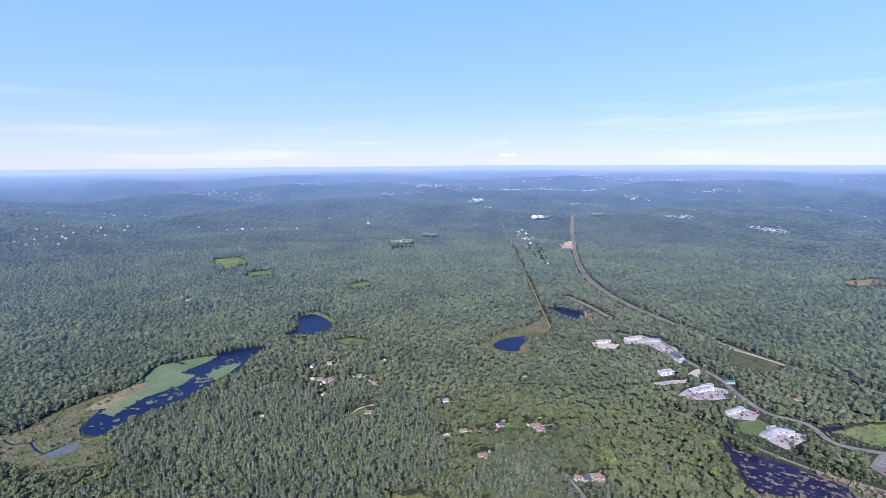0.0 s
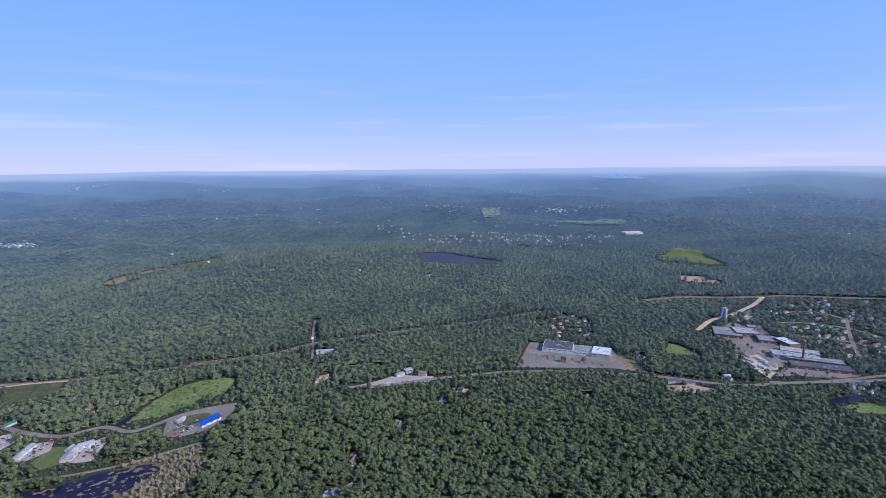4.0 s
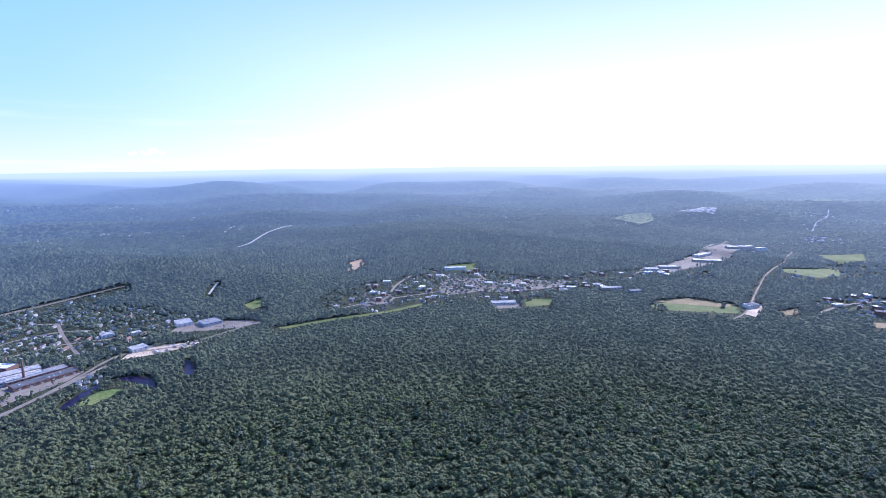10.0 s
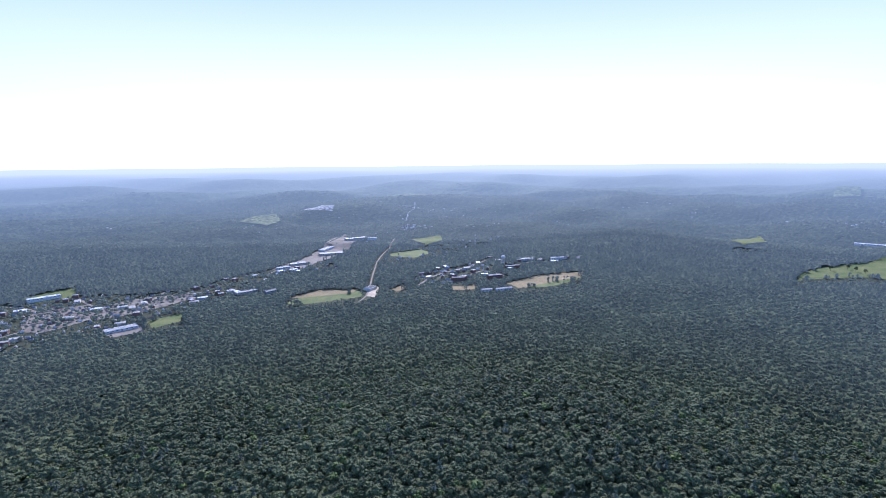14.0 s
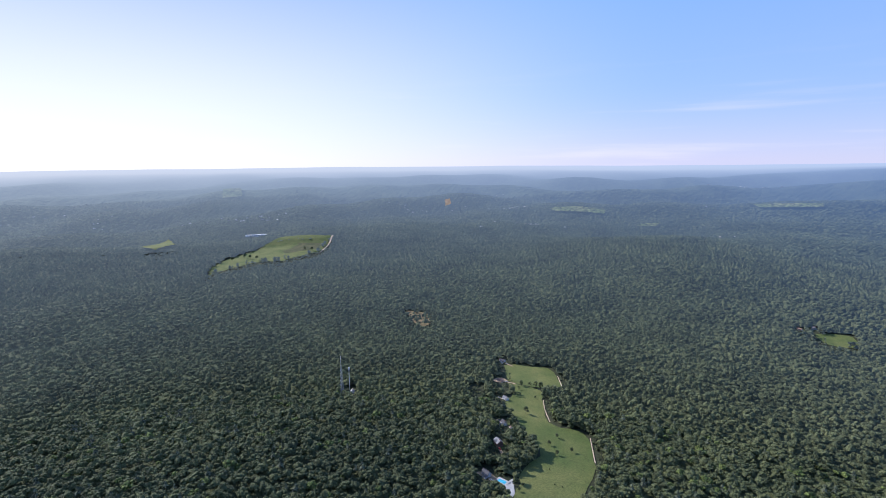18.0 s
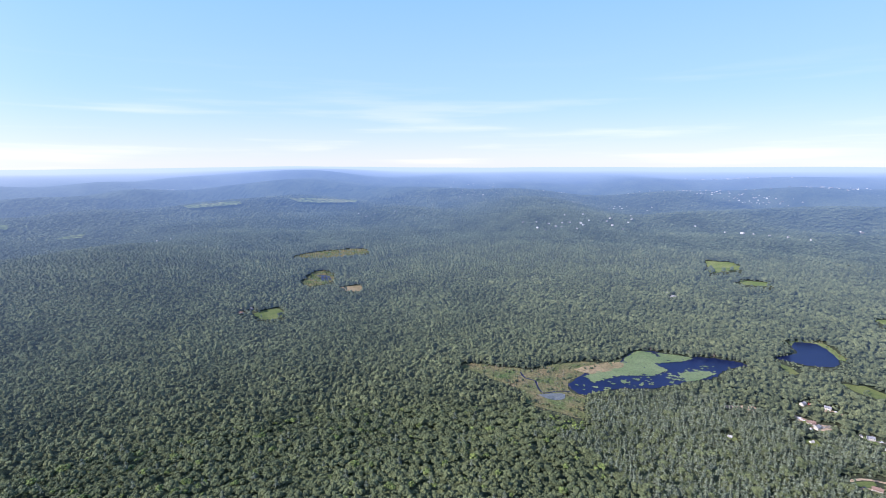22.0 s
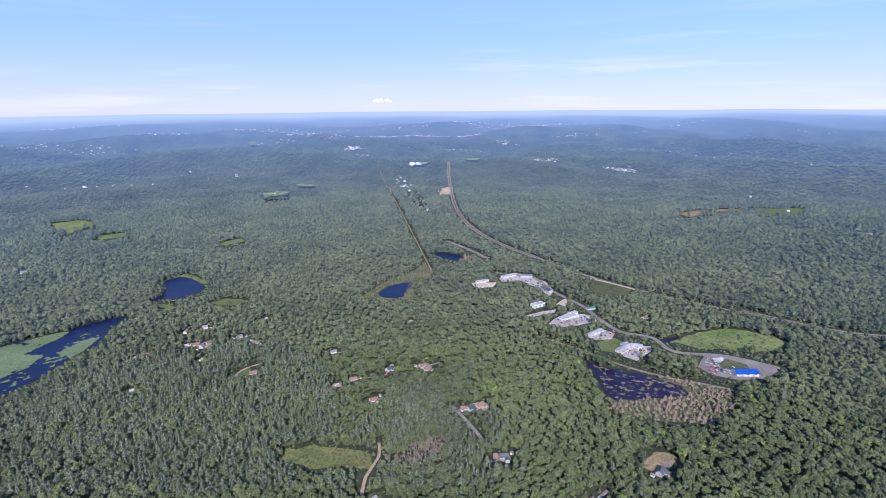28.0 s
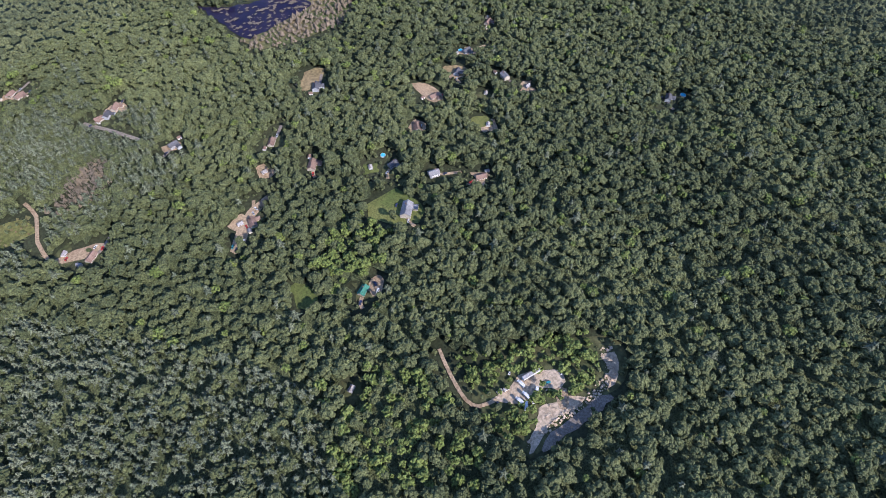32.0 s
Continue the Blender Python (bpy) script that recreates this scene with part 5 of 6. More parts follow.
# ---- radio masts on the ridge
def mast(x, y, h, w, words, group="radio masts"):
    t = thing("radio_mast", words, "radio mast", spot(x, y), group)
    legs = [(w * math.cos(a), w * math.sin(a)) for a in (0.5, 2.6, 4.7)]
    for lx, ly in legs:
        part("leg", tube(bmesh.new(), (lx, ly, -0.5), (lx * 0.35, ly * 0.35, h * 0.75), 0.22, 0.16, 5), STEEL, t)
    bm = bmesh.new()
    steps = int(h * 0.75 / 4)
    for k in range(steps):
        f0, f1 = 1 - 0.65 * k / steps, 1 - 0.65 * (k + 1) / steps
        for i in range(3):
            (ax, ay), (bx, by) = legs[i], legs[(i + 1) % 3]
            tube(bm, (ax * f0, ay * f0, k * 4), (bx * f1, by * f1, k * 4 + 4), 0.09, 0.09, 4)
            tube(bm, (ax * f0, ay * f0, k * 4), (bx * f0, by * f0, k * 4), 0.09, 0.09, 4)
    part("bracing", bm, STEEL, t)
    part("antenna", tube(bmesh.new(), (0, 0, h * 0.75), (0, 0, h), 0.3, 0.2, 6), WHITE, t, "white antenna pole")
    for k in range(3):
        part("dish", tube(bmesh.new(), (0.6, 0, h * (0.5 + 0.07 * k)), (1.2, 0, h * (0.5 + 0.07 * k)), 0.4, 0.9, 12), WHITE, t, "white dish")
    return t


x0, y0 = -644, -397
mast(x0, y0, 62, 3.4, "tall grey lattice radio mast rising from the trees")
x0, y0 = -670, -399
t = thing("antenna_pole", "slim white monopole with an antenna head", "antenna pole", spot(x0, y0), "radio masts")
part("pole", tube(bmesh.new(), (0, 0, -0.5), (0, 0, 36), 0.6, 0.35, 10), WHITE, t)
part("head", tube(bmesh.new(), (0, 0, 33.5), (0, 0, 36.5), 1.5, 1.5, 10), STEEL, t)
cover_spot(x0, y0, 9, 14)
x0, y0 = -661, -389
house(x0, y0, 20, "shed")
x0, y0 = -535, -2202
mast(x0, y0, 60, 3.0, "distant grey radio mast in the valley")

# ---- houses that stand singly in the woods
NEAR = (
    (235, 199, 25, "large"), (288, 204, -35, "white"), (144, 179, 10, "green"), (232, 313, 30, "brown"),
    (325, 388, 35, "grey"), (336, 257, 40, "beige"), (389, 271, -20, "brown"), (440, 272, 15, "grey"),
    (463, 221, 60, "pale"), (462, 191, -15, "shed"), (381, 196, 25, "shed"), (310, 163, -40, "beige"),
    (524, 48, 12, "grey"), (552, 295, 5, "brown"), (262, 263, 50, "shed"), (277, 246, -10, "grey"),
    (233, 369, 30, "beige"), (426, 225, 20, "shed"), (165, 542, 30, "grey"), (174, 448, -10, "grey"),
    (31, 428, 35, "shed"), (42, 404, 20, "beige"), (131, 674, 15, "beige"), (199, 347, -15, "shed"),
    (482, 285, -15, "grey"), (147, 311, 60, "brown"), (140, 320, -25, "shed"), (72, 133, 10, "shed"),
    (-217, 858, 20, "brown"), (-206, 846, 80, "pale"), (-216, 928, 10, "pale"), (-150, 868, 30, "pale"),
    (-121, 840, -30, "beige"), (-113, 944, 15, "shed"), (4, 765, 10, "pale"), (145, 858, 20, "shed"),
    (28, 667, 15, "beige"), (81, 679, 40, "grey"), (135, 661, 5, "brown"), (178, 546, 30, "brown"),
    (158, 545, -20, "beige"), (-274, 725, 10, "shed"), (-114, 732, 10, "beige"),
    (-907, -207, 70, "grey"), (-816, -190, 100, "brown"), (-742, -164, 60, "white"), (-656, -147, 35, "grey"), (-594, -140, 40, "brick"), (-517, -135, 60, "grey"),
    (-1315, 407, 15, "grey"), (-1299, 375, 40, "brown"), 
    (746, 236, 15, "grey"), (793, 215, 70, "grey"), (655, 272, 10, "beige"), (755, 469, 35, "pale"),
    (777, 464, -20, "beige"), (951, 598, 60, "white"), (831, 10, 10, "shed"), (853, 396, 10, "shed"),
    (565, 765, 20, "brown"), (1037, -83, 20, "white"), (568, 585, 10, "shed"),
    (-705, 1385, 10, "large"), (965, -228, 30, "pale"), (1247, 27, 10, "white"), (1032, -88, 50, "grey"),
    (50, 602, 12, "brown"), (5, 658, 30, "shed"), (-198, 797, 60, "shed"), (-245, 915, 80, "pale"), (-232, 860, 15, "shed"),
)
YARDS = []
rnd = random.Random(21)
for hx, hy, yaw, style in NEAR:
    kind = rnd.choice((GRASS, DIRT, ROUGH, ROUGH))
    ring = [(hx + math.cos(a) * r, hy + math.sin(a) * r) for a, r in ((k * math.pi / 4, rnd.uniform(4.5, 14)) for k in range(8))]
    patch("yard", ring, kind, {"mown_grass": "small mown green house yard", "bare_dirt": "bare sandy house yard", "rough_grass": "rough olive house lawn"}[kind.name], "yard", 0.45, 5.0, 1.2, 3.0, grow=1.0)
    house(hx, hy, yaw, style, near=True, scale=0.86)
    if math.hypot(hx, hy) < 1000 and style != "shed":
        c, si = math.cos(radians(yaw)), math.sin(radians(yaw))
        a, b = rnd.choice((-1, 1)), rnd.uniform(9, 12)
        px, py = hx + c * a * 11 + si * b * 0.3, hy + si * a * 11 - c * b * 0.3
        YARDS.append((hx, hy, px, py, yaw, rnd.random()))

for hx, hy in ((-915, -209), (-824, -192), (-750, -166), (-664, -149), (-602, -142), (-525, -137), (-773, -219)):
    cover_spot(hx, hy, 8, 22)

FAR = (
    (-1801, 1941, "white"), (-1744, 1977, "pale"), (-1686, 1995, "white"), (-1607, 2006, "brick"), (-1538, 2039, "pale"), (-1689, 2130, "white"),
    (-1640, 2220, "white"), (-1403, 2220, "pale"), (-1535, 2495, "white"), (-1229, 2580, "pale"), (-1078, 2565, "white"), (-1004, 2575, "large"),
    (-958, 2576, "brick"), (-890, 2572, "pale"), (-822, 2589, "white"), (-741, 2605, "pale"), (-661, 3029, "large"), (-401, 2787, "large"),
    (-190, 2342, "large"), (-674, 3055, "white"), (1479, 740, "pale"), (1688, 733, "white"), (1543, 524, "large"), (1694, 1714, "large"),
    (1384, 1001, "pale"), (1520, 945, "pale"), (363, 2040, "pale"), (395, 1709, "white"), (449, 1788, "grey"), (1687, 1704, "pale"),
    (1595, 1441, "barn"), (1387, 1003, "large"), (-734, 1413, "large"), (-183, 2383, "pale"), (-408, 2827, "white"), (-1939, -1647, "barn"),
    (-1963, -1649, "pale"), (-2950, -1256, "pale"), (-3282, 427, "white"), (1308, -1557, "large"),
)
for hx, hy, style in FAR:
    if math.hypot(hx, hy) > 1900:
        style = "far_large" if style in ("large", "barn") else "far_white"
    house(hx, hy, (hx * 7 + hy * 3) % 180, style, scale=0.8, group="far houses")


def town_block(x, y, yaw, k, group):
    """A flat-roofed town building of two or three storeys."""
    cover_spot(x, y, 8, 4.0)
    key = ("block", k)
    m = spot(x, y, yaw)
    if key in PROTO:
        return copy_thing(PROTO[key], m)
    L, W, Hh, wall, roof, words = ((18, 13, 8.5, BRICK, GREYROOF, "flat-roofed brick town building"), (24, 14, 7, BEIGE, PALE, "pale flat-roofed town shop block"), (16, 12, 10, BRICK, PALE, "three-storey brick town block"), (28, 16, 6, GREYWALL, WHITE, "low grey shop with white roof"))[k]
    ob = thing("town_building", words, "shop building", m, group)
    PROTO[key] = ob
    part("wall", box(bmesh.new(), 0, 0, -1, L, W, Hh + 1), wall, ob)
    part("roof", box(bmesh.new(), 0, 0, Hh + 0.004, L - 0.8, W - 0.8, 0.2), roof, ob)
    part("cornice", box(bmesh.new(), 0, -W / 2 - 0.15, Hh - 0.5, L, 0.3, 0.9), CONCRETE, ob)
    part("roof_unit", box(bmesh.new(), L * 0.2, 1, Hh + 0.2, 3, 2.4, 1.6), STEEL, ob)
    for i in range(5):
        part("window", box(bmesh.new(), L * (i - 2) / 5.5, -W / 2 - 0.03, Hh - 3.2, 1.8, 0.12, 1.9), GLASS, ob)
    return ob


def joined_houses(spots, group):
    """Houses too far off to pick apart, in one mesh each for walls and roofs."""
    bw, br = bmesh.new(), bmesh.new()
    for x, y, yaw, sc in spots:
        sc *= 0.8
        m = spot(x, y, yaw)
        cover_spot(x, y, 6, 4.0)
        for bm, f in ((bw, lambda b: gable_wall(b, 12 * sc, 8 * sc, 5 * sc, 2.6 * sc)), (br, lambda b: gable_roof(b, 12 * sc, 8 * sc, 5 * sc, 2.6 * sc))):
            n = len(bm.verts)
            f(bm)
            bm.verts.ensure_lookup_table()
            bmesh.ops.transform(bm, matrix=m, verts=bm.verts[n:])
    ob = thing("far_houses", "cluster of small pale far houses", "houses", None, "", "stuff")
    # walls and roofs use the materials with painted haze
    part("wall", bw, HAZETOWN, ob)
    part("roof", br, HAZEROOF, ob)


def settlement(pts, count, styles, gap, seed, group, scale=1.0, what=2, near=False, blocks=0.0, join=False, mixed=0.0):
    """Houses in rows among scattered trees inside an outline."""
    if what:
        cover_poly(pts, what, 0.0, over=False)
    rnd = random.Random(seed)
    xs, ys = [p[0] for p in pts], [p[1] for p in pts]
    made, far, base = [], [], rnd.uniform(0, 90)
    for _ in range(count * 40):
        x, y = rnd.uniform(min(xs), max(xs)), rnd.uniform(min(ys), max(ys))
        if len(made) >= count:
            break
        if inside(np.array([x]), np.array([y]), pts)[0] and all((x - a) ** 2 + (y - b) ** 2 > gap * gap for a, b in made):
            i, j = int((y + HALF) / CELL), int((x + HALF) / CELL)
            if math.hypot(x, y) < 2480 and COVER[i, j] == 1:
                continue
            made.append((x, y))
            yaw = base + rnd.choice((0, 90)) + rnd.uniform(-8, 8)
            if join or rnd.random() < mixed:
                far.append((x, y, yaw, scale * rnd.uniform(0.8, 1.2)))
            elif rnd.random() < blocks:
                town_block(x, y, yaw, rnd.randrange(4), "town buildings")
            else:
                house(x, y, yaw, rnd.choice(styles), near, scale * rnd.uniform(0.8, 1.05), True, group)
    if far:
        joined_houses(far, group)


settlement([(1501, -431), (1576, -534), (1517, -654), (1352, -757), (1132, -785), (1106, -648), (1109, -556), (1123, -477), (1215, -419), (1333, -397)], 90, ("white", "white", "pale", "grey", "beige", "brown"), 15, 3, "houses of the east village", mixed=0.45)
settlement([(919, -977), (977, -1183), (966, -1425), (862, -1523), (770, -1607), (603, -1589), (414, -1614), (326, -1534), (441, -1392), (589, -1240), (746, -1034)], 150, ("white", "pale", "brick", "grey", "beige"), 16, 4, "houses of the town", 0.92, what=10, blocks=0.35, mixed=0.4)
settlement([(996, -1025), (1023, -1199), (960, -1439), (817, -1579), (636, -1380), (769, -1237), (851, -1036), (910, -960)], 25, ("white", "pale", "grey", "brown"), 17, 5, "houses of the town")
for pts in ([(-192, -1534), (-253, -1640), (-330, -1714), (-420, -1778)],
            [(-299, -1593), (-368, -1631), (-445, -1687), (-490, -1593)],
            [(-351, -1723), (-448, -1818), (-519, -1900)],
            [(-525, -1710), (-608, -1767), (-693, -1792)]):
    ribbon("road", pts, 8, ASPHALT, "pale grey college street between trees", margin=5)
for k, (hx, hy) in enumerate([(-221, -1672), (-238, -1624), (-286, -1732), (-322, -1778), (-348, -1689), (-390, -1732), (-399, -1671), (-452, -1818), (-519, -1900), (-535, -1844), (-351, -1593), (-540, -1701), (-605, -1806), (-654, -1817), (-678, -1778), (-726, -1756), (-789, -1793), (-827, -1773), (-317, -1624), (-423, -1623)]):
    town_block(hx, hy, (k * 37) % 180, k % 4, "college buildings")
settlement([(-189, -1643), (-354, -1765), (-452, -1843), (-501, -1725), (-402, -1576), (-305, -1532), (-217, -1545)], 28, ("white", "brick", "grey", "brick"), 20, 6, "college houses", 1.2, what=10, mixed=0.3)
settlement([(1211, 152), (1287, 81), (1246, 5), (1133, 8), (1105, 86)], 24, ("white", "pale", "grey", "beige"), 17, 7, "houses behind the plaza")
settlement([(1415, -446), (1601, -571), (1558, -729), (1195, -572), (1162, -488), (1240, -440)], 26, ("white", "pale", "grey", "beige"), 16, 8, "houses of the east village")
settlement([(376, 2686), (448, 2626), (420, 2013), (395, 1750), (363, 1835), (365, 2226)], 22, ("white",), 18, 9, "roadside houses", join=True)
settlement([(988, -413), (1011, -448), (973, -455), (959, -410)], 8, ("white", "pale"), 14, 10, "houses by the river")
settlement([(492, -1594), (425, -1749), (273, -1917), (109, -2019), (52, -1835), (250, -1736), (384, -1452), (448, -1434)], 40, ("white", "pale", "brick", "grey"), 18, 12, "houses of the town", 0.92, what=10, blocks=0.45, mixed=0.4)
settlement([(-91, -1900), (-159, -2034), (-456, -2248), (-593, -2398), (-658, -2252), (-414, -2049), (-158, -1827)], 26, ("white",), 20, 13, "houses up the valley", join=True)
settlement([(2466, 1195), (2596, 1059), (2446, 761), (2668, 465), (2668, 235), (2724, 44), (2618, -89), (2356, 12), (2227, 242), (2266, 652), (2383, 914)], 150, ("white",), 15, 14, "houses of the north town", 0.95, what=10, join=True)
settlement([(-1722, 1934), (-1660, 2040), (-1585, 2291), (-1459, 2483), (-1424, 2420), (-1517, 2040), (-1645, 1896)], 14, ("white",), 22, 15, "far houses", 1.0, join=True)

# ---- scattered far roofs beyond the woods
def far_roofs():
    rng = np.random.default_rng(3)
    vs, ts = [], []
    spots = []
    for az0, az1, r0, r1, count in ((-30, 32, 3500, 4350, 330), (30, 75, 3000, 4300, 120), (75, 130, 2700, 4000, 130), (130, 178, 2700, 3900, 70), (178, 200, 2600, 3300, 110), (200, 262, 2700, 4000, 90), (262, 330, 2700, 4200, 80)):
        c = 12
        ca, cr = rng.uniform(az0, az1, c), rng.uniform(r0, r1, c)
        for _ in range(count):
            k = rng.integers(0, c)
            spots.append((math.radians(ca[k] + rng.normal(0, 2.2)), cr[k] + rng.normal(0, 35)))
    sizes = [1.0] * len(spots)
    for x, y, count, da, dr, big in ((1534, 4017, 70, 4.5, 20, 1.5), (1135, 3742, 14, 0.8, 15, 1.3), (1275, 3412, 14, 0.8, 15, 1.3), (1252, 2686, 16, 0.5, 12, 1.2),
                                     (1569, 2448, 34, 0.9, 14, 1.2), (1768, 3402, 20, 1.2, 18, 1.3), (2699, 3358, 12, 1.0, 16, 1.4), (3774, 1662, 16, 0.9, 16, 1.4),
                                     (4096, 1310, 10, 0.6, 12, 1.4), (3919, 644, 8, 0.5, 10, 1.5), (3325, 60, 16, 1.2, 20, 1.2), (2935, 1810, 12, 0.9, 16, 1.2),
                                     (3258, 258, 26, 0.8, 12, 1.8), (-359, -3234, 26, 0.6, 25, 1.4), (-304, -2719, 30, 0.5, 25, 1.5), (226, -3106, 22, 0.7, 16, 1.4),
                                     (-32, -2438, 20, 0.6, 30, 1.2), (-313, 4068, 16, 1.2, 20, 0.9), (-173, 3728, 8, 0.6, 12, 0.8), (-2279, -1902, 24, 1.6, 40, 1.1),
                                     (238, 3442, 36, 0.5, 18, 1.7), (-123, 3870, 14, 0.4, 10, 1.7), (-18, 3834, 10, 0.3, 8, 2.0), (480, 3923, 30, 0.9, 10, 1.2), (833, 3766, 26, 0.9, 12, 1.2),
                                     (691, 3912, 24, 1.0, 14, 1.2), (1570, 2447, 22, 0.6, 12, 1.1), (-375, 4200, 26, 1.6, 30, 1.3), (1251, 3444, 10, 0.5, 12, 1.3), (1302, 2715, 12, 0.4, 8, 1.1),
                                     (1173, 2668, 6, 0.2, 8, 1.1), (1806, 3391, 10, 0.4, 10, 1.4), (1148, 3795, 12, 0.6, 14, 1.3), (294, 3293, 12, 0.5, 14, 1.2), (720, 4070, 22, 1.8, 14, 1.4),
                                     (1200, 4030, 50, 2.4, 4, 1.2), (1640, 3960, 40, 2.0, 4, 1.1)):
        for _ in range(count):
            spots.append((math.atan2(x, y) + math.radians(rng.normal(0, da)), math.hypot(x, y) + rng.normal(0, dr)))
            sizes.append(big)
    for (a, r), big in zip(spots, sizes):
        r = min(max(r, 1900), 4700)
        x, y = r * math.sin(a), r * math.cos(a)
        L, W, Hh = big * rng.uniform(5, 13), big * rng.uniform(4, 7), rng.uniform(1.5, 3)
        yaw = rng.uniform(0, math.pi)
        z = float(ground(x, y)) + 15
        b = len(vs)
        c, s = math.cos(yaw), math.sin(yaw)
        for zz in (0, Hh):
            for u, v in ((-1, -1), (1, -1), (1, 1), (-1, 1)):
                vs.append((x + c * u * L / 2 - s * v * W / 2, y + s * u * L / 2 + c * v * W / 2, z + zz))
        vs += [(x - c * L / 2, y - s * L / 2, z + Hh + W * 0.3), (x + c * L / 2, y + s * L / 2, z + Hh + W * 0.3)]
        for q in ((0, 1, 5, 4), (1, 2, 6, 5), (2, 3, 7, 6), (3, 0, 4, 7), (4, 5, 9, 8), (6, 7, 8, 9)):
            ts += [(b + q[0], b + q[1], b + q[2]), (b + q[0], b + q[2], b + q[3])]
        ts += [(b + 5, b + 6, b + 9), (b + 7, b + 4, b + 8)]
    tagged(new("far_roofs", raw_mesh("far_roofs", vs, ts, HAZETOWN)), "tiny pale roofs of distant towns under painted haze", "distant town", "", "stuff")


far_roofs()


def cloud(x, y, z, wide, seed):
    """A small heap cloud low over the horizon."""
    rnd = random.Random(seed)
    side = Vector((-y, x, 0)).normalized()
    bm = bmesh.new()
    for k in range(16):
        f = rnd.uniform(-0.5, 0.5)
        r = wide * rnd.uniform(0.05, 0.13) * (1.15 - abs(f))
        c = Vector((x, y, z)) + side * f * wide + Vector((0, 0, rnd.uniform(0, 0.16) * wide * (1 - 1.6 * abs(f))))
        bmesh.ops.create_icosphere(bm, subdivisions=2, radius=r, matrix=Matrix.Translation(c) @ Matrix.Diagonal((1, 1, 0.62, 1)))
    for v in bm.verts:
        v.co += Vector((0, 0, 1)) * wide * 0.012 * noise.noise(v.co / (wide * 0.05))
    me = bpy.data.meshes.new("cloud")
    bm.to_mesh(me)
    bm.free()
    me.materials.append(CLOUD)
    tagged(new("cloud", me), "small white heap cloud over the horizon", "cloud", "", "structure")


cloud(606, 4850, 428, 170, 1)
cloud(4200, -2490, 476, 250, 2)
x0, y0 = 514, 2853
t = thing("storage_dome", "bright white storage dome on a paved lot", "dome", pose(x0, y0, float(lifted(x0, y0, 6.0))))
bm = bmesh.new()
bmesh.ops.create_uvsphere(bm, u_segments=24, v_segments=12, radius=17)
bmesh.ops.transform(bm, matrix=Matrix.Diagonal((1, 1, 0.8, 1)), verts=bm.verts)
part("shell", bm, WHITE, t)
part("base_ring", tube(bmesh.new(), (0, 0, -4), (0, 0, 2), 17.5, 17.5, 24), CONCRETE, t)

# ---- the gravel pit and yards: vehicles, trailers and rocks
PIT = "vehicles in the gravel pit"
x0, y0, turn = 150, 27, -27
vehicle(x0, y0, turn, "trailer", WHITE, "long white box trailer on pale gravel", "trailer", PIT)
for hx, hy, yaw in ((140, 30, 75), (128, 25, 80), (134, 23, 75), (127, 19, 25), (141, 18, 15)):
    vehicle(hx, hy, yaw, "box_truck", WHITE, "white box truck on dirty gravel", "truck", PIT)
x0, y0 = 151, 14
vehicle(x0, y0, -35, "car", TEAL, "teal car parked on gravel", "car", PIT)
for hx, hy, yaw, paint in ((133, 17, 40, WHITE), (144, 41, 10, WHITE), (146, 30, -20, RED), (118, 36, 50, NAVY), (163, 10, 60, WHITE)):
    vehicle(hx, hy, yaw, "car", paint, {"red_paint": "small red car parked outdoors", "white_paint": "small white car parked outdoors", "dark_blue_paint": "dark blue car parked outdoors"}[paint.name], "car", PIT)
for hx, hy, yaw in ((127, 40, -25), (131, 37, -25)):
    t = thing("site_container", "small white site container with a rusty door", "container", spot(hx, hy, yaw), PIT)
    part("body", box(bmesh.new(), 0, 0, 0, 4.2, 2.4, 2.5), WHITE, t)
    part("door", box(bmesh.new(), 2.12, 0, 0.1, 0.08, 2.0, 2.2), BROWNROOF, t)
    part("roof", box(bmesh.new(), 0, 0, 2.504, 4.1, 2.3, 0.08), PALE, t)
for hx, hy, yaw, paint in ((141, 313, 70, RED), (128, 303, 40, WHITE), (118, 302, 20, NAVY), (161, 321, 80, WHITE), (155, 175, 60, NAVY), (151, 169, 20, WHITE),
                           (118, 307, 30, TEAL), (341, 255, 30, WHITE), (523, 54, 60, NAVY), (236, 212, 20, NAVY), (51, 411, 20, WHITE), (29, 422, 30, RED)):
    vehicle(hx, hy, yaw, "car", paint, {"red_paint": "small red car parked outdoors", "white_paint": "small white car parked outdoors", "dark_blue_paint": "dark blue car parked outdoors", "teal_car_paint": "teal car parked on gravel"}[paint.name], "car", "parked cars")


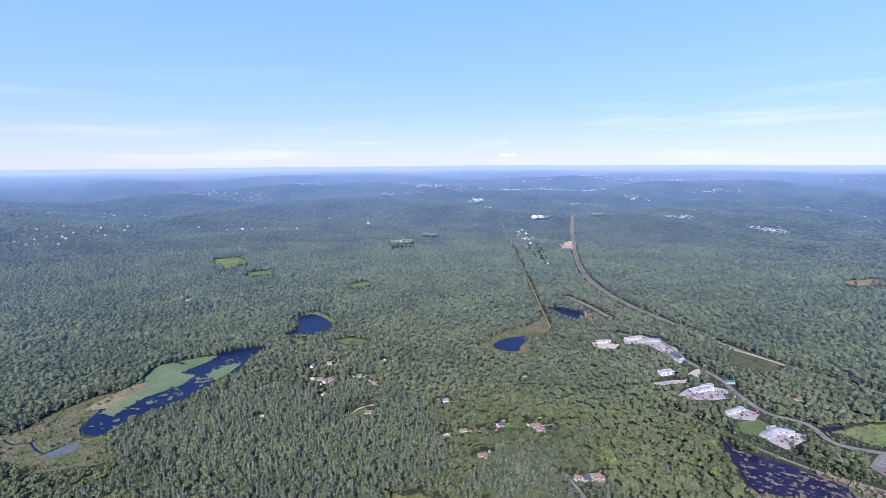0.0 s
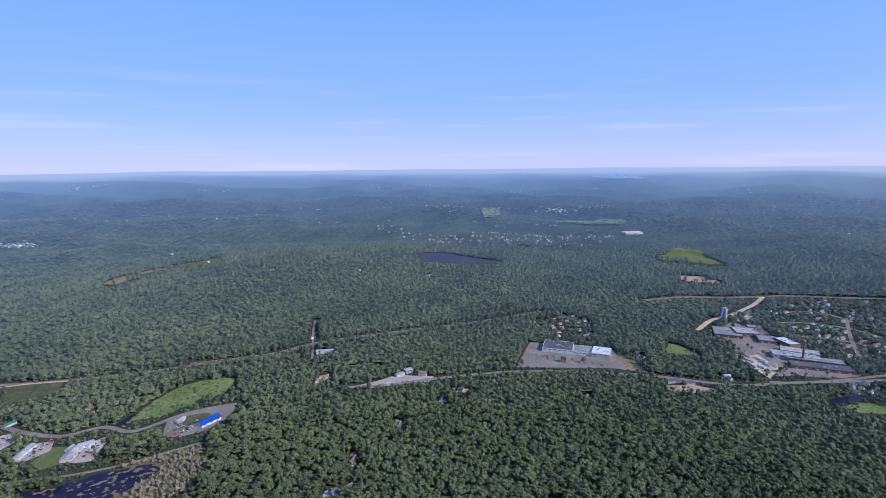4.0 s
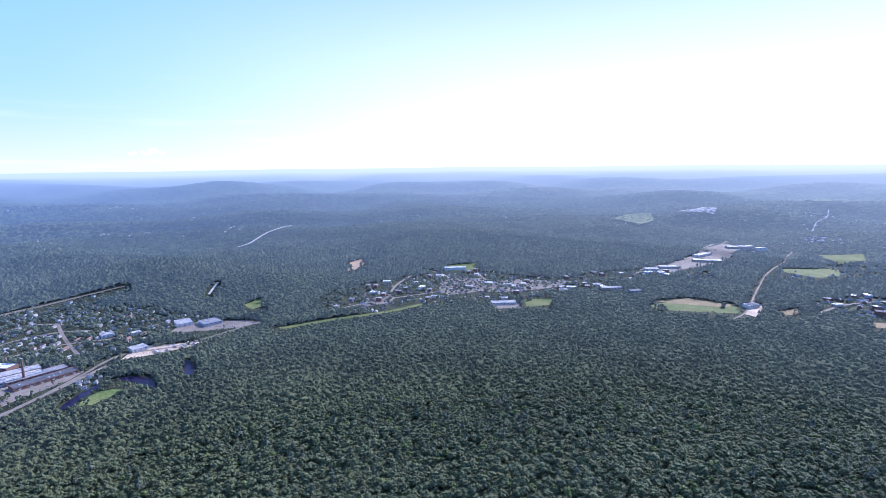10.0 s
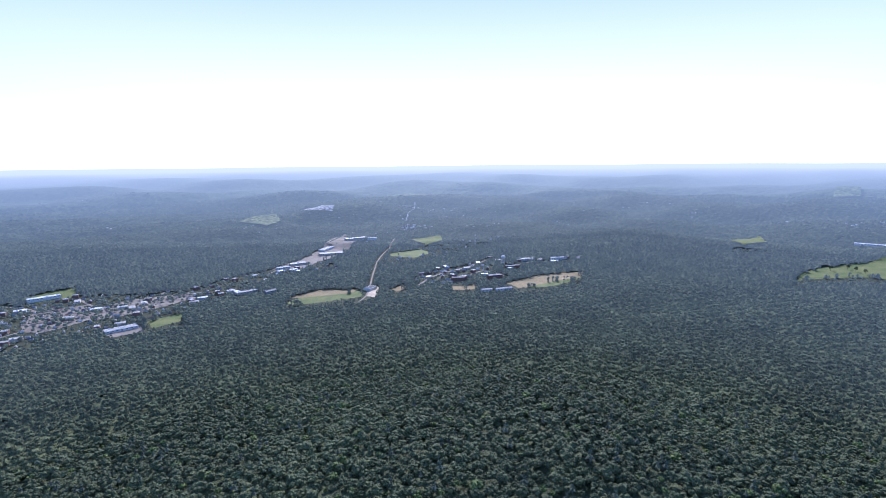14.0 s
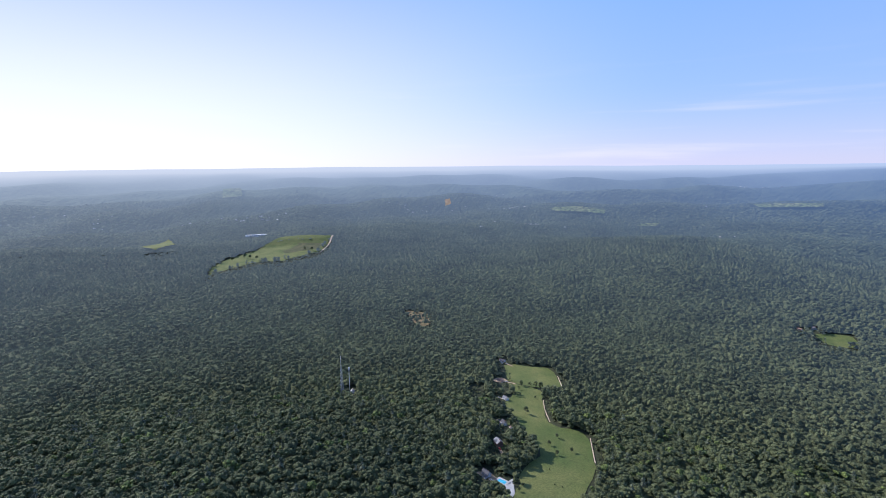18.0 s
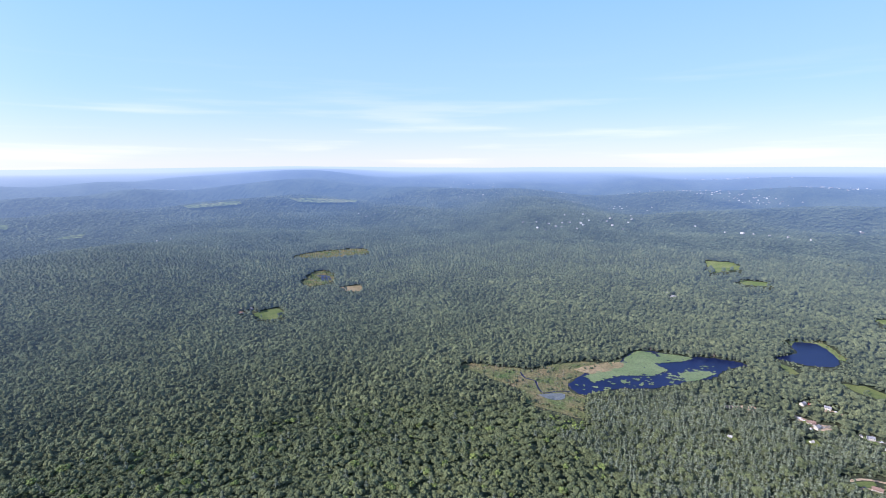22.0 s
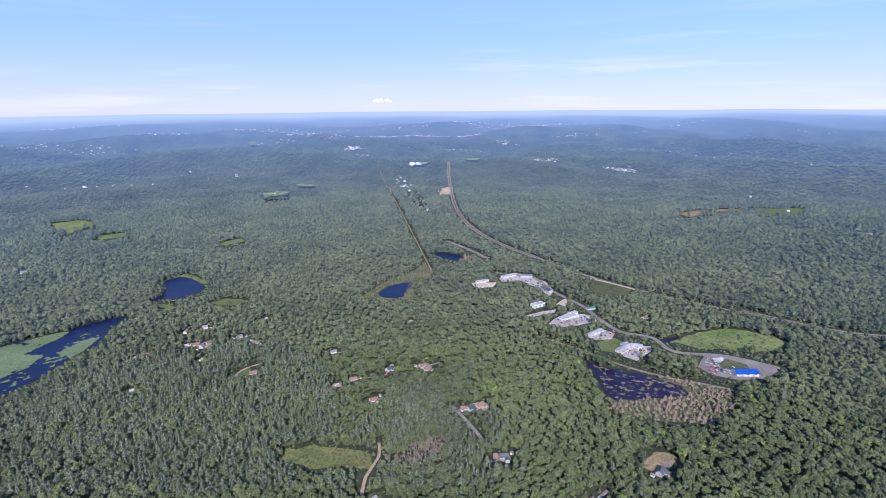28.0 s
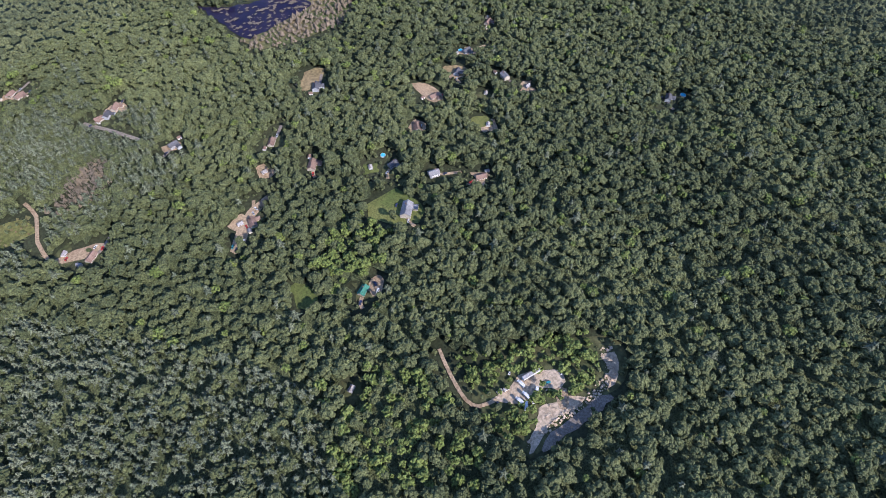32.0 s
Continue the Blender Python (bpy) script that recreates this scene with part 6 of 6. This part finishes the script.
# ---- drives, cars and huts beside the woodland houses
for hx, hy, px, py, yaw, f in YARDS:
    turn = radians(yaw) + (f - 0.5) * 1.5
    end = (px + (px - hx) * 0.9 + 6 * math.cos(turn), py + (py - hy) * 0.9 + 6 * math.sin(turn))
    ribbon("track", [((hx + px) / 2, (hy + py) / 2), (px, py), end], 3.4, DIRT if f < 0.6 else ASPHALT, "short house drive between trees", "track", 0.7, 2.0)
    paint = (WHITE, NAVY, STEEL, RED)[int(f * 40) % 4]
    vehicle(px, py, yaw + 20 * f, "car", paint, {"red_paint": "small red car parked outdoors", "white_paint": "small white car parked outdoors", "dark_blue_paint": "dark blue car parked outdoors", "grey_steel": "silver grey car parked outdoors"}[paint.name], "car", "parked cars")
    if f > 0.35:
        key = ("hut", int(f * 10) % 2)
        m = spot(hx - (px - hx) * 0.95, hy - (py - hy) * 0.95 + 3, yaw + 90 * (f > 0.7))
        cover_spot(m.translation.x, m.translation.y, 4, 6.0)
        if key in PROTO:
            copy_thing(PROTO[key], m)
        else:
            t = thing("garden_hut", "small wooden garden hut with a grey roof" if key[1] else "small white garden hut with a brown roof", "hut", m, "garden huts")
            PROTO[key] = t
            part("wall", gable_wall(bmesh.new(), 4.2, 3.2, 2.2, 1.0), BEIGE if key[1] else WHITE, t)
            part("roof", gable_roof(bmesh.new(), 4.2, 3.2, 2.2, 1.0, 0.25, 0.12), GREYROOF if key[1] else BROWNROOF, t)
            part("door", box(bmesh.new(), 0, -1.63, 0.05, 1.0, 0.08, 1.9), BARK, t)


def parked(pts, count, seed, paints, kind="car"):
    rnd = random.Random(seed)
    xs, ys = [p[0] for p in pts], [p[1] for p in pts]
    yaw = math.degrees(math.atan2(pts[1][1] - pts[0][1], pts[1][0] - pts[0][0])) + 90
    made = []
    for _ in range(4000):
        if len(made) >= count:
            break
        x, y = rnd.uniform(min(xs), max(xs)), rnd.uniform(min(ys), max(ys))
        if inside(np.array([x]), np.array([y]), pts)[0] and all((x - a) ** 2 + (y - b) ** 2 > (22 if kind == "car" else 70) for a, b in made):
            made.append((x, y))
            p = rnd.choice(paints)
            words = {"red_paint": "small red car parked outdoors", "white_paint": "small white car parked outdoors", "dark_blue_paint": "dark blue car parked outdoors", "teal_car_paint": "teal car parked on gravel", "grey_steel": "silver grey car parked outdoors"}[p.name]
            if kind != "car":
                words = "white box trailer parked in the mill yard"
            vehicle(x, y, yaw + rnd.uniform(-4, 4), kind, p, words, "car" if kind == "car" else "trailer", "parked cars" if kind == "car" else "parked trailers")


CARS = (WHITE, WHITE, NAVY, STEEL, STEEL, RED)
parked([(318, 1034), (366, 1024), (350, 1004), (318, 1004)], 8, 11, CARS)
parked([(380, 772), (410, 798), (470, 792), (465, 772), (398, 762)], 26, 12, CARS)
parked([(442, 645), (470, 660), (494, 652), (487, 642), (447, 616)], 12, 13, CARS)
parked([(388, 1046), (436, 1074), (472, 1000), (448, 925), (440, 970)], 26, 14, CARS)
parked([(533, 575), (556, 602), (580, 600), (552, 560)], 14, 15, CARS)
parked([(1000, 115), (988, -14), (969, -19), (969, 117)], 34, 1, CARS)
parked([(533, 568), (580, 568), (567, 550), (530, 556)], 26, 2, CARS)
parked([(428, 710), (477, 729), (473, 714), (436, 700)], 14, 3, CARS)
parked([(390, 784), (461, 798), (462, 775), (395, 772)], 16, 4, CARS)
parked([(398, 1038), (464, 1004), (459, 950), (416, 1017)], 18, 5, CARS)
parked([(1082, -268), (1107, -309), (1048, -327), (992, -299)], 14, 6, (WHITE,), "trailer")
parked([(1114, -711), (1045, -804), (987, -822), (1038, -736)], 22, 7, CARS)
parked([(1032, -573), (1007, -649), (989, -656), (1012, -576)], 8, 8, (WHITE,), "trailer")
parked([(759, 379), (800, 334), (817, 293), (782, 327)], 10, 9, CARS)


def rocks(pts, count, seed, big=2.2):
    rng = np.random.default_rng(seed)
    vs, ts = [], []
    xs, ys = [p[0] for p in pts], [p[1] for p in pts]
    kinds = [crown(rng, 5, [0.5, -0.5], 0.1, 0.8, 0.3) for _ in range(4)]
    n = 0
    while n < count:
        x, y = rng.uniform(min(xs), max(xs)), rng.uniform(min(ys), max(ys))
        if inside(np.array([x]), np.array([y]), pts)[0]:
            v, t = kinds[rng.integers(0, 4)]
            r = big * rng.uniform(0.15, 1) ** 2
            ts.append(t + sum(len(q) for q in vs))
            vs.append(v * r + np.array((x, y, float(ground(x, y)) + 0.6)))
            n += 1
    tagged(new("rocks", raw_mesh("rocks", np.concatenate(vs), np.concatenate(ts), GRAVEL)), "pale broken boulders and rubble", "rocks", "", "stuff")


# ---- pools, trees and walls on the lawns
x0, y0 = -513, -116
t = thing("swimming_pool", "turquoise swimming pool with a pale deck", "swimming pool", spot(x0, y0, 70))
part("deck", box(bmesh.new(), 0, 0, -0.5, 15, 10, 1.1), CONCRETE, t)
part("water", box(bmesh.new(), 0, 0, 0.6, 10, 5, 0.06), POOLWATER, t)
cover_spot(x0, y0, 10)
for hx, hy, w in ((283, 263, 5), (481, 293, 5), (540, 36, 6)):
    t = thing("garden_pool", "round blue garden pool behind a house", "swimming pool", spot(hx, hy), "garden pools")
    part("wall", tube(bmesh.new(), (0, 0, -0.5), (0, 0, 1.3), w * 0.55, w * 0.55, 16), WHITE, t)
    part("water", tube(bmesh.new(), (0, 0, 1.3), (0, 0, 1.36), w * 0.5, w * 0.5, 16), POOLWATER, t)
    cover_spot(hx, hy, 5)
for hx, hy, h in ((-704, -125, 9), (-649, -73, 5.5), (-625, -80, 5.5), (-620, -51, 5.5), (-604, -67, 5.5), (-807, -152, 8), (-811, -138, 7), (-812, -129, 8), (-808, -120, 9), (-790, -153, 5), (-762, -154, 6), (-763, -147, 6), (-766, -122, 4), (-565, -71, 2), (-535, -61, 2), (-534, -52, 2), (-605, -127, 9), (-599, -115, 10), (-598, -105, 10), (-602, -98, 8), (-612, -132, 9), (-555, -124, 9), (-548, -112, 9), (-544, -105, 8), (-513, -103, 4), (-515, -93, 4), (-504, -95, 4),
                  (-1564, -1427, 13), (-1621, -1390, 13), (-1618, -1355, 13), (-1798, -1259, 13), (-1804, -1227, 13), (-1625, -1422, 13),
                  (930, 132, 10), (969, 60, 9), (976, 21, 9), (973, 56, 8), (636, 593, 13), (630, 600, 11)):
    lone_tree(hx, hy, h * 1.35)
for pts in ([(-875, -101), (-825, -86)], [(-765, -109), (-730, -101), (-692, -88)], [(-668, -31), (-636, -26), (-606, -21)]):
    ribbon("stone_wall", pts, 1.4, GRAVEL, "low dry stone wall along the lawn", "stone wall", 0.9, 2.0, 4)
patch("patio", [(-524, -106), (-494, -98), (-485, -103), (-511, -111)], CONCRETE, "pale paved patio beside a swimming pool", "patio", 0.8, 6.0, 0.5, 3.0)


def snags(pts, count, seed, tall):
    """Bleached trunks of drowned trees."""
    rng = np.random.default_rng(seed)
    bm = bmesh.new()
    xs, ys = [p[0] for p in pts], [p[1] for p in pts]
    n = 0
    while n < count:
        x, y = rng.uniform(min(xs), max(xs)), rng.uniform(min(ys), max(ys))
        if inside(np.array([x]), np.array([y]), pts)[0]:
            z, h = float(ground(x, y)), rng.uniform(0.5, 1) * tall
            tube(bm, (x, y, z - 0.5), (x + rng.normal(0, 0.8), y + rng.normal(0, 0.8), z + h), 0.3, 0.12, 4)
            for _ in range(3):
                a, f = rng.uniform(0, 6.28), rng.uniform(0.5, 0.9)
                tube(bm, (x, y, z + h * f), (x + 2 * math.cos(a), y + 2 * math.sin(a), z + h * f + 1.5), 0.2, 0.08, 3)
            n += 1
    me = bpy.data.meshes.new("snags")
    bm.to_mesh(me)
    bm.free()
    me.materials.append(SNAG)
    tagged(new("snags", me), "bleached dead tree trunks standing in shallow water", "dead trees", "", "stuff")


snags([(75, 1028), (134, 1117), (238, 1175), (250, 1128), (199, 1092), (142, 1091)], 130, 1, 13)
snags([(153, 987), (178, 1062), (196, 1076), (205, 987)], 40, 2, 11)
snags([(377, 627), (464, 561), (514, 502), (466, 453), (375, 472), (346, 528)], 60, 3, 4)
snags([(60, 485), (100, 497), (119, 496), (122, 471), (106, 459), (70, 462)], 150, 4, 13)
snags([(-563, 939), (-382, 1050), (-378, 1039), (-552, 928)], 70, 5, 10)
snags([(-690, 616), (-586, 746), (-455, 634), (-537, 593)], 90, 6, 7)
rocks([(196, -6), (203, -13), (194, -21), (177, -25), (160, -21), (126, -6), (101, 6), (103, 9), (129, -1), (159, -14), (182, -18)], 420, 1, 1.2)
rocks([(134, 41), (154, 29), (167, 11), (155, -9), (122, 4), (138, 15)], 120, 2, 1.0)


# ---------------------------------------------------------------- woods, last because they fill what is left
for pts, what in (([(49, 485), (77, 486), (100, 497), (119, 496), (122, 471), (106, 459), (84, 454), (58, 462)], 3),
                  ([(147, 61), (173, 44), (209, 1), (211, -21), (184, -34), (149, -25), (101, -6), (92, 14), (103, 46), (111, 70), (129, 91), (137, 86)], 6),
                  ([(-345, 519), (-457, 750), (-317, 737), (-183, 634), (-47, 550), (-45, 454)], 5),
                  ([(-39, 425), (23, 276), (59, 153), (13, 94), (-121, 291)], 5),
                  ([(-23, 447), (67, 616), (156, 601), (196, 498), (149, 400)], 5),
                  ([(13, 94), (59, 153), (111, 120), (103, 51), (63, 14)], 4),
                  ([(128, 226), (200, 249), (223, 190), (133, 158)], 4),
                  ([(-526, 617), (-498, 672), (-405, 576), (-425, 536)], 4),
                  ([(-461, 524), (-458, 640), (-348, 825), (-81, 825), (3, 686), (-4, 528)], 5)):
    cover_poly(pts, what, 0.0, over=False)


def cauliflower(rng, n, rings, lumps, flat=0.8):
    """A broad crown of radius one in one skin, swollen into rounded leaf masses with creases between them."""
    way = rng.normal(0, 1, (lumps, 3)) * (1, 1, 0.8) + (0, 0, 0.45)
    way /= np.linalg.norm(way, axis=1)[:, None]
    big = rng.uniform(0.8, 1.15, lumps)

    def swell(p):
        turn = np.arccos(np.clip(way @ p, -1, 1))
        return 0.66 + 0.4 * float((big * np.exp(-(turn / 0.45) ** 2)).max()) + rng.uniform(-0.09, 0.09)

    v, t = [(0, 0, flat * swell(np.array((0, 0, 1.0))))], []
    for k, e in enumerate(rings):
        for i in range(n):
            a = 2 * math.pi * (i + 0.5 * (k % 2)) / n
            p = np.array((math.cos(e) * math.cos(a), math.cos(e) * math.sin(a), math.sin(e)))
            v.append(tuple(p * swell(p) * (1, 1, flat)))
    for i in range(n):
        t.append((0, 1 + i, 1 + (i + 1) % n))
    for k in range(len(rings) - 1):
        for i in range(n):
            a, b = 1 + k * n + i, 1 + k * n + (i + 1) % n
            c, d = a + n, b + n
            t += [(a, c, d), (a, d, b)] if k % 2 else [(a, c, b), (b, c, d)]
    return np.array(v), np.array(t)


def clumps(rng, tiers):
    """A broad crown out of separate leaf masses: one on top, rings of them lower down."""
    vs, ts, n = [], [], 0
    for k, many in enumerate(tiers):
        e, turn = math.radians((80, 38, 2)[k] if len(tiers) > 2 else (75, 12)[k]), rng.uniform(0, 6.28)
        for i in range(many):
            v, t = crown(rng, 4, [math.radians(38), math.radians(-14)], 0.12, 0.85, 0.34)
            a, f = turn + (i + rng.uniform(-0.3, 0.3)) * 6.28 / many, rng.uniform(0.52, 0.72)
            at = np.array((math.cos(e) * math.cos(a), math.cos(e) * math.sin(a), 0.75 * math.sin(e) + rng.uniform(-0.12, 0.12))) * f
            vs.append(v * rng.uniform(0.32, 0.52) * (1.0 if len(tiers) > 2 else 1.2) + at)
            ts.append(t + n)
            n += len(v)
    return np.concatenate(vs), np.concatenate(ts)


def spire(rng, n):
    """A pine: two tiers of drooping star-shaped boughs under a tip."""
    v, t = [(0, 0, 1.9)], []
    for tier, (r0, z0) in enumerate(((0.55, 1.05), (1.0, 0.1))):
        base = len(v)
        for i in range(2 * n):
            a = math.pi * i / n + tier * 0.4
            r = r0 * (rng.uniform(0.85, 1.2) if i % 2 == 0 else rng.uniform(0.4, 0.55))
            v.append((r * math.cos(a), r * math.sin(a), z0 - (0.1 if i % 2 == 0 else -0.25)))
        v.append((0, 0, z0 + 0.75))
        top = 0 if tier == 0 else len(v) - 1
        for i in range(2 * n):
            t.append((top, base + i, base + (i + 1) % (2 * n)))
    return np.array(v), np.array(t)


def plant(rng, name, kinds, x, y, size, tall, mat, label, category, soft=False):
    """One mesh out of all the crowns at x, y."""
    if not len(x):
        return
    pick = rng.integers(0, len(kinds), len(x))
    turn = rng.uniform(0, 2 * math.pi, len(x))
    z = ground(x, y)
    vs, ts, base = [], [], 0
    for k, (v, t) in enumerate(kinds):
        m = pick == k
        c, s = np.cos(turn[m])[:, None], np.sin(turn[m])[:, None]
        r = size[m][:, None]
        px = (v[:, 0] * c - v[:, 1] * s) * r + x[m][:, None]
        py = (v[:, 0] * s + v[:, 1] * c) * r + y[m][:, None]
        pz = v[:, 2] * r + (z[m] + tall[m])[:, None]
        vs.append(np.stack([px, py, pz], -1).reshape(-1, 3))
        cnt = m.sum()
        ts.append((t[None] + (np.arange(cnt) * len(v))[:, None, None] + base).reshape(-1, 3))
        base += cnt * len(v)
    tagged(new(name, raw_mesh(name, np.concatenate(vs), np.concatenate(ts), mat, soft)), label, category, "", "stuff")


def woods():
    rng = np.random.default_rng(11)
    shut = (COVER == 0) | (COVER == 4) | (COVER == 5)
    edge = np.zeros_like(shut)
    for i, j in ((2, 0), (-2, 0), (0, 2), (0, -2), (1, 1), (-1, -1), (1, -1), (-1, 1)):
        edge |= np.roll(~shut, (i, j), (0, 1))
    edge &= shut
    deep = edge.copy()
    for i, j in ((4, 0), (-4, 0), (0, 4), (0, -4), (3, 3), (-3, -3), (3, -3), (-3, 3)):
        deep |= np.roll(~shut, (i, j), (0, 1))
    deep &= shut
    deg = math.radians
    near = [clumps(rng, (1, 4, 6)) for _ in range(14)]
    fine = [clumps(rng, (1, 5)) for _ in range(14)]
    mid = [cauliflower(rng, 6, [deg(44), deg(-8)], 6, 0.95) for _ in range(14)]
    lowb = [cauliflower(rng, 5, [deg(42), deg(-8)], 5, 0.95) for _ in range(12)]
    low = [cauliflower(rng, 6, [deg(0)], 5, 0.95) for _ in range(10)]
    pines = [spire(rng, 5) for _ in range(6)]
    stubs = [crown(rng, 4, [deg(0)], 0.2, 1.6, 0.3) for _ in range(4)]
    for ring, (r0, r1, step, kinds) in enumerate(((40, 470, 7.4, near), (470, 740, 7.4, fine), (740, 1250, 8.0, mid), (1250, 1700, 9.2, lowb), (1700, 2400, 11.2, low))):
        # from 740 m outwards the leaves are a copy with painted blue haze
        leafy = LEAF if ring < 2 else HAZELEAF

        def stand(gap):
            """Uneven rows of places for trees, with what the land carries there."""
            g = np.arange(-r1, r1, gap)
            x, y = np.meshgrid(g, g)
            x = x.ravel() + rng.uniform(-0.48, 0.48, x.size) * gap
            y = y.ravel() + rng.uniform(-0.48, 0.48, y.size) * gap
            d, az = np.hypot(x, y), np.degrees(np.arctan2(x, y))
            keep = (d >= r0) & (d < r1)
            hidden = (d < 400) & ((az < -30) | (az > 165))
            keep &= ~(hidden & (rng.uniform(0, 1, x.size) < 0.85))
            x, y = x[keep], y[keep]
            what = COVER[((y + HALF) / CELL).astype(int), ((x + HALF) / CELL).astype(int)]
            tall = rng.uniform(6.8, 13.0, x.size) + 1.8 * np.sin(x / 60) * np.cos(y / 75) + 1.2 * np.sin(x / 23 + y / 31)
            return x, y, what, rng.uniform(0, 1, x.size), tall, gap * np.clip(rng.lognormal(0, 0.3, x.size), 0.5, 1.7)

        x, y, what, u, tall, size = stand(step)
        rim = (edge if ring < 2 else deep)[((y + HALF) / CELL).astype(int), ((x + HALF) / CELL).astype(int)]
        size *= (0.55, 0.55, 0.53, 0.57, 0.62)[ring]
        leaf = ((what == 0) & (u <= 0.88)) | ((what == 2) & (u < 0.62)) | ((what == 10) & (u < 0.4)) | ((what == 5) & (u < 0.3)) | ((what == 4) & (u < 0.25))
        tl = np.where((what == 2) | (what == 10), 0.5, 1.0)
        plant(rng, "woods", kinds, x[leaf], y[leaf], size[leaf], (tall * tl)[leaf], leafy, "dense dark green broadleaf forest canopy", "woods")
        m = ((what == 4) & (u >= 0.25)) | ((what == 0) & (u > 0.93) & (u < 0.985))
        plant(rng, "young_woods", kinds, x[m], y[m], size[m] * 0.9, tall[m] * np.where(what[m] == 0, 1.0, 0.8), BRIGHT if ring < 2 else HAZELEAF, "bright yellow-green young trees", "woods")
        for f in (0.22, 0.58):
            plant(rng, "wood_edge", mid if ring < 3 else low, x[rim] + rng.uniform(-2, 2, rim.sum()), y[rim] + rng.uniform(-2, 2, rim.sum()), size[rim] * 0.8, tall[rim] * f, leafy, "leafy undergrowth at the edge of the woods", "woods")
        m = (what == 0) & (u > 0.88) & (u <= 0.93)
        plant(rng, "dark_conifers", pines if ring < 3 else low, x[m], y[m], size[m] * 0.85, tall[m] + 1.5, PINE if ring < 2 else HAZELEAF, "dark conifers among the broadleaf crowns", "woods")
        x, y, what, u, tall, size = stand(step * (0.74 if ring < 3 else 1.0))
        size *= 0.56
        m = (what == 5) & (u >= 0.12)
        plant(rng, "pine_woods", pines if ring < 3 else low, x[m], y[m], size[m] * 0.95, tall[m] * 0.85 + 1.5, PINE, "grey-green pine stand", "woods")
        m = (what == 8) & (u < 0.75)
        plant(rng, "reeds", stubs, x[m], y[m], size[m] * (0.25 + 0.4 * u[m]), 0 * tall[m] - 0.2, MARSH, "tan and olive reed tufts in the wetland", "reeds")
        m = ((what == 9) & (u < 0.2)) | ((what == 8) & (u > 0.72)) | ((what == 7) & (u < 0.9))
        plant(rng, "shrubs", mid if ring < 3 else low, x[m], y[m], size[m] * (0.4 + 0.5 * rng.uniform(0, 1, m.sum())), tall[m] * rng.uniform(0.0, 0.3, m.sum()), leafy, "low green shrubs at the edge of the woods", "shrubs")
        m = (what == 6) & (u < 0.95)
        plant(rng, "scrub", fine, x[m], y[m], size[m] * (0.6 + 0.6 * u[m]), tall[m] * rng.uniform(0.0, 0.55, m.sum()), LEAF if ring else BRIGHT, "low green scrub and saplings on rough ground", "scrub")
        m = (what == 3) & (u < 0.95)
        plant(rng, "dead_brush", stubs, x[m], y[m], size[m] * (0.5 + 0.4 * u[m]), tall[m] * 0.22, BROWN, "brown dead swamp brush", "brush")


def understorey():
    """The lower leaf layer that fills the gaps between the crowns."""
    rng = np.random.default_rng(4)
    shut = (COVER == 0) | (COVER == 4) | (COVER == 5)
    # outer rings use the leaf copy with painted haze
    for k, r0, r1, mat in ((2, 60, 740, LEAF), (2, 740, 950, HAZELEAF), (4, 950, 2340, HAZELEAF)):
        n = SIDE // k
        full = shut[:n * k, :n * k].reshape(n, k, n, k).all(axis=(1, 3))
        g = np.arange(n + 1) * CELL * k - HALF
        x, y = np.meshgrid(g, g)
        x = x + rng.uniform(-k, k, x.shape)
        y = y + rng.uniform(-k, k, y.shape)
        v = np.stack([x, y, ground(x, y) + rng.uniform(1.5, 5.5, x.shape)], -1).reshape(-1, 3)
        i, j = np.nonzero(full)
        d = np.hypot(g[j] + 6, g[i] + 6)
        a = (i * (n + 1) + j)[(d >= r0) & (d < r1)]
        t = np.concatenate([np.stack([a, a + 1, a + n + 2], -1), np.stack([a, a + n + 2, a + n + 1], -1)])
        used, t = np.unique(t, return_inverse=True)
        tagged(new("understorey", raw_mesh("understorey", v[used], t.reshape(-1, 3), mat)), "lower green leaf layer under the forest crowns", "woods", "", "stuff")


def far_trees():
    """Clumps of crowns on the hills beyond the valley."""
    rng = np.random.default_rng(8)
    kinds = [cauliflower(rng, 6, [0.2], 5, 0.7) for _ in range(8)]
    for r0, r1, step in ((2330, 2900, 12.0), (2900, 3700, 16.0)):
        g = np.arange(-r1, r1, step)
        x, y = np.meshgrid(g, g)
        x = x.ravel() + rng.uniform(-0.48, 0.48, x.size) * step
        y = y.ravel() + rng.uniform(-0.48, 0.48, y.size) * step
        d = np.hypot(x, y)
        keep = (d >= r0) & (d < r1)
        x, y = x[keep], y[keep]
        for rim in FARCLEAR:
            out = ~inside(x, y, rim)
            x, y = x[out], y[out]
        size = step * 0.62 * np.clip(rng.lognormal(0, 0.3, x.size), 0.5, 1.6)
        plant(rng, "far_woods", kinds, x, y, size, rng.uniform(10.5, 14.5, x.size), HAZEWOOD, "green woods with painted blue haze on distant hills", "woods")


woods()
understorey()
far_trees()
